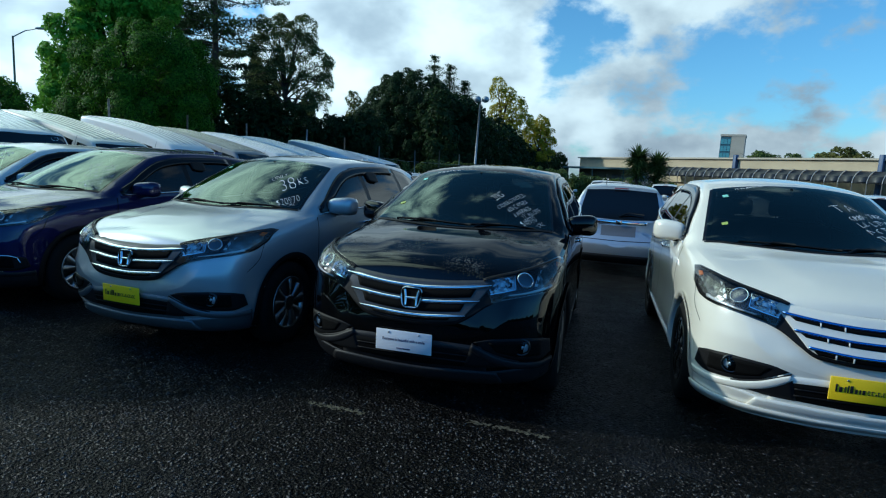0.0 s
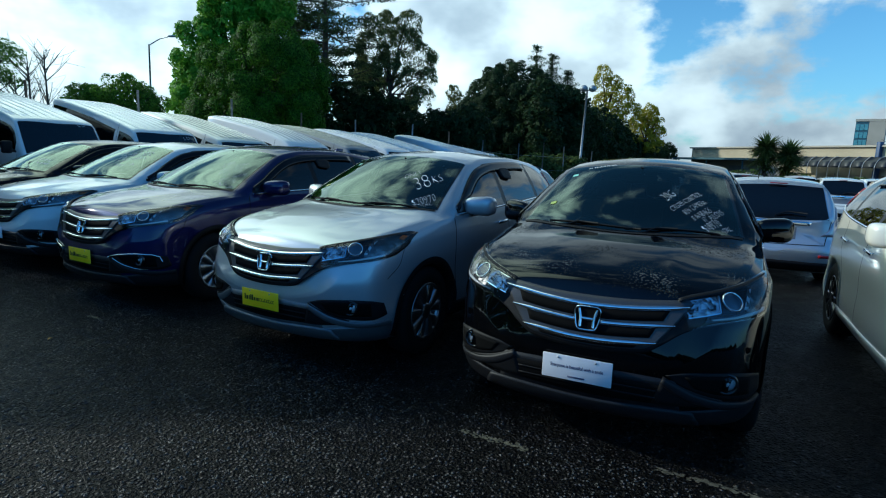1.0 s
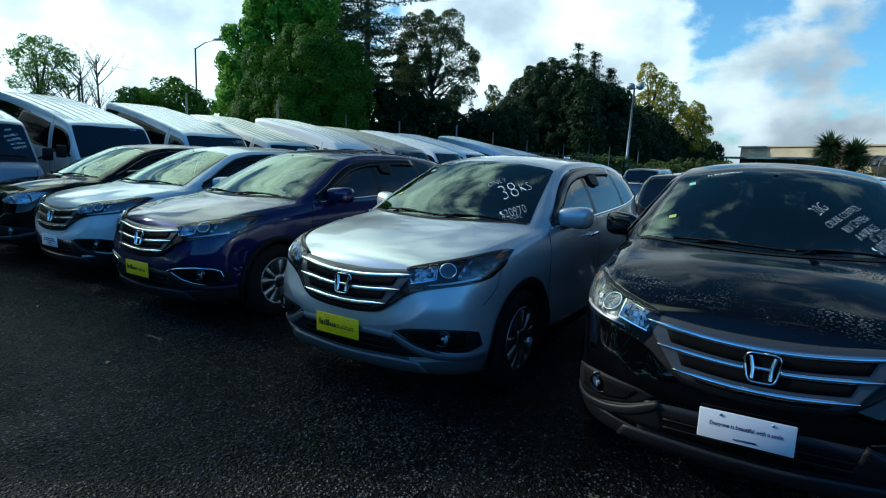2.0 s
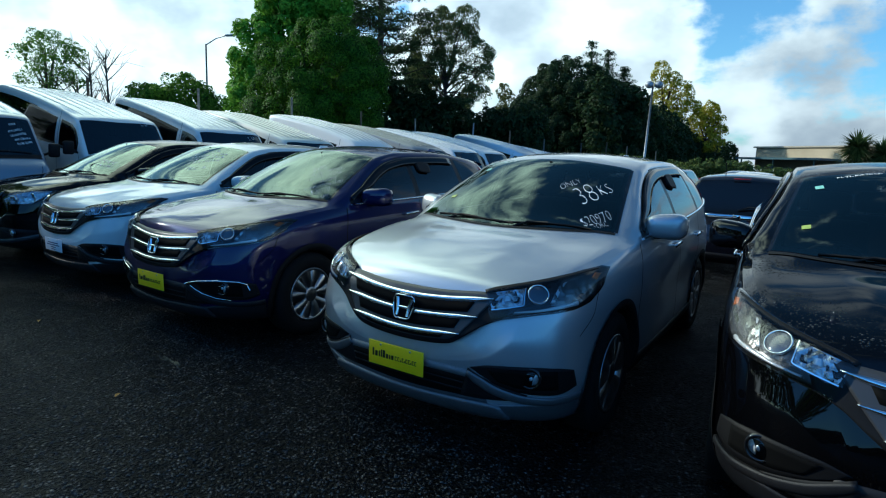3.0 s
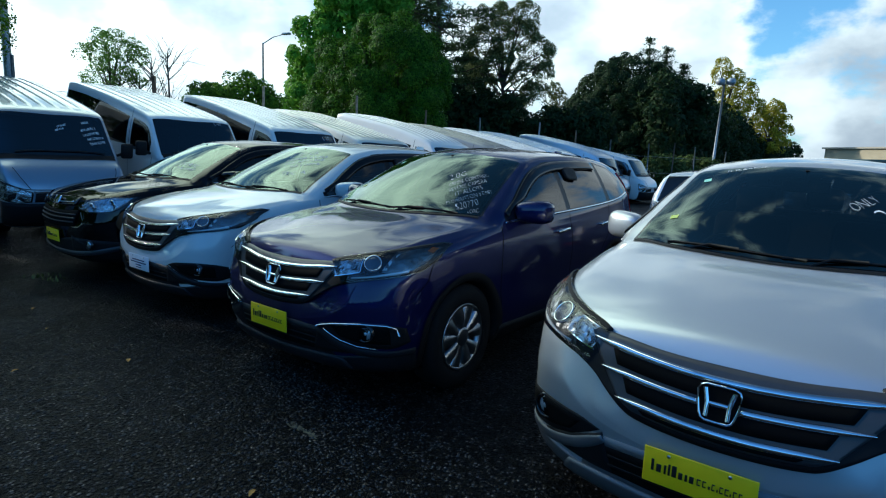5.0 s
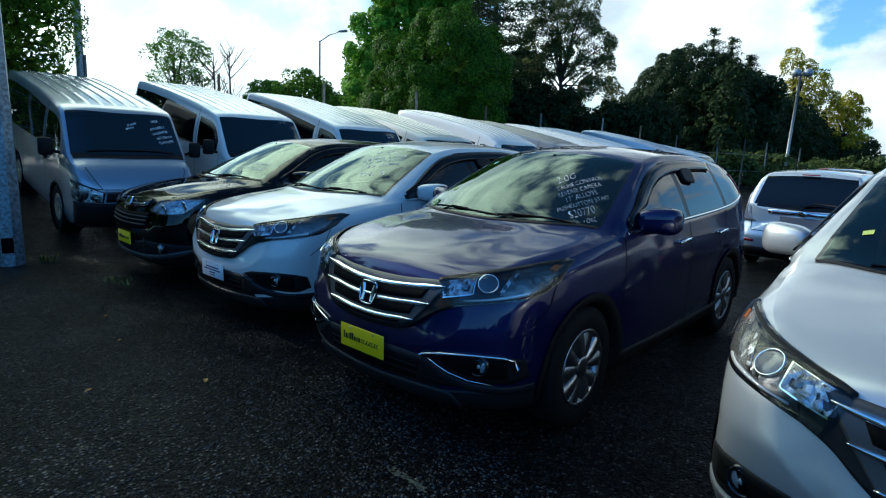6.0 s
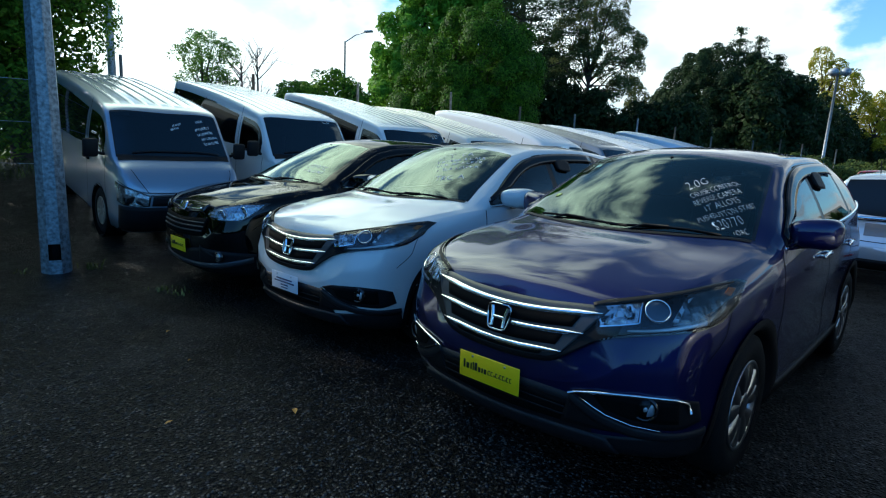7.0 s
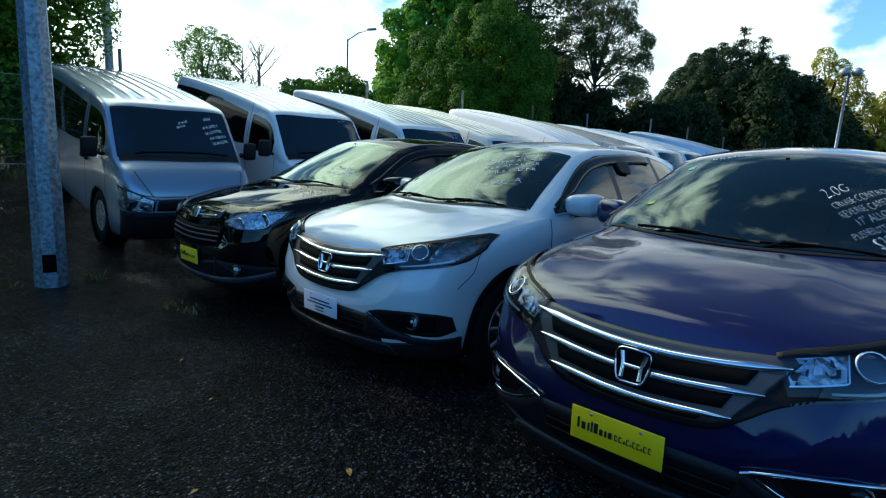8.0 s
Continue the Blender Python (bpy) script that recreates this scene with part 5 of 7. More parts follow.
for c in (black_suv, silver_suv, blue_suv, pearl_suv, white_suv):
    scrawl_bars(c, [(-0.42, 1.885, 0.22, 0.03)], 4)
    label(c, -0.60, 1.36, 0.045, 0.03, M_LABEL_GREEN)
    label(c, -0.53, 1.78, 0.04, 0.038, M_LABEL_MINT)
# hanging ventilator at the rear door glass
for c in (silver_suv, blue_suv, white_suv):
    part("sunshade_vent", skin(SUV_SHELL, "side", ruled([(2.57, 1.47), (2.62, 1.488), (2.74, 1.49), (2.80, 1.47)], [(2.58, 1.40), (2.62, 1.385), (2.75, 1.375), (2.79, 1.40)], 10, 6), 0.024, 0.022), M_BLACK, c)
# bright trim round the fog lamps of the blue car
for s in (1, -1):
    line = [(0.394, 0.516), (0.43, 0.53), (0.52, 0.55), (0.69, 0.566), (0.848, 0.556), (0.90, 0.535), (0.915, 0.49)]
    low = [(0.443, 0.508), (0.50, 0.478), (0.557, 0.452), (0.66, 0.425), (0.78, 0.41)]
    bm = bmesh.new()
    tube(bm, [SUV_SHELL.at(s * a, z, 0.012) for a, z in line], 0.007, 6)
    tube(bm, [SUV_SHELL.at(s * a, z, 0.012) for a, z in low], [0.006, 0.006, 0.005, 0.004, 0.003], 6)
    part("fog_trim", bm, M_CHROME, blue_suv)


def strip_parts(car, names):
    for o in list(car.children):
        if o.name.split(".")[0] in names:
            for q in list(o.children_recursive) + [o]:
                bpy.data.objects.remove(q)


# pearl car: white bladed grille, painted skirt
strip_parts(pearl_suv, {"grille"})
sh = SUV_SHELL
gr = new("grille")
gr.parent = pearl_suv
pearl_half = [(0.52, 0.905), (0.386, 0.897), (0.2, 0.884)]
part("grille_surround", fascia(sh, [(-0.6, 0.905)] + [(-a, b) for a, b in pearl_half[1:]] + [(0, 0.882)] + pearl_half[:0:-1] + [(0.6, 0.905)], [(-0.56, 0.793), (-0.47, 0.752), (-0.384, 0.689), (-0.285, 0.632), (0, 0.61), (0.285, 0.632), (0.384, 0.689), (0.47, 0.752), (0.56, 0.793)], 60, 16, 0.006, 0.01), M_BLACK, gr)
part("grille_panel", fascia(sh, [(-a, b) for a, b in pearl_half] + [(0, 0.88)] + pearl_half[::-1], [(-0.345, 0.685), (-0.28, 0.655), (0, 0.636), (0.28, 0.655), (0.345, 0.685)], 50, 14, 0.010, 0.008), PAINT["white"], gr)
for z, w, sag in ((0.858, 0.47, 0.036), (0.775, 0.41, 0.028), (0.692, 0.34, 0.022)):
    pts = [(q, z - sag * math.cos(q / w * 1.57)) for q in np.linspace(-w, w, 11)]
    part("grille_slot", fascia(sh, [(q * 0.94, v - 0.008) for q, v in pts], [(q * 0.86, v - 0.034) for q, v in pts], 30, 3, 0.0125, 0.003), M_GAP, gr)
    part("grille_blade", fascia(sh, [(q, v + 0.006) for q, v in pts], [(q, v - 0.010) for q, v in pts], 40, 4, 0.016, 0.012, lift=0.006), M_CHROME_SKY, gr)
    for q in (-0.6, -0.35, 0.35, 0.6):
        v = z - sag * math.cos(q * 1.57)
        part("grille_fin", fascia(sh, [(q * w - 0.004, v - 0.008), (q * w + 0.004, v - 0.008)], [(q * w - 0.004, v - 0.034), (q * w + 0.004, v - 0.034)], 2, 2, 0.015, 0.003, 1, False), PAINT["white"], gr)
for o in pearl_suv.children:
    if o.name.split(".")[0] in ("bumper_cladding", "bumper_lip", "bumper_skid", "bumper_ridge", "sill_cladding", "wheel_arch"):
        o.material_slots[0].link = "OBJECT"
        o.material_slots[0].material = PAINT["white"]
    if o.name.split(".")[0] == "wheel":
        for q in o.children:
            if q.name.startswith("rim"):
                q.material_slots[0].link = "OBJECT"
                q.material_slots[0].material = M_GLOSSBLACK
part("front_skirt", fascia(sh, [(-1.02, 0.30), (0, 0.275), (1.02, 0.30)], [(-1.02, 0.19), (0, 0.17), (1.02, 0.19)], 50, 5, 0.03, 0.03), PAINT["white"], pearl_suv)

for o in pearl_suv.children_recursive:
    if o.type == "MESH" and o.material_slots and o.material_slots[0].material == PAINT["white"]:
        o.material_slots[0].link = "OBJECT"
        o.material_slots[0].material = PAINT["pearl"]

# older car: split grille, larger lamps, grey bumper blade
strip_parts(old_suv, {"grille", "headlamp", "fog_lamp", "air_intake", "intake_slat", "bumper_lip", "bumper_cladding", "bumper_skid", "bumper_ridge"})
gr = new("grille")
gr.parent = old_suv
part("upper_grille", fascia(sh, [(-0.42, 0.925), (0, 0.935), (0.42, 0.925)], [(-0.40, 0.85), (0, 0.83), (0.40, 0.85)], 30, 6, 0.004, 0.012), M_GLOSSBLACK, gr)
part("lower_grille", fascia(sh, [(-0.5, 0.80), (0, 0.775), (0.5, 0.80)], [(-0.46, 0.62), (0, 0.60), (0.46, 0.62)], 30, 6, 0.004, 0.012), M_GAP, gr)
for z, w in ((0.75, 0.47), (0.71, 0.47), (0.67, 0.46)):
    part("grille_bar", fascia(sh, [(-w, z + 0.006), (0, z - 0.006), (w, z + 0.006)], [(-w, z - 0.006), (0, z - 0.018), (w, z - 0.006)], 30, 3, 0.012, 0.01), M_GREY, gr)
part("chrome_bar", fascia(sh, [(-0.36, 0.885), (0, 0.87), (0.36, 0.885)], [(-0.36, 0.868), (0, 0.852), (0.36, 0.868)], 30, 3, 0.012, 0.01, lift=0.006), M_CHROME, gr)
bm = bmesh.new()
box(bm, -0.075, -0.016, -0.05, 0.075, 0.0, 0.05, 0.012, Matrix.Translation(sh.at(0, 0.875, 0.015)) @ pose(0, 0, 0, -28, 0, 0))
part("emblem", bm, M_CHROME, gr)
for s in (1, -1):
    lamp = new("headlamp")
    lamp.parent = old_suv
    top, bot = [(0.50, 0.845), (0.64, 0.915), (0.84, 0.95), (1.04, 0.955)], [(0.52, 0.81), (0.66, 0.78), (0.86, 0.79), (1.02, 0.90)]
    part("lamp_tray", fascia(sh, top, bot, 24, 6, 0.003, 0.01, s), M_LAMPTRAY, lamp)
    part("reflector", facets(sh, [(0.54, 0.85), (0.66, 0.905), (0.84, 0.94), (1.0, 0.945)], [(0.55, 0.818), (0.67, 0.792), (0.85, 0.80), (0.99, 0.90)], 11, 5, 0.008, 0.0035, s, 85), M_REFLECT, lamp, flat=True)
    for a, z, r in ((0.66, 0.84, 0.05), (0.86, 0.875, 0.055)):
        bm = bmesh.new()
        face = Matrix.Translation(sh.at(s * a, z, 0.0)) @ (Vector((s * 0.25, -1, 0.02))).to_track_quat("X", "Z").to_matrix().to_4x4()
        lathe(bm, [(0.004, r), (0.010, r * 0.95), (0.006, r * 0.8), (0.004, r * 0.3), (0.010, 0.001)], 24, face)
        part("lamp_bowl", bm, M_CHROME, lamp)
    part("lamp_lens", fascia(sh, top, bot, 30, 8, 0.014, 0.0, s, lift=0.008), M_LENS, lamp)
    part("lamp_seal", ribbon(sh, "nose", top + bot[::-1] + top[:1], 0.008, 0.006, 80, s < 0, False), M_GLOSSBLACK, lamp)
    fog = new("fog_lamp")
    fog.parent = old_suv
    face = Matrix.Translation(sh.at(s * 0.66, 0.435, 0.004)) @ (Vector((s * 0.22, -1, 0.0))).to_track_quat("X", "Z").to_matrix().to_4x4()
    bm = bmesh.new()
    lathe(bm, [(0.0, 0.055), (0.022, 0.05), (0.02, 0.042)], 20, face)
    part("fog_ring", bm, M_GLOSSBLACK, fog)
    bm = bmesh.new()
    lathe(bm, [(0.008, 0.044), (0.02, 0.034), (0.026, 0.018), (0.028, 0.001)], 20, face)
    part("fog_lens", bm, M_REFLECT, fog)
part("bumper_cladding", fascia(sh, [(-1.02, 0.47), (-0.75, 0.49), (-0.46, 0.50), (0, 0.45), (0.46, 0.50), (0.75, 0.49), (1.02, 0.47)], [(-1.02, 0.225), (0, 0.225), (1.02, 0.225)], 60, 8, 0.005, 0.012), M_BLACK, old_suv)
part("bumper_blade", fascia(sh, [(-0.98, 0.44), (-0.6, 0.37), (-0.3, 0.345), (0, 0.34), (0.3, 0.345), (0.6, 0.37), (0.98, 0.44)], [(-0.98, 0.39), (-0.6, 0.315), (-0.3, 0.295), (0, 0.29), (0.3, 0.295), (0.6, 0.315), (0.98, 0.39)], 50, 4, 0.018, 0.016, lift=0.008), M_GREY, old_suv)

# small print on the white car's slogan plate
for k, (w, z) in enumerate(((0.22, 0.02), (0.28, -0.002), (0.1, -0.026))):
    bm = bmesh.new()
    box(bm, -w / 2, -0.0085, z - 0.005, w / 2, -0.005, z + 0.005)
    ob = part("lettering", bm, M_BLUEINK, [o for o in white_suv.children if o.name.startswith("number_plate")][0])
# ---- vans on the bank ----
def lift(knots, over, top, k):
    return [(y, z if z < over else z + k * (z - over) / (top - over)) for y, z in knots]


def build_van(high=0.0):
    """A cab-over van, nose at the origin, facing -y; high: metres by which the roof is raised."""
    van = new("van")
    centre = [(0, 0.6), (0.06, 0.80), (0.14, 0.92), (0.26, 1.04), (0.40, 1.125), (0.46, 1.165), (0.72, 1.45), (0.97, 1.72), (1.06, 1.77), (1.5, 1.83), (2.5, 1.91), (3.4, 1.96), (4.2, 1.98), (4.55, 1.94), (4.7, 1.8)]
    edge_z = [(0, 0.5), (0.08, 0.80), (0.16, 0.91), (0.30, 1.03), (0.46, 1.10), (0.76, 1.42), (1.02, 1.705), (1.12, 1.745), (1.5, 1.80), (2.5, 1.88), (3.4, 1.93), (4.3, 1.955), (4.6, 1.90), (4.7, 1.7)]
    if high:
        centre = [(y, z + high * min(1, max(0, (y - 0.95) / 0.9))) for y, z in centre]
        edge_z = [(y, z + high * 0.9 * min(1, max(0, (y - 1.0) / 1.0))) for y, z in edge_z]
    sh = Shell(
        4.7,
        [(0, 0.1), (0.006, 0.3), (0.02, 0.5), (0.06, 0.66), (0.14, 0.755), (0.3, 0.81), (0.6, 0.84), (1, 0.845), (5, 0.845)],
        [(0.2, 0.12), (0.3, 0.04), (0.45, 0.0), (0.62, 0.0), (0.78, 0.02), (0.9, 0.06), (1.0, 0.13), (1.08, 0.28), (1.4, 0.7)],
        [(0, 0.5), (0.01, 0.7), (0.05, 0.79), (0.15, 0.83), (5, 0.845)],
        [(0.2, 0.1), (0.35, 0), (1.0, 0.02), (1.9, 0.12), (2.4, 0.2)],
        [(0.2, 0.96), (0.4, 1.0), (0.95, 1.0), (1.15, 0.985), (1.4, 0.96)],
        centre,
        [(0, 0.5), (0.2, 0.93), (0.5, 1.05), (1.0, 1.1), (4.7, 1.1)],
        [(0, 0.45), (0.15, 0.69), (0.3, 0.755), (0.5, 0.785), (1.0, 0.745), (1.3, 0.735), (4.5, 0.725), (4.7, 0.62)],
        edge_z, crown=3.2)
    bm = sh.build(100)
    st, sb = [(-0.69, 0.985), (0, 0.945), (0.69, 0.985)], [(-0.735, 0.52), (-0.4, 0.475), (0, 0.46), (0.4, 0.475), (0.735, 0.52)]
    poly = [tuple(p) for p in resample(st, 16, True)] + [tuple(p) for p in resample(sb, 16, True)[::-1]]
    sides = [([(0.80, 1.33), (0.98, 1.54), (1.14, 1.60), (1.5, 1.635)], [(0.78, 1.15), (1.0, 1.13), (1.3, 1.13), (1.5, 1.14)]),
             ([(1.68, 1.64), (2.3, 1.70), (3.0, 1.755), (3.8, 1.795), (4.45, 1.79)], [(1.68, 1.17), (2.3, 1.14), (3.0, 1.14), (3.8, 1.14), (4.45, 1.16)])]
    polys = [t + b[::-1] for t, b in sides]
    gone = []
    for f in bm.faces:
        c, n = f.calc_center_median(), f.normal
        if c.y < 1.05 and c.z > 1.1 and abs(n.x) < 0.75 and n.z > 0.2 and inside(poly, c.x * 1.03, 0.73 + (c.y - 0.73) * 1.05):
            gone.append(f)
        elif abs(n.x) > 0.5 and c.z > 1.1 and any(inside(p, c.y, c.z) for p in polys):
            gone.append(f)
        elif abs(c.x) > 0.4 and min(math.hypot(c.y - 0.95, c.z - 0.33), math.hypot(c.y - 3.5, c.z - 0.33)) < 0.37 and (abs(n.x) > 0.2 or n.z < -0.3):
            gone.append(f)
    bmesh.ops.delete(bm, geom=gone, context="FACES")
    part("body", bm, PAINT["white"], van)
    part("windscreen", skin(sh, "top", ruled(st, sb, 20, 12), 0.004), M_VANGLASS, van)
    bm = bmesh.new()
    o, i_ = resample(st, 24, True), resample(sb, 24, True)
    sheet(bm, sh.lay("top", [[o[k] + np.array([0, 0.012]), o[k] + (i_[k] - o[k]) * 0.06] for k in range(24)], 0.002))
    sheet(bm, sh.lay("top", [[i_[k] - np.array([0, 0.03]), i_[k] + (o[k] - i_[k]) * 0.10] for k in range(24)], 0.002))
    for a in (0, 23):
        sg = 1 if a else -1
        sheet(bm, sh.lay("top", [[o[a] + (i_[a] - o[a]) * u + np.array([sg * 0.015, 0]), o[a] + (i_[a] - o[a]) * u - np.array([sg * 0.035, 0])] for u in np.linspace(0, 1, 16)], 0.002))
    part("windscreen_seal", bm, M_GLOSSBLACK, van)
    for sgn in (False, True):
        k = -1 if sgn else 1
        for j, (t, b) in enumerate(sides):
            part("side_window", skin(sh, "side", ruled(t, b, 14, 8), 0.004, mirror=sgn), M_VANGLASS if j == 0 else M_DARKGLASS_SOLID, van)
            bm = bmesh.new()
            loop = [tuple(p) for p in resample(t, 14, True)] + [tuple(p) for p in resample(b, 14, True)[::-1]]
            cx, cz = sum(p[0] for p in loop) / 28, sum(p[1] for p in loop) / 28
            n = len(loop)
            g = [[np.array([x + math.copysign(0.015, x - cx), z + math.copysign(0.012, z - cz)]), np.array([x - math.copysign(0.035, x - cx), z - math.copysign(0.04, z - cz)])] for x, z in loop + loop[:1]]
            sheet(bm, sh.lay("side", g, 0.002, sgn))
            part("window_seal", bm, M_GLOSSBLACK, van)
        for line in ([(0.72, 1.1), (0.68, 0.75), (0.62, 0.55)], [(1.58, 1.8), (1.57, 1.0), (1.55, 0.35)], [(3.0, 1.8), (3.0, 1.0), (3.0, 0.35)]):
            part("door_gap", ribbon(sh, "side", line, 0.01, 0.002, 20, sgn), M_GAP, van)
        for hy in (1.47, 1.66):
            h, n = sh.drop("side", hy, 0.98)
            bm = bmesh.new()
            box(bm, k * (h.x - 0.01), hy - 0.045, 0.95, k * (h.x + 0.03), hy + 0.045, 1.0, 0.008)
            part("door_handle", bm, M_BLACK, van)
        mir = new("wing_mirror")
        mir.parent = van
        bm = bmesh.new()
        box(bm, k * 1.0 - 0.09, 0.66, 1.12, k * 1.0 + 0.09, 0.74, 1.36, 0.035)
        part("mirror_housing", bm, M_BLACK, mir)
        bm = bmesh.new()
        tube(bm, [(k * 0.78, 0.78, 1.14), (k * 0.88, 0.74, 1.16), (k * 0.95, 0.71, 1.2)], 0.022, 8)
        part("mirror_arm", bm, M_BLACK, mir)
        bm = bmesh.new()
        sheet(bm, [[Vector((k * 1.0 + 0.075 * u, 0.743, 1.24 + 0.1 * v)) for v in (-1, 1)] for u in (-1, 1)])
        part("mirror_glass", bm, M_CHROME, mir, flat=True)
        lamp = new("headlamp")
        lamp.parent = van
        top, bot = [(0.47, 0.735), (0.62, 0.79), (0.78, 0.84), (0.96, 0.875)], [(0.50, 0.60), (0.62, 0.59), (0.78, 0.595), (0.94, 0.63)]
        part("lamp_tray", fascia(sh, top, bot, 16, 6, 0.004, 0.01, k), M_LAMPTRAY, lamp)
        part("reflector", facets(sh, [(0.50, 0.725), (0.62, 0.775), (0.78, 0.825), (0.94, 0.855)], [(0.52, 0.612), (0.62, 0.602), (0.78, 0.608), (0.92, 0.642)], 9, 4, 0.009, 0.012, k, 84), M_REFLECT, lamp, flat=True)
        part("lamp_lens", fascia(sh, top, bot, 20, 8, 0.014, 0.0, k, lift=0.008), M_LENS, lamp)
        wheel(van, k * 0.835, 0.95, 0.33, 0.325, 0.19, 0.19, 12, k)
        wheel(van, k * 0.835, 3.5, 0.33, 0.325, 0.19, 0.19, 12, k)
        for cy in (0.95, 3.5):
            bm = bmesh.new()
            lathe(bm, [(0.58, 0.02), (0.585, 0.38), (0.835, 0.375), (0.85, 0.37)], 28, Matrix.Diagonal((k, 1, 1, 1)) @ pose(0, cy, 0.34))
            part("wheel_housing", bm, M_GAP, van)
    for k in (-1, 1):
        part("grille_slot", fascia(sh, [(0.15, 0.735), (0.45, 0.722)], [(0.21, 0.605), (0.47, 0.605)], 10, 4, 0.006, 0.01, k, False), M_BLACK, van)
    part("grille_strip", fascia(sh, [(-0.47, 0.755), (0, 0.765), (0.47, 0.755)], [(-0.46, 0.732), (0, 0.74), (0.46, 0.732)], 24, 3, 0.010, 0.012, lift=0.004), M_ALLOY, van)
    part("bonnet_gap", ribbon(sh, "nose", [(-0.9, 0.89), (-0.5, 0.775), (0, 0.772), (0.5, 0.775), (0.9, 0.89)], 0.009, 0.003, 30), M_GAP, van)
    for k in (-1, 1):
        part("bonnet_gap", ribbon(sh, "nose", [(k * 0.50, 0.775), (k * 0.60, 0.93), (k * 0.66, 1.04)], 0.009, 0.003, 16), M_GAP, van)
    part("cowl", skin(sh, "top", ruled([(-0.735, 0.54), (-0.4, 0.49), (0, 0.475), (0.4, 0.49), (0.735, 0.54)], [(-0.74, 0.47), (-0.4, 0.425), (0, 0.41), (0.4, 0.425), (0.74, 0.47)], 24, 4), 0.006), M_BLACK, van)
    part("bumper", fascia(sh, [(-0.9, 0.585), (0, 0.585), (0.9, 0.585)], [(-0.9, 0.25), (0, 0.25), (0.9, 0.25)], 40, 7, 0.012, 0.015), M_BLACK, van)
    xs = [-0.54, -0.36, -0.18, 0, 0.18, 0.36, 0.54]
    for x in xs:
        bm = bmesh.new()
        g = []
        for y in np.linspace(1.04, 4.5, 28):
            z0, e = sh.drop("top", x, y)[0].z, min(1.0, max(0.0, (y - 1.04) / 0.2))
            g.append([Vector((x + d * (0.4 + 0.6 * e), y, z0 + (q + 0.004) * e - 0.004)) for d, q in ((-0.042, -0.004), (-0.034, 0.008), (0.034, 0.008), (0.042, -0.004))])
        sheet(bm, g)
        part("roof_rib", bm, PAINT["white"], van)
    for x0, x1 in ((-0.55, 0.05), (0.0, 0.6)):
        bm = bmesh.new()
        pts = []
        for u in np.linspace(0, 1, 8):
            h, n = sh.drop("top", x0 + (x1 - x0) * u, 0.53)
            pts.append(h + n * 0.02)
        tube(bm, pts, 0.008, 6)
        part("wiper", bm, M_BLACK, van)
    bm = bmesh.new()
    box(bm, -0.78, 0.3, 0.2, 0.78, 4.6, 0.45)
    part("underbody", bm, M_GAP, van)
    bm = bmesh.new()
    box(bm, -0.72, 0.62, 0.45, 0.72, 1.0, 1.12, 0.05)
    part("dashboard", bm, M_BLACK, van)
    for x, y, w in ((-0.4, 1.65, 0.5), (0.4, 1.65, 0.5), (0, 2.7, 1.3), (0, 3.6, 1.3)):
        bm = bmesh.new()
        box(bm, x - w / 2, y - 0.5, 0.5, x + w / 2, y, 0.85, 0.04)
        box(bm, x - w / 2, y - 0.05, 0.7, x + w / 2, y + 0.1, 1.35, 0.05)
        for hx in ([x] if w < 1 else [x - 0.42, x + 0.42]):
            box(bm, hx - 0.12, y - 0.03, 1.36, hx + 0.12, y + 0.07, 1.55, 0.04)
        part("seat", bm, M_CLOTH, van)
    return van, sh


def repaint(thing, old, material):
    for o in thing.children_recursive:
        if o.type == "MESH" and o.data.materials and o.data.materials[0] == old:
            o.material_slots[0].link = "OBJECT"
            o.material_slots[0].material = material


def seat_on_bank(x, y, yaw):
    """A pose on the bank with the wheels on the ground."""
    f = Vector((x, y)) + 0.95 * Vector((-math.sin(radians(yaw)), math.cos(radians(yaw))))
    r = Vector((x, y)) + 3.5 * Vector((-math.sin(radians(yaw)), math.cos(radians(yaw))))
    zf, zr = ground_z(*f), ground_z(*r)
    p = math.degrees(math.atan2(zr - zf, 2.55))
    return pose(x, y, zf - 0.95 * (zr - zf) / 2.55 + 0.006, p, 0, yaw)


VAN_LOW, VAN_SHELL = build_van()
VAN_HIGH, VAN_HIGH_SHELL = build_van(0.13)
VANS = [  # x, y, yaw, paint, high roof
    (-10.53, 8.07, 70, "steel", 0), (-9.75, 10.15, 71, "white", 0), (-8.55, 11.85, 69.5, "white", 0), (-7.55, 13.55, 68.5, "cream", 0), (-6.43, 15.1, 69, "white", 1),
    (-5.6, 17.25, 69, "grey", 0), (-5.06, 19.55, 69, "white", 0), (-4.5, 21.75, 69, "white", 0), (-3.35, 24.6, 69, "ice", 1), (-2.3, 26.4, 69, "white", 0),
]
used = set()
van_list = []
for x, y, yaw, paint, high in VANS:
    src = VAN_HIGH if high else VAN_LOW
    if high not in used:
        used.add(high)
        v = src
        v.matrix_basis = seat_on_bank(x, y, yaw)
    else:
        v = copy_thing(src, seat_on_bank(x, y, yaw))
    van_list.append(v)
for v, (x, y, yaw, paint, high) in zip(van_list, VANS):
    repaint(v, PAINT["white"], PAINT[paint])
    tone = {"steel": "silver-blue metallic", "ice": "pale silver-blue", "white": "white", "cream": "cream-white", "grey": "grey"}[paint]
    tagged(v, f"{tone} {'high-roof ' if high else ''}van with ribbed roof, nose down on a bank", "van", "vans on the bank")
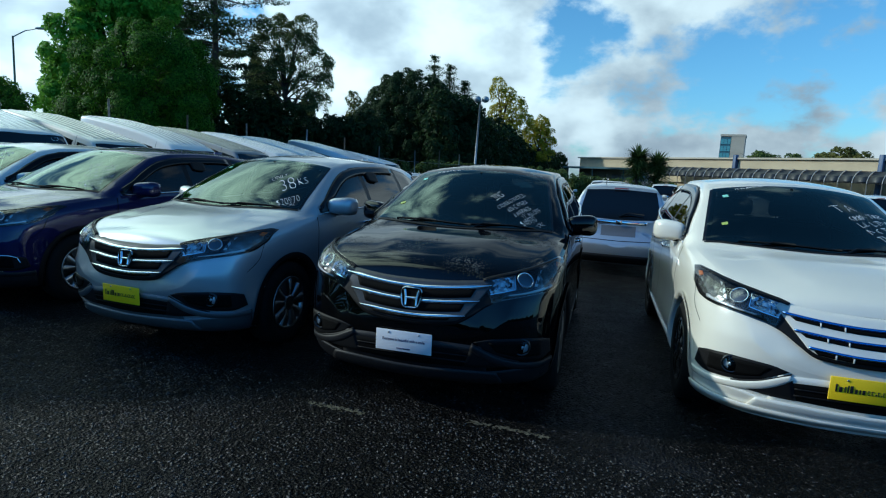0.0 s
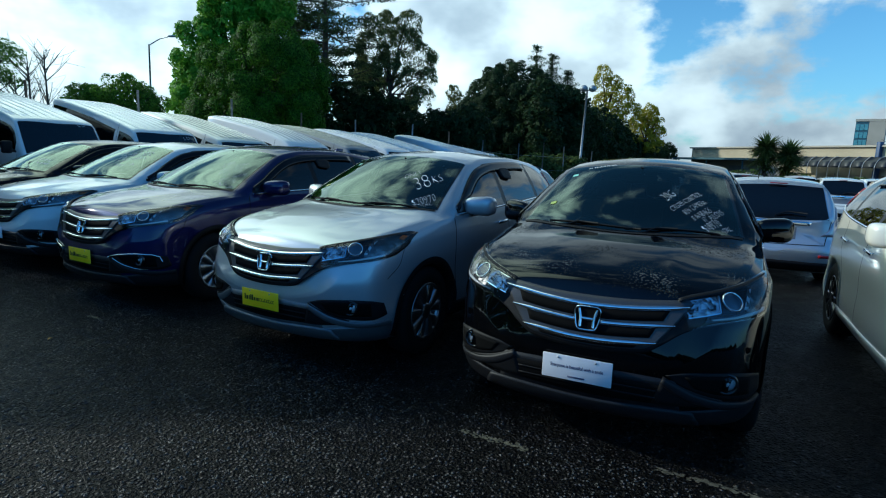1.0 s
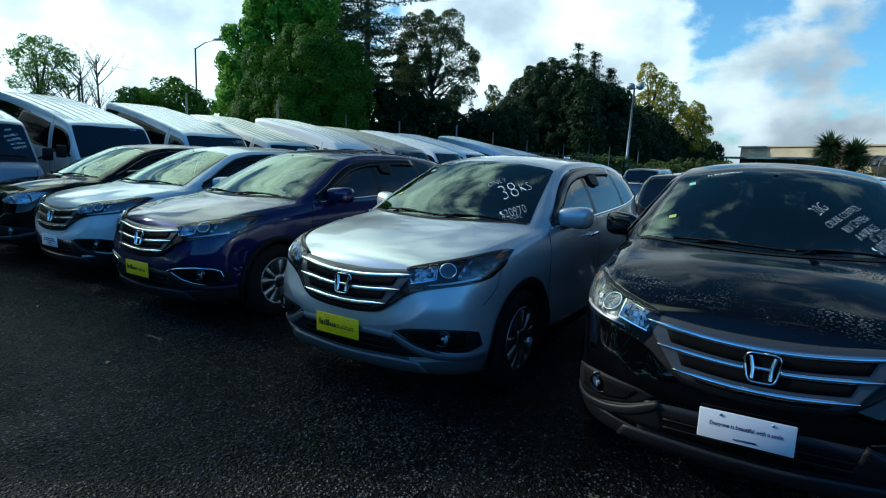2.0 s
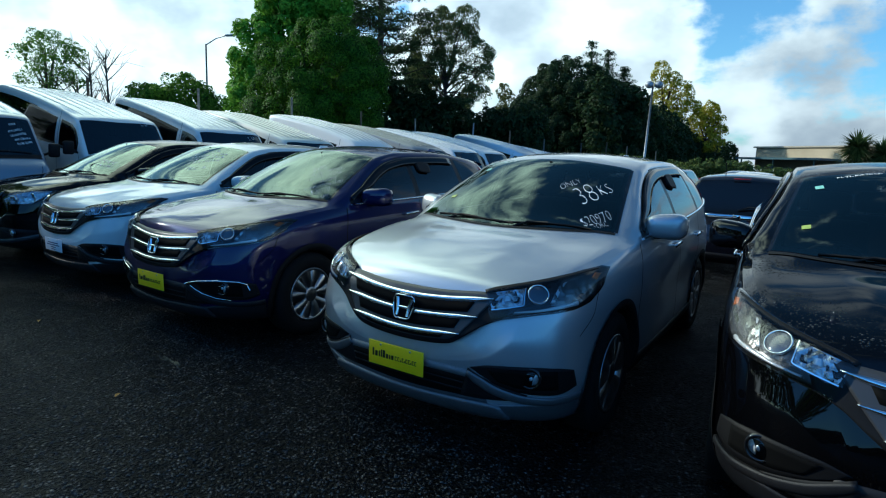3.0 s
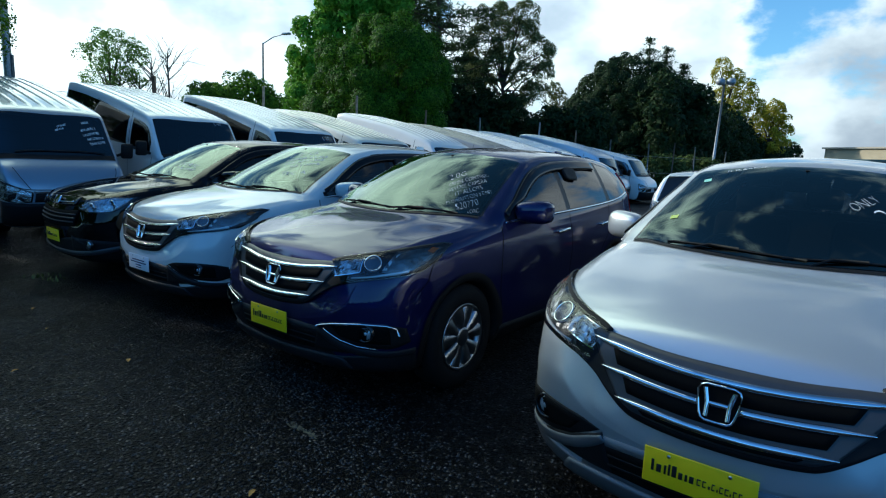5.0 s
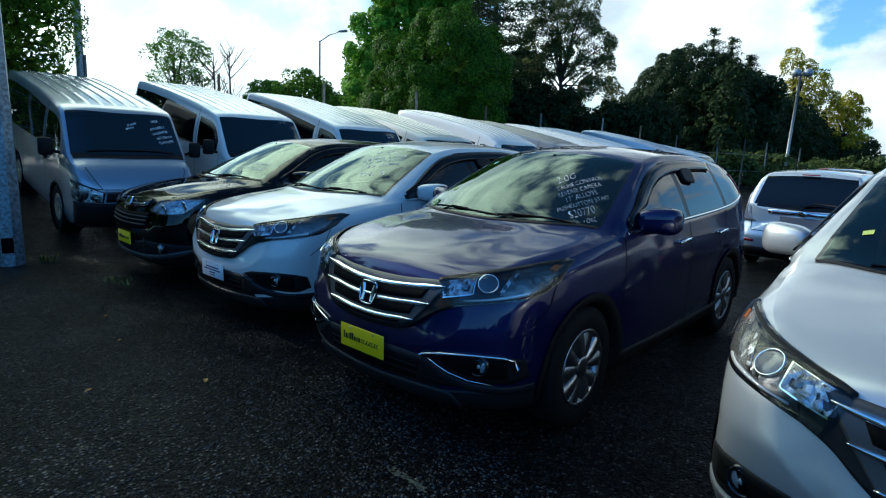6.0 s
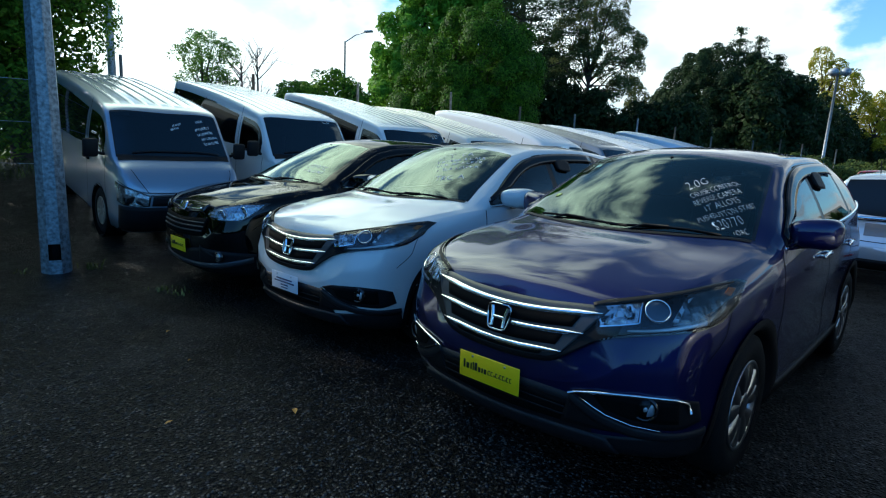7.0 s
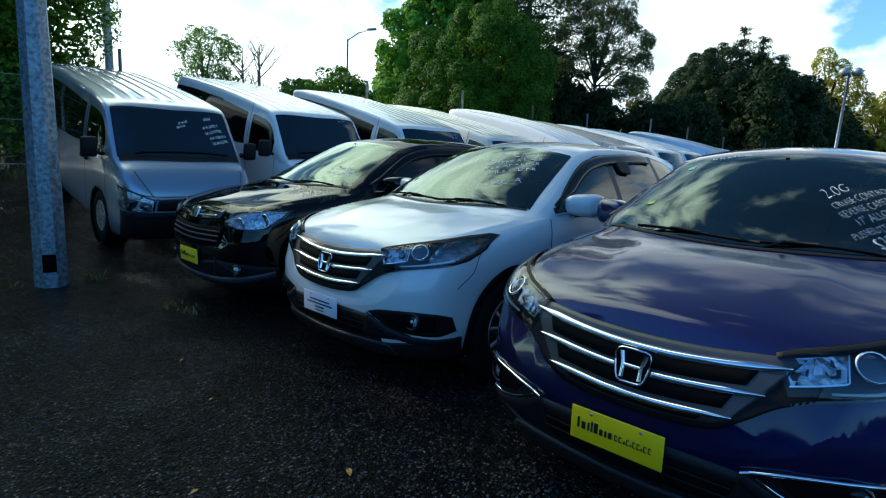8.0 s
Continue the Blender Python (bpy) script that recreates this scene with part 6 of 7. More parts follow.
# ---- cars of the rows behind ----
def build_wagon():
    """A low five-door car, nose at the origin, facing -y; its tail is what shows."""
    car = new("wagon")
    L = 4.4
    sh = Shell(
        L,
        [(0, 0.1), (0.006, 0.2), (0.03, 0.4), (0.08, 0.55), (0.17, 0.68), (0.3, 0.77), (0.5, 0.82), (0.9, 0.845), (5, 0.85)],
        [(0.18, 0.15), (0.3, 0.03), (0.45, 0.0), (0.6, 0.02), (0.7, 0.08), (0.78, 0.16), (0.86, 0.3), (1.1, 0.8)],
        [(0, 0.12), (0.008, 0.3), (0.03, 0.55), (0.08, 0.7), (0.16, 0.78), (0.35, 0.82), (0.7, 0.84), (5, 0.85)],
        [(0.18, 0.15), (0.3, 0.04), (0.5, 0.0), (0.6, 0.03), (0.7, 0.08), (0.9, 0.1), (1.1, 0.17), (1.52, 0.38)],
        [(0.18, 0.93), (0.3, 0.98), (0.5, 1.0), (0.75, 0.99), (0.9, 0.97), (1.1, 0.94)],
        [(0, 0.55), (0.2, 0.79), (0.5, 0.88), (0.95, 0.96), (1.1, 1.02), (1.8, 1.43), (2.2, 1.50), (3.2, 1.51), (3.9, 1.47), (4.03, 1.42), (4.22, 1.0), (4.3, 0.92), (4.4, 0.8)],
        [(0, 0.5), (0.3, 0.8), (0.8, 0.87), (1.2, 0.9), (2.5, 0.94), (3.6, 0.98), (4.0, 0.99), (4.4, 0.8)],
        [(0, 0.4), (0.4, 0.68), (1.1, 0.74), (1.8, 0.6), (2.3, 0.56), (3.6, 0.55), (3.95, 0.57), (4.2, 0.68), (4.4, 0.6)],
        [(0, 0.5), (0.3, 0.8), (0.8, 0.9), (1.1, 0.96), (1.9, 1.38), (2.3, 1.455), (3.2, 1.465), (3.9, 1.43), (4.05, 1.36), (4.22, 0.99), (4.4, 0.8)],
        floor=0.2)
    bm = sh.build(90)
    rt, rb = [(-0.55, 1.385), (0, 1.41), (0.55, 1.385)], [(-0.65, 0.95), (0, 0.925), (0.65, 0.95)]
    st, sb = [(-0.54, 1.8), (0, 1.76), (0.54, 1.8)], [(-0.70, 1.2), (0, 1.03), (0.70, 1.2)]
    top, low = [(1.45, 1.08), (1.9, 1.33), (2.4, 1.405), (3.2, 1.41), (3.8, 1.34)], [(1.4, 0.93), (2.4, 0.96), (3.2, 0.985), (3.86, 1.03)]
    part("body", bm, PAINT["silver"], car)
    part("rear_window", skin(sh, "back", ruled(rt, rb, 18, 10), 0.006), M_DARKGLASS_SOLID, car)
    part("windscreen", skin(sh, "top", ruled(st, sb, 18, 10), 0.006), M_DARKGLASS_SOLID, car)
    bm = bmesh.new()
    box(bm, -0.11, -0.012, -0.008, 0.11, 0.012, 0.008, 0.003, pose(0, 4.08, 1.43))
    part("brake_light", bm, M_TAIL, car)
    part("chrome_bar", skin(sh, "back", ruled([(-0.44, 0.91), (0, 0.915), (0.44, 0.91)], [(-0.42, 0.855), (0, 0.86), (0.42, 0.855)], 16, 4), 0.014, 0.014, False, (0, 1, 0)), M_CHROME, car)
    em = bmesh.new()
    box(em, -0.05, -0.01, -0.035, 0.05, 0.01, 0.035, 0.006, Matrix.Translation(sh.drop("back", 0, 0.89)[0] + Vector((0, 0.03, 0))))
    part("emblem", em, M_CHROME, car)
    part("plate_recess", skin(sh, "back", ruled([(-0.27, 0.83), (0.27, 0.83)], [(-0.27, 0.66), (0.27, 0.66)], 8, 5, False), 0.003), M_PLATEBED, car)
    bm = bmesh.new()
    for line in ([(-0.62, 0.6), (0, 0.585), (0.62, 0.6)], [(-0.62, 0.6), (-0.68, 0.93)], [(0.62, 0.6), (0.68, 0.93)]):
        ribbon(sh, "back", line, 0.01, 0.003, 20, False, False, bm)
    part("tailgate_gap", bm, M_GAP, car)
    part("bumper_strip", skin(sh, "back", ruled([(-0.72, 0.36), (0, 0.36), (0.72, 0.36)], [(-0.7, 0.22), (0, 0.22), (0.7, 0.22)], 20, 4), 0.008, 0.01, False, (0, 1, 0)), M_BLACK, car)
    bm = bmesh.new()
    h0 = sh.drop("back", 0.0, 0.99)[0]
    tube(bm, [h0 + Vector((0, 0.03, -0.01)), h0 + Vector((-0.15, 0.02, 0.05)), h0 + Vector((-0.38, 0.03, 0.035))], [0.016, 0.01, 0.008], 6)
    part("rear_wiper", bm, M_BLACK, car)
    bm = bmesh.new()
    tube(bm, [(0.25, 3.75, 1.46), (0.25, 3.9, 1.66)], 0.006, 6)
    part("aerial", bm, M_BLACK, car)
    for sgn in (False, True):
        k = -1 if sgn else 1
        part("side_window", skin(sh, "side", ruled(top, low, 24, 8), 0.005, mirror=sgn), M_DARKGLASS_SOLID, car)
        part("tail_lamp", skin(sh, "side", ruled([(4.0, 1.14), (4.1, 1.1), (4.14, 1.06)], [(4.1, 0.72), (4.22, 0.72), (4.28, 0.72)], 8, 10), 0.01, 0.012, sgn), M_TAILCLEAR, car)
        part("rear_reflector", skin(sh, "back", ruled([(k * 0.56, 0.47), (k * 0.72, 0.47)], [(k * 0.56, 0.43), (k * 0.72, 0.43)], 5, 3, False), 0.008, 0.006, False, (0, 1, 0)), M_TAIL, car)
        wheel(car, k * 0.845, 0.85, 0.31, 0.31, 0.19, 0.19, 10, k)
        wheel(car, k * 0.845, 3.45, 0.31, 0.31, 0.19, 0.19, 10, k)
        for cy in (0.85, 3.45):
            bm = bmesh.new()
            lathe(bm, [(0.838, 0.36), (0.852, 0.355), (0.852, 0.3)], 28, Matrix.Diagonal((k, 1, 1, 1)) @ pose(0, cy, 0.31))
            part("wheel_arch", bm, M_GAP, car)
        bm = bmesh.new()
        box(bm, k * 0.93 - 0.09, 1.42, 0.93, k * 0.93 + 0.09, 1.52, 1.05, 0.035)
        part("wing_mirror", bm, PAINT["silver"], car)
        for line in ([(1.3, 0.9), (1.28, 0.4)], [(2.35, 0.95), (2.36, 0.4)], [(3.25, 0.97), (3.1, 0.4)]):
            part("door_gap", ribbon(sh, "side", line, 0.009, 0.003, 14, sgn, False), M_GAP, car)
        part("headlamp", fascia(sh, [(0.5, 0.72), (0.7, 0.77), (0.95, 0.82)], [(0.5, 0.64), (0.7, 0.64), (0.95, 0.7)], 12, 5, 0.008, 0.012, k), M_REFLECT, car)
    return car, sh


WAGON, WAGON_SHELL = build_wagon()


def tail_at(x, y, yaw, length=4.4):
    """A pose that puts the middle of the tail at (x, y); yaw: the car's own."""
    a = radians(yaw)
    return pose(x + length * math.sin(a), y - length * math.cos(a), 0, 0, 0, yaw)


ROWS_BEHIND = [  # tail x, tail y, yaw, paint
    (2.72, 9.0, 165, "silver"), (0.45, 10.1, 164, "midnight"), (-1.9, 11.6, 162, "ice"), (5.6, 8.1, 165, "white"),
    (8.9, 21.0, 163, "white"), (6.2, 22.0, 163, "midnight"), (3.6, 23.0, 162, "white"), (0.9, 23.9, 162, "grey"), (11.6, 20.1, 163, "grey"), (14.4, 19.2, 164, "white"), (17.2, 18.4, 164, "silver"),
    (13.1, 27.0, 163, "white"), (10.3, 28.0, 163, "white"), (7.5, 29.0, 163, "white"), (4.7, 30.0, 163, "silver"), (1.9, 31.0, 163, "red"), (16.0, 26.1, 163, "black"), (18.9, 25.2, 163, "white"), (21.8, 24.3, 163, "midnight"),
]
tones = {"silver": "silver", "ice": "pale silver-blue", "midnight": "dark navy", "white": "white", "grey": "grey", "black": "black", "red": "red"}
for n, (x, y, yaw, paint) in enumerate(ROWS_BEHIND):
    c = WAGON if n == 0 else copy_thing(WAGON, tail_at(x, y, yaw))
    if n == 0:
        c.matrix_basis = tail_at(x, y, yaw)
    repaint(c, PAINT["silver"], PAINT[paint])
    tagged(c, f"{tones[paint]} hatchback in a row, tail to the lane", "car", "cars in the rows behind")
# ---- trees, poles, fence and buildings ----
def leaf_mesh(name, pos, nrm, size, rng, material, parent, squash=0.5, scatter=0.45):
    """Many small leaf quads, each turned its own way; size may differ leaf by leaf."""
    n = len(pos)
    nrm = nrm / np.maximum(np.linalg.norm(nrm, axis=1), 1e-6)[:, None] + scatter * rng.normal(size=(n, 3))
    nrm /= np.linalg.norm(nrm, axis=1)[:, None]
    u = np.cross(nrm, rng.normal(size=(n, 3)))
    u /= np.linalg.norm(u, axis=1)[:, None]
    v = np.cross(nrm, u)
    s = (size * rng.uniform(0.6, 1.3, n))[:, None]
    q = np.stack([pos - u * s, pos - v * s * squash, pos + u * s, pos + v * s * squash], 1).reshape(-1, 3)
    me = bpy.data.meshes.new(name)
    me.from_pydata(q.tolist(), [], np.arange(4 * n).reshape(n, 4).tolist())
    me.materials.append(material)
    ob = new(name, me)
    ob.parent = parent
    return ob


def crown_points(rng, lobes, n, clump=0.0, core=0.16, deep=0.70):
    """Leaves in rounded tufts over the skin of ellipsoid lobes (centre, radii), with hollows between the tufts,
    and a share of larger leaves inside that close the crown. Gives places, facings and a factor of size."""
    tufts = []
    cs, rs = np.array([c for c, r in lobes], float), np.array([r for c, r in lobes], float)
    for i in range(len(lobes)):
        c, r = cs[i], rs[i]
        rc = clump or 0.2 * float(r.mean()) + 0.12
        area = 4.2 * (r[0] * r[1] + r[0] * r[2] + r[1] * r[2])
        k = max(6, int(0.42 * area / (rc * rc)))
        d = rng.normal(size=(k, 3))
        d /= np.linalg.norm(d, axis=1)[:, None]
        p = c + d * r * rng.uniform(deep, 1.02, k)[:, None]
        keep = d[:, 2] > -0.75
        for j in range(len(lobes)):  # none deep inside a neighbour
            if j != i:
                keep &= (((p - cs[j]) / (rs[j] * 0.84)) ** 2).sum(1) > 1
        g = d / r
        g /= np.linalg.norm(g, axis=1)[:, None]
        tufts += [(p[q], g[q], rc * rng.uniform(0.65, 1.25)) for q in range(k) if keep[q]]
    w = np.array([t[2] ** 2 for t in tufts])
    cnt = np.maximum(3, (n * (1 - core) * w / w.sum()).astype(int))
    idx = np.repeat(np.arange(len(tufts)), cnt)
    tp, tn, tr = np.array([t[0] for t in tufts]), np.array([t[1] for t in tufts]), np.array([t[2] for t in tufts])
    m = len(idx)
    o = rng.normal(size=(m, 3)) + 0.75 * tn[idx] + np.array([0, 0, 0.35])
    o /= np.linalg.norm(o, axis=1)[:, None]
    pos = tp[idx] + o * (tr[idx] * rng.uniform(0.72, 1.06, m))[:, None]
    k = int(n * core)
    j = rng.choice(len(lobes), k, p=(rs[:, 0] * rs[:, 2]) / (rs[:, 0] * rs[:, 2]).sum())
    d = rng.normal(size=(k, 3))
    d /= np.linalg.norm(d, axis=1)[:, None]
    inner = cs[j] + d * rs[j] * rng.uniform(0.55, 0.86, k)[:, None]
    return np.concatenate([pos, inner]), np.concatenate([o, d]), np.concatenate([np.ones(m), np.full(k, 1.9)])


def trunk_mesh(rng, base, top, r, lobes):
    bm = bmesh.new()
    b, t = Vector(base), Vector(top)
    pts = [b.lerp(t, u) + Vector((rng.normal() * 0.12 * u, rng.normal() * 0.12 * u, 0)) for u in (0, 0.25, 0.5, 0.75, 1)]
    pts[0].z -= 0.1
    tube(bm, pts, [r, r * 0.8, r * 0.65, r * 0.5, r * 0.3], 8)
    for c, rr in lobes:
        s = pts[2].lerp(pts[3], rng.uniform(0, 1))
        e = Vector(c)
        mid = s.lerp(e, 0.5) + Vector((0, 0, 0.1 * (e - s).length))
        tube(bm, [s, mid, e], [r * 0.45, r * 0.3, r * 0.12], 6)
        for k in range(3):
            d = Vector(rng.normal(size=3)) * 0.4
            f = e + Vector((d.x * rr[0], d.y * rr[1], abs(d.z) * rr[2] + 0.2))
            tube(bm, [mid.lerp(e, 0.5), f], [r * 0.15, r * 0.05], 5)
    return bm


def broadleaf(name, label, x, y, lobes, leaves, size, material, trunk_r, seed, clump=0.0, core=0.16, buds=4, squash=0.5, deep=0.70, scatter=0.45):
    """lobes: (x, z, rx, ry, rz) with x and z in the world, and a shift in y from the trunk's foot as an optional sixth."""
    rng = np.random.default_rng(seed)
    tree = new(name)
    gz = ground_z(x, y)
    tree.location = (x, y, gz)
    full = []
    for lx, z, rx, ry, rz, *dy in lobes:
        c = (lx - x, dy[0] if dy else 0.0, z - gz)
        full.append((c, (rx, ry, rz)))
        for k in range(buds):  # smaller heads round each large one
            d = rng.normal(size=3)
            d[2] = abs(d[2]) * 0.8 - 0.15
            d /= np.linalg.norm(d)
            full.append(((c[0] + d[0] * rx * 0.66, c[1] + d[1] * ry * 0.66, c[2] + d[2] * rz * 0.62), (rx * 0.42, ry * 0.42, rz * 0.4)))
    top = max(c[2] for c, r in full)
    part("trunk", trunk_mesh(rng, (0, 0, 0), (full[0][0][0] * 0.6, 0, top * 0.85), trunk_r, [f for i, f in enumerate(full) if i % (buds + 1) < 2]), M_BARK, tree)
    p, n, f = crown_points(rng, full, leaves, clump, core, deep)
    leaf_mesh("crown", p, n, size * f, rng, material, tree, squash, scatter)
    return tagged(tree, label, "tree")


def conifer(name, label, x, y, top, spread, low, material, seed, tiers=14, rise=0.0, pads=900, size=0.1, thin=0.16, power=0.8, per=5, long=1.25):
    """Branches in tiers, each with flat sprays of needles on its outer half; top and low: heights in the world."""
    rng = np.random.default_rng(seed)
    tree = new(name)
    gz = ground_z(x, y)
    tree.location = (x, y, gz)
    h, z0 = top - gz, low - gz
    bm = bmesh.new()
    r0 = 0.016 * h + 0.06
    tube(bm, [(0, 0, -0.1), (0.06, 0, h * 0.5), (0, 0, h)], [r0, r0 * 0.6, 0.03], 8)
    pos, nrm, fac = [], [], []
    for i in range(tiers):
        u = (i + rng.uniform(0, 0.5)) / tiers
        z = z0 + (h - z0) * u
        reach = spread * (1 - u) ** power + 0.2
        for k in range(per):
            a = 2 * math.pi * (k + rng.uniform(-0.35, 0.35)) / per + i * 1.3
            r = reach * rng.uniform(0.5, 1.15)
            z = z0 + (h - z0) * min(0.99, u + rng.uniform(-0.4, 0.4) / tiers)
            d = np.array([math.cos(a), math.sin(a), 0.0])
            sag = -0.06 * r
            tip = d * r + np.array([0, 0, z + rise * r])
            mid = d * r * 0.5 + np.array([0, 0, z + sag + rise * r * 0.3])
            tube(bm, [Vector((0, 0, z)), Vector(mid), Vector(tip)], [0.022 + 0.012 * r, 0.014 + 0.006 * r, 0.006], 5)
            for t in (0.42, 0.66, 0.86, 1.0):
                c = mid * (1 - t) * 1.0 + tip * t if t > 0.5 else mid
                w = r * (0.30 - 0.13 * t) * rng.uniform(0.8, 1.25) + 0.12
                m = int(pads * (w / spread) ** 1.2) + 8
                q = rng.normal(size=(m, 3))
                q /= np.linalg.norm(q, axis=1)[:, None]
                q *= rng.uniform(0.2, 1.0, m)[:, None] ** 0.5
                side = np.array([-d[1], d[0], 0])
                pos.append(c + (q[:, :1] * d * long + q[:, 1:2] * side) * w + np.stack([np.zeros(m), np.zeros(m), q[:, 2] * w * thin * 2 + 0.05 * w], 1))
                nrm.append(np.tile([0, 0, 1.0], (m, 1)) + q * 0.5)
                fac.append(np.ones(m))
    part("trunk", bm, M_BARK, tree)
    leaf_mesh("crown", np.concatenate(pos), np.concatenate(nrm), size * np.concatenate(fac), rng, material, tree, 0.35)
    return tagged(tree, label, "tree")


broadleaf("tree", "dense dark green round-headed tree behind the vans", -13.09, 23.8, [(-12.95, 4.23, 2.5, 2.51, 2.61), (-14.0, 3.4, 1.6, 1.6, 1.88, -0.84), (-11.62, 3.47, 1.6, 1.6, 2.02, -0.56), (-12.9, 2.77, 1.95, 1.53, 1.53, -1.39), (-12.11, 5.07, 1.6, 1.6, 1.39, -0.56), (-13.9, 5.0, 1.3, 1.32, 1.18, -0.56)], 105000, 0.052, M_LEAF_DOME, 0.31, 11, 0.50, 0.06, 5, 0.45, 0.72, 0.25)
broadleaf("tree", "tall bright green leafy tree behind the round-headed tree", -16.47, 26.3, [(-16.2, 6.48, 2.04, 2.04, 2.04), (-16.61, 3.89, 2.17, 2.17, 2.04), (-15.25, 8.51, 1.97, 1.9, 1.77), (-18.24, 2.81, 1.02, 1.22, 1.22), (-17.08, 5.66, 1.22, 1.36, 1.36, -0.68)], 40000, 0.105, M_LEAF_BRIGHT, 0.27, 12, 0.44, 0.05, 4, 0.55, 0.6)
conifer("tree", "tall dark cypress with layered flat branches", -14.16, 33.0, 14.6, 4.5, 4.2, M_NEEDLE, 13, 12, 0.10, 1500, 0.085, 0.07, 0.35, 5, 1.5)
conifer("tree", "tall dark cypress with layered flat branches", -17.04, 34.5, 13.9, 3.9, 5.05, M_NEEDLE, 14, 12, 0.10, 1500, 0.085, 0.07, 0.4, 5, 1.5)
broadleaf("tree", "tall open-crowned gum tree with gaps of sky", -10.79, 36.3, [(-11.57, 9.49, 1.17, 1.09, 1.06), (-10.48, 8.47, 1.06, 1.02, 1.02), (-9.31, 7.61, 0.94, 0.94, 0.98), (-12.36, 8.31, 0.9, 0.94, 0.94), (-8.99, 6.52, 0.7, 0.7, 0.63), (-11.49, 7.06, 0.78, 0.78, 0.63), (-10.01, 9.72, 0.7, 0.7, 0.63), (-9.7, 6.3, 0.9, 0.9, 0.8), (-9.2, 5.2, 0.8, 0.8, 0.6), (-12.2, 6.6, 0.9, 0.9, 0.7)], 30000, 0.085, M_LEAF_GUM, 0.13, 15, 0.36, 0.0, 4, 0.28)
broadleaf("tree", "dark dense dome-shaped tree", -4.4, 51.5, [(-4.5, 4.9, 4.4, 4.2, 4.9), (-2.4, 4.6, 3.4, 3.2, 3.9, -1.0), (-6.6, 4.0, 2.4, 2.4, 3.2, -1.2), (-4.6, 3.0, 3.6, 2.6, 2.4, -2.2)], 95000, 0.095, M_LEAF_DEEP, 0.5, 16, 0.55, 0.16, 0, 0.5, 0.88, 0.3)
for k, (x, y, h, s) in enumerate([(-7.4, 64.0, 11.4, 1.3), (-5.6, 63.4, 12.1, 1.5), (-3.1, 63.5, 14.0, 1.9), (-1.4, 64.6, 13.2, 1.8), (0.3, 65.0, 11.6, 1.8)]):
    conifer("tree", "dark pine spire standing above the dome-shaped tree", x, y, h, s, 5.0, M_NEEDLE, 20 + k, 19, 0.42, 150, 0.10, 0.5, 0.9, 5, 2.4)
broadleaf("tree", "tall yellow-green poplar with sparse feathery top", 5.4, 71.0, [(4.4, 11.6, 0.8, 0.9, 1.7), (5.6, 10.4, 0.9, 0.9, 1.6), (6.8, 9.4, 1.2, 1.2, 1.7), (5.0, 8.4, 1.4, 1.4, 1.6), (7.6, 7.6, 1.3, 1.3, 1.6), (6.0, 6.0, 2.0, 1.9, 1.8)], 13000, 0.12, M_LEAF_YELLOW, 0.22, 24, 0.40, 0.03, 4, 0.4)
broadleaf("tree", "slender grey-green poplar in the gap behind the hedge", -12.5, 68.7, [(-12.8, 9.2, 0.7, 0.7, 1.0), (-12.2, 8.0, 0.9, 0.9, 1.2), (-12.9, 7.0, 0.8, 0.8, 1.2), (-12.2, 5.6, 1.2, 1.1, 1.4)], 5200, 0.12, M_LEAF_OLIVEY, 0.14, 29, 0.34, 0.03, 4, 0.4)
broadleaf("tree", "yellow-green poplar beside the taller one", 10.2, 73.5, [(10.2, 7.6, 1.0, 1.1, 1.3), (9.2, 6.6, 1.0, 1.1, 1.4), (11.2, 6.0, 1.1, 1.2, 1.4), (10.0, 4.6, 2.0, 1.9, 1.6)], 11000, 0.12, M_LEAF_YELLOW, 0.2, 25, 0.40, 0.05, 4, 0.4)
broadleaf("tree", "low dark leafy shrub tree behind the vans", -17.48, 20.2, [(-16.99, 3.35, 0.98, 0.98, 0.82), (-18.62, 3.14, 0.98, 0.9, 0.69), (-16.09, 2.9, 0.73, 0.73, 0.65), (-17.72, 2.73, 1.31, 0.98, 0.73)], 17000, 0.051, M_LEAF_DARK, 0.13, 26, 0.24)
broadleaf("tree", "small airy green tree against the bright sky", -22.67, 19.6, [(-22.91, 5.26, 0.73, 0.73, 0.53), (-21.85, 4.93, 0.69, 0.73, 0.49), (-23.73, 4.93, 0.61, 0.65, 0.41), (-22.51, 4.36, 0.82, 0.82, 0.49), (-23.4, 3.96, 0.57, 0.65, 0.33), (-22.02, 3.87, 0.49, 0.57, 0.33), (-22.83, 3.22, 0.73, 0.73, 0.41)], 9500, 0.05, M_LEAF_MID, 0.07, 27, 0.2, 0.0, 3, 0.4, 0.5)
broadleaf("tree", "dark overhanging tree beside the yard's boundary fence", -20.2, 11.3, [(-19.4, 5.0, 2.0, 2.0, 1.6), (-21.4, 5.4, 2.4, 2.2, 1.8, -1.0), (-18.6, 4.2, 1.15, 1.3, 0.95), (-20.6, 7.0, 2.4, 2.4, 1.8), (-18.8, 6.4, 1.3, 1.4, 1.2), (-22.6, 3.6, 2.2, 2.2, 1.6, -1.4), (-20.2, 2.4, 1.5, 1.6, 1.2)], 60000, 0.055, M_LEAF_DARK, 0.3, 28, 0.36, 0.12)
broadleaf("tree", "dark green tree beyond the flat-roofed building", 43.4, 80, [(43.4, 4.0, 4.4, 4, 2.0)], 7000, 0.2, M_LEAF_OLIVE, 0.3, 29, 0.8)
broadleaf("tree", "olive green tree beyond the flat-roofed building", 50.0, 76, [(50.0, 4.4, 3.8, 3.6, 2.2)], 6000, 0.2, M_LEAF_OLIVEY, 0.3, 30, 0.8)

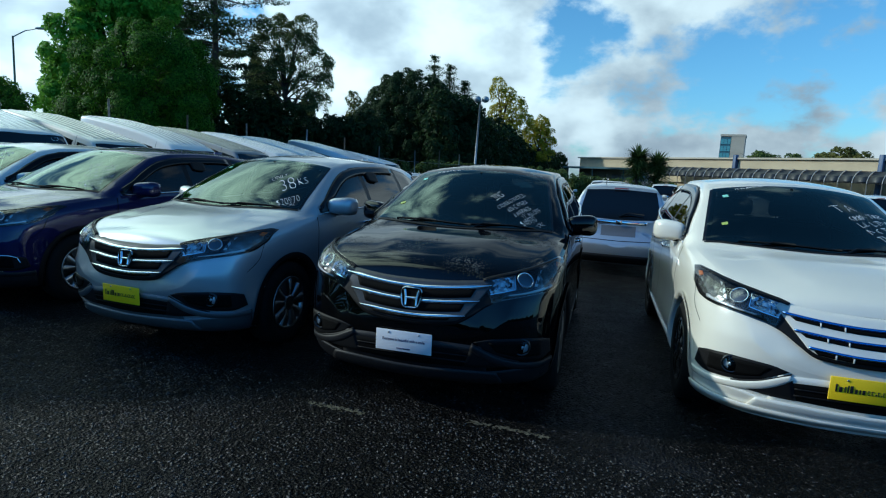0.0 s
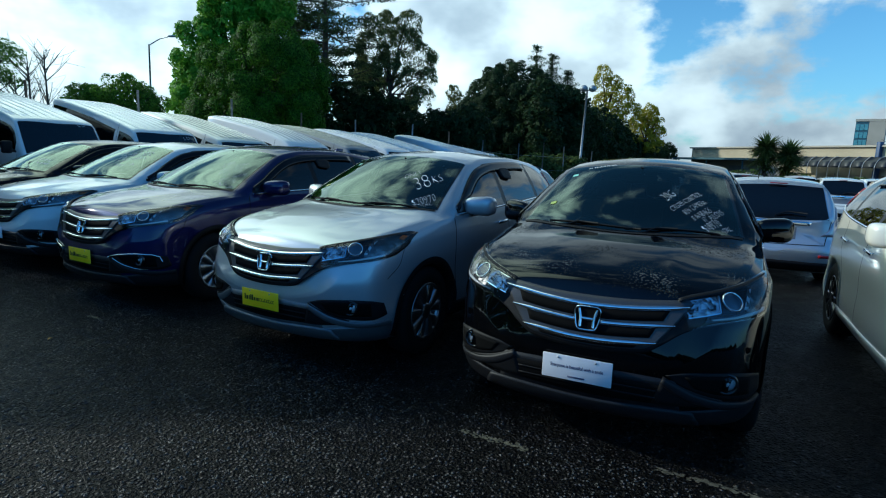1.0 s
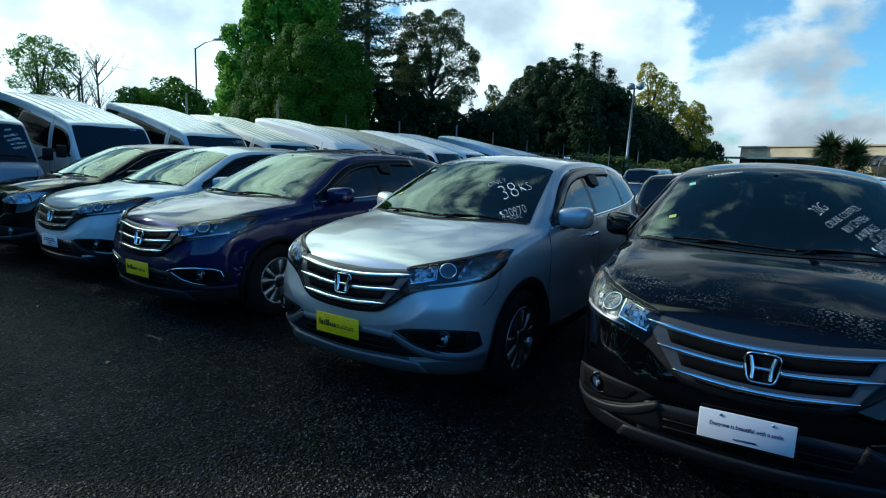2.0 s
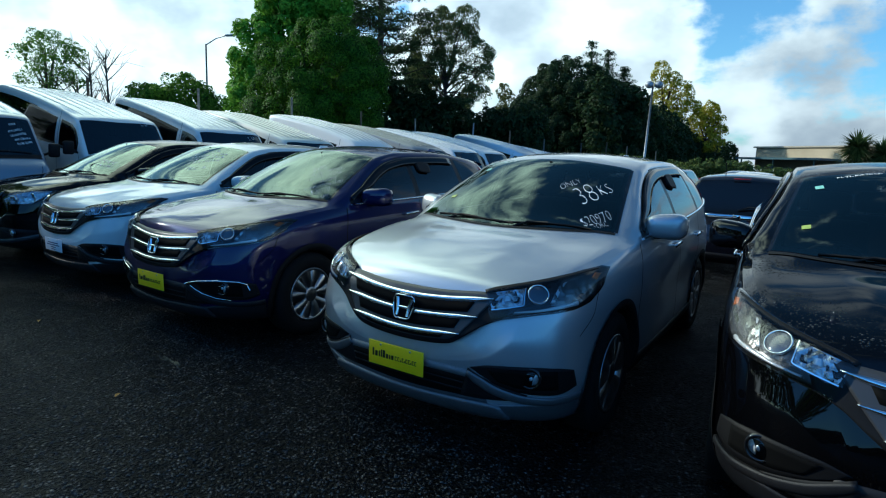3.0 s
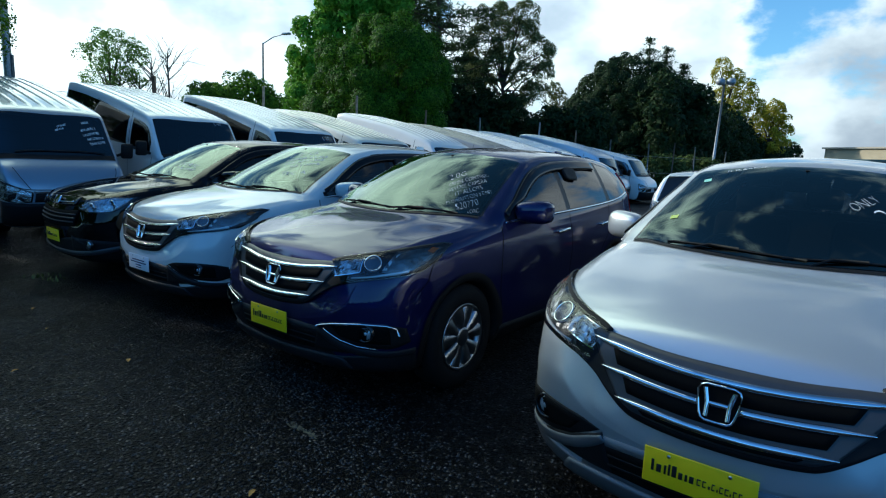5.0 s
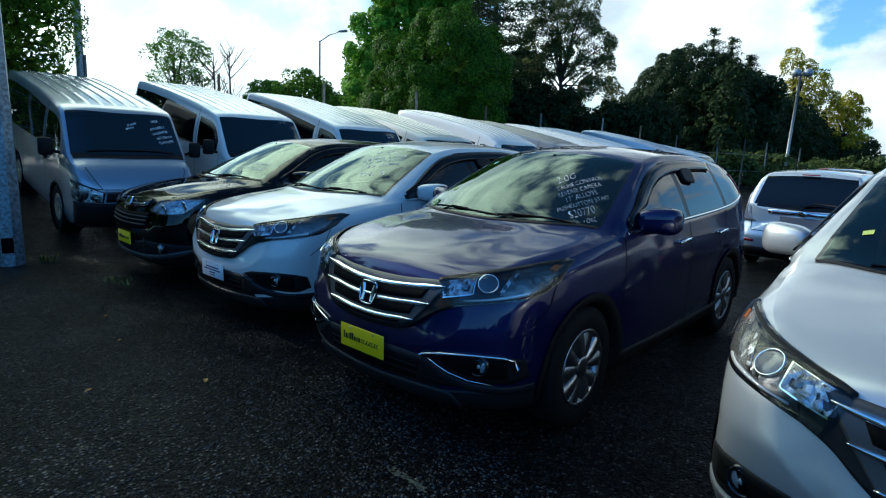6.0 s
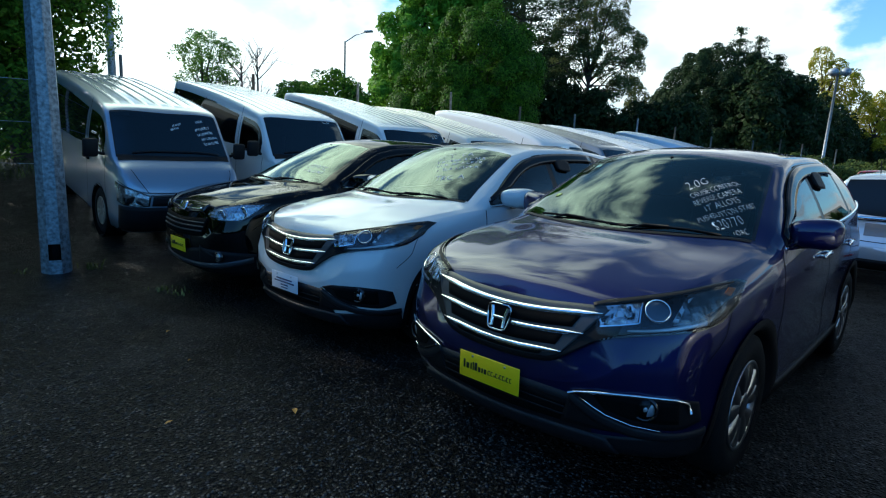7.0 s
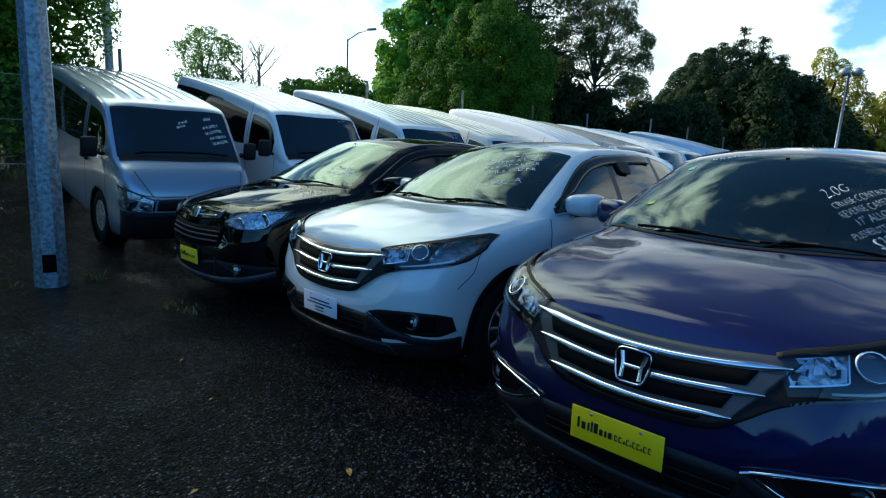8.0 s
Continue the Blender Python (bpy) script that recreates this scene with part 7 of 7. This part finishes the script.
# leafless saplings
for k, (x, y, h) in enumerate([(-21.89, 20.6, 4.42), (-20.86, 20.4, 4.49), (-22.02, 20.1, 3.56)]):
    rng = np.random.default_rng(40 + k)
    sap = new("bare_tree")
    sap.location = (x, y, ground_z(x, y))
    bm = bmesh.new()
    tube(bm, [(0, 0, -0.1), (0.1, 0, h * 0.5), (0.05, 0, h)], [0.07, 0.05, 0.012], 6)
    for j in range(16):
        z = h * rng.uniform(0.35, 0.95)
        a = rng.uniform(0, 6.28)
        r = (h - z) * rng.uniform(0.3, 0.6) + 0.3
        e = Vector((math.cos(a) * r, math.sin(a) * r, z + r * 1.1))
        tube(bm, [(0.06, 0, z), Vector((0.06, 0, z)).lerp(e, 0.5) + Vector((0, 0, -0.05)), e], [0.025, 0.016, 0.006], 5)
        for q in range(3):
            d = Vector(rng.normal(size=3)) * 0.3
            tube(bm, [Vector((0.06, 0, z)).lerp(e, 0.4 + 0.2 * q), e + d], [0.01, 0.004], 4)
    part("crown", bm, M_TWIG, sap)
    tagged(sap, "leafless thin-branched sapling against the sky", "tree", "bare saplings")


def hedge(name, label, x0, y0, x1, y1, h0, h1, depth, n, size, material, seed):
    rng = np.random.default_rng(seed)
    ob = new(name)
    lobes = []
    k = int(math.hypot(x1 - x0, y1 - y0) / 1.6)
    for i in range(k):
        u = (i + rng.uniform(-0.3, 0.3)) / max(1, k - 1)
        h = (h0 + (h1 - h0) * u) * rng.uniform(0.82, 1.1)
        c = (x0 + (x1 - x0) * u + rng.normal() * 0.4, y0 + (y1 - y0) * u + rng.normal() * 0.4, h * 0.52)
        lobes.append((c, (1.5, depth, h * 0.48)))
        lobes.append(((c[0] + rng.normal() * 0.8, c[1], h * 0.84), (0.8, 0.8, 0.22 * h)))
    p, nn, f = crown_points(rng, lobes, n)
    p[:, 2] = np.maximum(p[:, 2], 0.02)
    leaf_mesh("foliage", p, nn, size * f, rng, material, ob)
    bm = bmesh.new()
    for c, r in lobes[::2]:
        tube(bm, [(c[0], c[1], -0.1), (c[0] + 0.1, c[1], c[2]), (c[0], c[1], c[2] * 1.6)], [0.09, 0.06, 0.02], 5)
    part("stems", bm, M_BARK, ob)
    return tagged(ob, label, "hedge", kind="stuff")


hedge("hedge", "dark overgrown hedge behind the row of vans", -16.5, 30.0, -6.0, 37.5, 5.6, 4.6, 1.6, 34000, 0.12, M_LEAF_DEEP, 51)
hedge("hedge", "dark overgrown hedge running to the far end of the yard", -2.0, 47.0, 14.0, 86.0, 8.0, 4.2, 2.4, 50000, 0.16, M_LEAF_DEEP, 52)
hedge("hedge", "dark tangled trees filling the gap behind the hedge", -14.0, 44.6, -9.4, 47.0, 8.0, 5.2, 1.6, 22000, 0.13, M_LEAF_DEEP, 58)
hedge("hedge", "low clipped hedge at the back of the yard", -4.0, 37.0, 9.0, 44.0, 1.9, 1.8, 0.8, 12000, 0.12, M_LEAF_OLIVE, 53)
hedge("hedge", "low scrub in front of the flat-roofed building", 8.5, 36.5, 16.0, 37.0, 1.5, 1.2, 0.8, 6000, 0.12, M_LEAF_OLIVE, 54)
hedge("hedge", "rough dark growth along the boundary fence", -27.0, 9.0, -15.5, 28.5, 2.0, 2.6, 1.2, 12000, 0.13, M_LEAF_DARK, 55)

# added out of view, so that bumpers reflect something dark at the horizon
hedge("hedge", "unseen dark low hedge added at the open end to darken reflections", -15.0, -19.0, 34.0, -15.0, 2.7, 2.6, 1.6, 16000, 0.32, M_LEAF_DEEP, 57)
# tree rows added beside the yard, almost wholly unseen, to shade it
hedge("hedge", "tall dark tree row, mostly unseen, added to block the low sun", -20.7, 10.5, -19.6, 4.9, 7.8, 7.6, 2.0, 36000, 0.09, M_LEAF_DARK, 56)
hedge("hedge", "thin unseen tree row added to let the low sun through in flecks", -19.5, 4.7, -18.5, 0.6, 7.4, 7.6, 1.2, 2200, 0.24, M_LEAF_DARK, 59)
hedge("hedge", "tall dark tree row, mostly unseen, added to block the low sun", -18.3, -0.2, -15.0, -16.0, 7.8, 8.6, 2.0, 9500, 0.26, M_LEAF_DARK, 60)

# cabbage palms
for k, (x, y, h) in enumerate([(10.45, 33.2, 2.75), (11.5, 33.0, 2.45)]):
    rng = np.random.default_rng(60 + k)
    palm = new("palm")
    palm.location = (x, y, ground_z(x, y))
    bm = bmesh.new()
    tube(bm, [(0, 0, -0.1), (0.03, 0, h * 0.5), (0, 0, h)], [0.14, 0.11, 0.09], 8)
    part("trunk", bm, M_BARK, palm)
    bm = bmesh.new()
    for j in range(900):
        d = Vector(rng.normal(size=3))
        d.z = abs(d.z) * 0.9 - 0.35
        d.normalize()
        side = d.cross(Vector((0, 0, 1))).normalized() * 0.04
        L = rng.uniform(0.75, 1.2)
        o = Vector((0, 0, h - 1.2 * max(0.0, rng.uniform(-1.0, 1.0)) ** 1.5))
        p = [o + d * 0.05, o + d * L * 0.55 + Vector((0, 0, 0.04)), o + d * L + Vector((0, 0, -0.12))]
        vs = [[bm.verts.new(q - side * s), bm.verts.new(q + side * s)] for q, s in zip(p, (0.7, 1, 0.1))]
        for a, b in zip(vs, vs[1:]):
            bm.faces.new((a[0], a[1], b[1], b[0]))
    part("fronds", bm, M_LEAF_OLIVE, palm)
    tagged(palm, "small cabbage palm with a spiky round head", "palm", "cabbage palms")


# lamp posts
def yard_post():
    post = new("lamp_post")
    x, y = -10.62, 6.36
    post.location = (x, y, ground_z(x, y) - 0.01)
    bm = bmesh.new()
    n = 8
    rings = []
    for z in (0.0, 0.16, 0.34, 1.0, 3.0, 7.0):
        r = 0.155 - 0.011 * z
        rings.append([bm.verts.new((r * math.cos(2 * math.pi * (k + 0.5) / n), r * math.sin(2 * math.pi * (k + 0.5) / n), z)) for k in range(n)])
    door = 4
    for j, (q, s) in enumerate(zip(rings, rings[1:])):
        for k in range(n):
            if not (j == 1 and k == door):
                bm.faces.new((q[k], q[(k + 1) % n], s[(k + 1) % n], s[k]))
    bm.faces.new(rings[-1])
    bmesh.ops.recalc_face_normals(bm, faces=bm.faces)
    part("shaft", bm, M_POST, post, flat=True)
    bm = bmesh.new()
    box(bm, -0.09, -0.09, 0.1, 0.09, 0.09, 0.4)
    part("cable_box", bm, M_GAP, post)
    post.rotation_euler = (0, 0, radians(100))
    return tagged(post, "mottled galvanised steel lamp post with an open cable hatch", "lamp post")


yard_post()
far = new("lamp_post")
far.location = (1.2, 39.4, ground_z(1.2, 39.4))
bm = bmesh.new()
tube(bm, [(0, 0, -0.05), (0.06, 0, 3.0), (0.14, 0, 6.3)], [0.09, 0.075, 0.06], 10)
part("pole", bm, M_GALV, far)
for dx in (-0.22, 0.34):
    bm = bmesh.new()
    bmesh.ops.create_uvsphere(bm, u_segments=16, v_segments=10, radius=0.26, matrix=pose(0.14 + dx, 0, 6.4) @ Matrix.Diagonal((1, 1, 0.85, 1)))
    part("floodlight", bm, M_GALV, far)
bm = bmesh.new()
tube(bm, [(-0.1, 0, 6.28), (0.5, 0, 6.28)], 0.03, 6)
part("bracket", bm, M_GALV, far)
tagged(far, "slim pole with two round floodlights at the back of the yard", "lamp post")

for name, x, y, h, r, arm in (("street_lamp", -22.4, 28.6, 6.4, 0.06, 1.3), ("street_lamp", -20.75, 14.24, 9.0, 0.11, 1.5)):
    lamp = new(name)
    lamp.location = (x, y, ground_z(x, y))
    bm = bmesh.new()
    tube(bm, [(0, 0, -0.1), (0, 0, h * 0.5), (0, 0, h)], [r * 1.3, r, r * 0.7], 8)
    part("pole", bm, M_GALV, lamp)
    bm = bmesh.new()
    tube(bm, [(0, 0, h - 0.05), (arm * 0.5, 0, h + 0.28), (arm, 0, h + 0.42)], r * 0.5, 6)
    part("arm", bm, M_GALV, lamp)
    bm = bmesh.new()
    box(bm, arm - 0.1, -0.1, h + 0.37, arm + 0.4, 0.1, h + 0.48, 0.04)
    part("lantern", bm, M_GALV, lamp)
    tagged(lamp, "tall grey street lamp with a short angled arm", "street lamp")

# boundary fence behind the vans
fence = new("fence")
for k in range(15):
    p = BANK_A + BANK_D * (-6 + 2.9 * k) + BANK_N * (6.3 + 0.25 * math.sin(k * 2.1))
    bm = bmesh.new()
    gz = ground_z(p.x, p.y)
    h = 2.55 + 0.12 * math.sin(k * 1.7)
    lean = 0.04 * math.sin(k * 3.3)
    tube(bm, [(p.x, p.y, gz - 0.1), (p.x + lean, p.y, gz + h)], 0.035, 7)
    part("post", bm, M_GALV if k % 3 else M_WOODPOST, fence)
bm = bmesh.new()
a, b = BANK_A + BANK_D * -6 + BANK_N * 6.3, BANK_A + BANK_D * 34.6 + BANK_N * 6.3
for z in (0.15, 1.0, 1.85):
    n = 30
    tube(bm, [(a.x + (b.x - a.x) * i / n, a.y + (b.y - a.y) * i / n, ground_z(a.x + (b.x - a.x) * i / n, a.y + (b.y - a.y) * i / n) + z) for i in range(n + 1)], 0.006, 4)
part("strand", bm, M_GALV, fence)
bm = bmesh.new()
step, hgt = 0.09, 1.8
for i in range(int(14 / step)):  # diamond mesh near the open end
    for s in (-1, 1):
        x0 = i * step
        x1 = x0 + s * hgt
        q0, q1 = a + BANK_D * x0, a + BANK_D * x1
        d = Vector((BANK_N.x, BANK_N.y, 0)) * 0.003
        z0, z1 = ground_z(q0.x, q0.y), ground_z(q1.x, q1.y)
        vs = [bm.verts.new(v) for v in (Vector((q0.x, q0.y, z0 + 0.05)), Vector((q1.x, q1.y, z1 + 0.05 + hgt)), Vector((q1.x, q1.y, z1 + 0.057 + hgt)), Vector((q0.x, q0.y, z0 + 0.057)))]
        bm.faces.new(vs)
ob = part("wire_mesh", bm, M_WIRE, fence)
tagged(ob, kind="stuff")
tagged(fence, "chain-link boundary fence with thin steel and timber posts", "fence")


# long flat-roofed building with a ribbed canopy
def hall():
    b = new("warehouse")
    b.matrix_basis = Matrix.Translation((15.5, 73.0, 0)) @ pose(0, 0, 0, 0, 0, -62)
    bm = bmesh.new()
    box(bm, 0, 0, 1.7, 60, 14, 4.05)
    box(bm, 11, 0.3, 0, 60, 14, 1.7)
    box(bm, 0, 5, 0, 11, 14, 1.7)
    part("wall", bm, M_BEIGE, b, flat=True)
    bm = bmesh.new()
    box(bm, -0.2, -0.25, 4.05, 60.2, 14, 4.2)
    part("parapet", bm, M_BEIGE2, b, flat=True)
    bm = bmesh.new()
    box(bm, -0.3, -2.4, 2.75, 10.8, 0.0, 2.95)
    part("awning", bm, M_TEALTRIM, b, flat=True)
    for x in (0.5, 5.0, 10.0):
        bm = bmesh.new()
        tube(bm, [(x, -2.2, 0), (x, -2.2, 2.76)], 0.08, 8)
        part("awning_post", bm, M_TEALTRIM, b)
    for i in range(7):
        bm = bmesh.new()
        box(bm, 6.0 + i * 0.95, -0.06, 0.4, 6.93 + i * 0.95, -0.005, 2.2)
        part("wall_sheet", bm, M_RUSTSHEET, b, flat=True)
    for x in (22.0, 34.0, 46.0):
        bm = bmesh.new()
        box(bm, x - 0.16, -0.4, 0, x + 0.16, -0.01, 4.45, 0.03)
        part("column", bm, M_BLUEPAINT, b)
    return tagged(b, "long low beige warehouse with a flat roof and blue columns", "building")


hall()
canopy = new("canopy")
canopy.matrix_basis = Matrix.Translation((15.5, 73.0, 0)) @ pose(0, 0, 0, 0, 0, -62)
for i in range(45):
    x = 15.0 + i * 1.0
    bm = bmesh.new()
    g = []
    for u in np.linspace(0, 1, 9):
        a = radians(5 + 80 * u)
        g.append([Vector((x + 0.03, -0.7 - 1.1 * math.cos(a), 2.2 + 1.0 * math.sin(a))), Vector((x + 0.97, -0.7 - 1.1 * math.cos(a), 2.2 + 1.0 * math.sin(a)))])
    sheet(bm, g, 0.03, (0, 0.7, 0.7))
    part("panel", bm, M_SHADEPANEL, canopy)
    bm = bmesh.new()
    tube(bm, [(x, -0.7 - 1.13 * math.cos(radians(5 + 80 * u)), 2.2 + 1.03 * math.sin(radians(5 + 80 * u))) for u in np.linspace(0, 1, 9)], 0.03, 6)
    tube(bm, [(x, -1.8, 0), (x, -1.8, 2.3)], 0.03, 6)
    part("rib", bm, M_WHITERIB, canopy)
tagged(canopy, "dark curved shade canopy with white ribs along the warehouse", "canopy")


def tower():
    t = new("tower_block")
    t.matrix_basis = Matrix.Translation((68.0, 144.7, 0)) @ pose(0, 0, 0, 0, 0, -28)
    bm = bmesh.new()
    box(bm, -0.3, -3, 0, 2.7, 3, 14.0)
    part("wall", bm, M_BEIGE2, t, flat=True)
    bm = bmesh.new()
    box(bm, -2.7, -2.8, 0, -0.3, 2.8, 13.6)
    part("glazed_bay", bm, M_TEALTRIM, t, flat=True)
    for r in range(7):
        for c in range(3):
            bm = bmesh.new()
            box(bm, -2.6 + c * 0.76, -2.88, 1.5 + r * 1.7, -1.95 + c * 0.76, -2.8, 2.75 + r * 1.7)
            part("window", bm, M_SKYPANE, t, flat=True)
    bm = bmesh.new()
    box(bm, -2.8, -3.05, 13.6, 2.8, 3.05, 14.1)
    part("roof", bm, M_BEIGE2, t, flat=True)
    return tagged(t, "distant beige tower block with a glazed teal bay", "building")


tower()
# ---- small things on the ground ----
def flat_patch(name, x, y, w, d, turn, material, lbl, seed, cat, n=34):
    """A worn painted dash: broken flecks of paint on the stones."""
    rng = np.random.default_rng(seed)
    bm = bmesh.new()
    m = pose(x, y, 0, 0, 0, turn)
    for k in range(n):
        cx, cy = rng.uniform(-w / 2, w / 2), rng.normal() * d * 0.28
        r = rng.uniform(0.004, 0.011)
        pts = []
        for a in range(6):
            q = m @ Vector((cx + r * 1.6 * math.cos(a * 1.047) * rng.uniform(0.6, 1.2), cy + r * math.sin(a * 1.047) * rng.uniform(0.6, 1.2), 0))
            pts.append(bm.verts.new((q.x, q.y, ground_z(q.x, q.y) + 0.005)))
        bm.faces.new(pts)
    return tagged(part(name, bm, material, flat=True), lbl, cat, kind="stuff")


for k, (x, y, w, turn) in enumerate([(-0.62, 3.33, 0.42, -18), (0.48, 3.17, 0.5, -18), (-4.4, 4.62, 0.26, -22)]):
    flat_patch("worn_line", x, y, w, 0.05, turn, M_LINEPAINT, "worn remnant of a painted bay line", 70 + k, "line", int(90 * w / 0.4))

rng = np.random.default_rng(77)
leaf = bmesh.new()
g = [[Vector((0.045 * u, 0.022 * v * math.sin(math.pi * (u + 1) / 2 * 0.9 + 0.15), 0.012 * (1 - u * u) + 0.006 * v * v)) for v in (-1, 0, 1)] for u in (-1, -0.5, 0, 0.5, 1)]
sheet(leaf, g)
leaf_me = None
for k, (x, y) in enumerate([(-4.285, 4.02), (-6.6, 4.55), (-7.9, 5.6), (-7.25, 5.25), (-6.1, 5.0)]):
    if leaf_me is None:
        ob = part("fallen_leaf", leaf, M_LEAFLITTER)
        leaf_me = ob.data
    else:
        ob = new("fallen_leaf", leaf_me)
    ob.matrix_basis = pose(x, y, ground_z(x, y) + 0.004, 0, 0, float(rng.uniform(0, 360))) @ Matrix.Scale(float(rng.uniform(0.4, 0.8)), 4)
    tagged(ob, "curled orange-brown fallen leaf on the asphalt", "leaf", "fallen leaves")

# loose chips: small jagged octahedra, more of them where the tyres throw them together
vs, fs = [], []
tries = 0
while len(fs) < 8 * 26000:
    tries += 1
    x, y = float(rng.uniform(-9.5, 3.0)), float(rng.uniform(-0.6, 6.0))
    along = y - (3.0 - 0.42 * x)  # the line of the noses
    if along > 0.3 or along < -3.2 or rng.uniform() > 0.35 + 0.8 * (noise.noise((x * 0.7, y * 0.7, 1.3)) + 0.35):
        continue
    r, a = float(rng.uniform(0.003, 0.009)), float(rng.uniform(0, 6.28))
    z, b = ground_z(x, y), len(vs)
    for u in range(4):
        q = a + u * 1.571 + float(rng.uniform(-0.4, 0.4))
        e = r * float(rng.uniform(0.7, 1.4))
        vs.append((x + e * math.cos(q), y + e * math.sin(q), z + r * float(rng.uniform(0.1, 0.5))))
    vs.append((x + r * 0.3 * math.cos(a), y + r * 0.3 * math.sin(a), z + r * float(rng.uniform(0.7, 1.2))))
    vs.append((x, y, z - r * 0.4))
    for u in range(4):
        fs += [(b + u, b + (u + 1) % 4, b + 4), (b + (u + 1) % 4, b + u, b + 5)]
me = bpy.data.meshes.new("gravel")
me.from_pydata(vs, [], fs)
me.materials.append(M_PEBBLE)
tagged(new("gravel", me), "loose dark stone chips scattered over the asphalt", "gravel", kind="stuff")

# weeds at the post's foot and along the edge of the bank, grass by the fence
bm = bmesh.new()
spots = [(-10.45, 6.66, 30, 0.11), (-9.05, 6.5, 26, 0.05), (-8.8, 6.45, 20, 0.05), (-10.75, 6.1, 8, 0.06)]
for k in range(500):
    p = BANK_A + BANK_D * rng.uniform(-9, 6) + BANK_N * rng.uniform(4.6, 12)
    spots.append((p.x, p.y, 9, 0.22))
for x, y, n, h in spots:
    for k in range(n):
        a, L = rng.uniform(0, 6.28), h * rng.uniform(0.5, 1.2)
        o = Vector((x + rng.normal() * 0.05 * (3 if n == 9 else 1), y + rng.normal() * 0.05 * (3 if n == 9 else 1), 0))
        o.z = ground_z(o.x, o.y)
        d = Vector((math.cos(a), math.sin(a), 0))
        s = Vector((-d.y, d.x, 0)) * 0.006
        t = [o, o + d * L * 0.35 + Vector((0, 0, L * 0.7)), o + d * L * 0.9 + Vector((0, 0, L * 0.85))]
        v = [bm.verts.new(t[0] - s), bm.verts.new(t[0] + s), bm.verts.new(t[1] + s), bm.verts.new(t[1] - s), bm.verts.new(t[2])]
        bm.faces.new(v[:4]), bm.faces.new((v[3], v[2], v[4]))
tagged(part("grass", bm, M_GRASS), "rough grass by the fence and weeds on the asphalt", "grass", kind="stuff")

# marker writing on the two nearest vans
def on_van(p):
    h, n = VAN_SHELL.drop("top", p.x, p.y)
    return h + n * 0.008


scrawl_bars(van_list[0], [(0.05, 0.80, 0.12, 0.022), (0.02, 0.76, 0.10, 0.022), (0.40, 0.86, 0.10, 0.03), (0.36, 0.77, 0.22, 0.03), (0.38, 0.72, 0.26, 0.03), (0.42, 0.67, 0.24, 0.03), (0.44, 0.62, 0.22, 0.03)], 14, on_van)
scrawl_bars(van_list[1], [(0.4, 0.92, 0.16, 0.06)], 10, on_van)
scrawl_bars(van_list[2], [(0.4, 0.86, 0.2, 0.07)], 10, on_van)
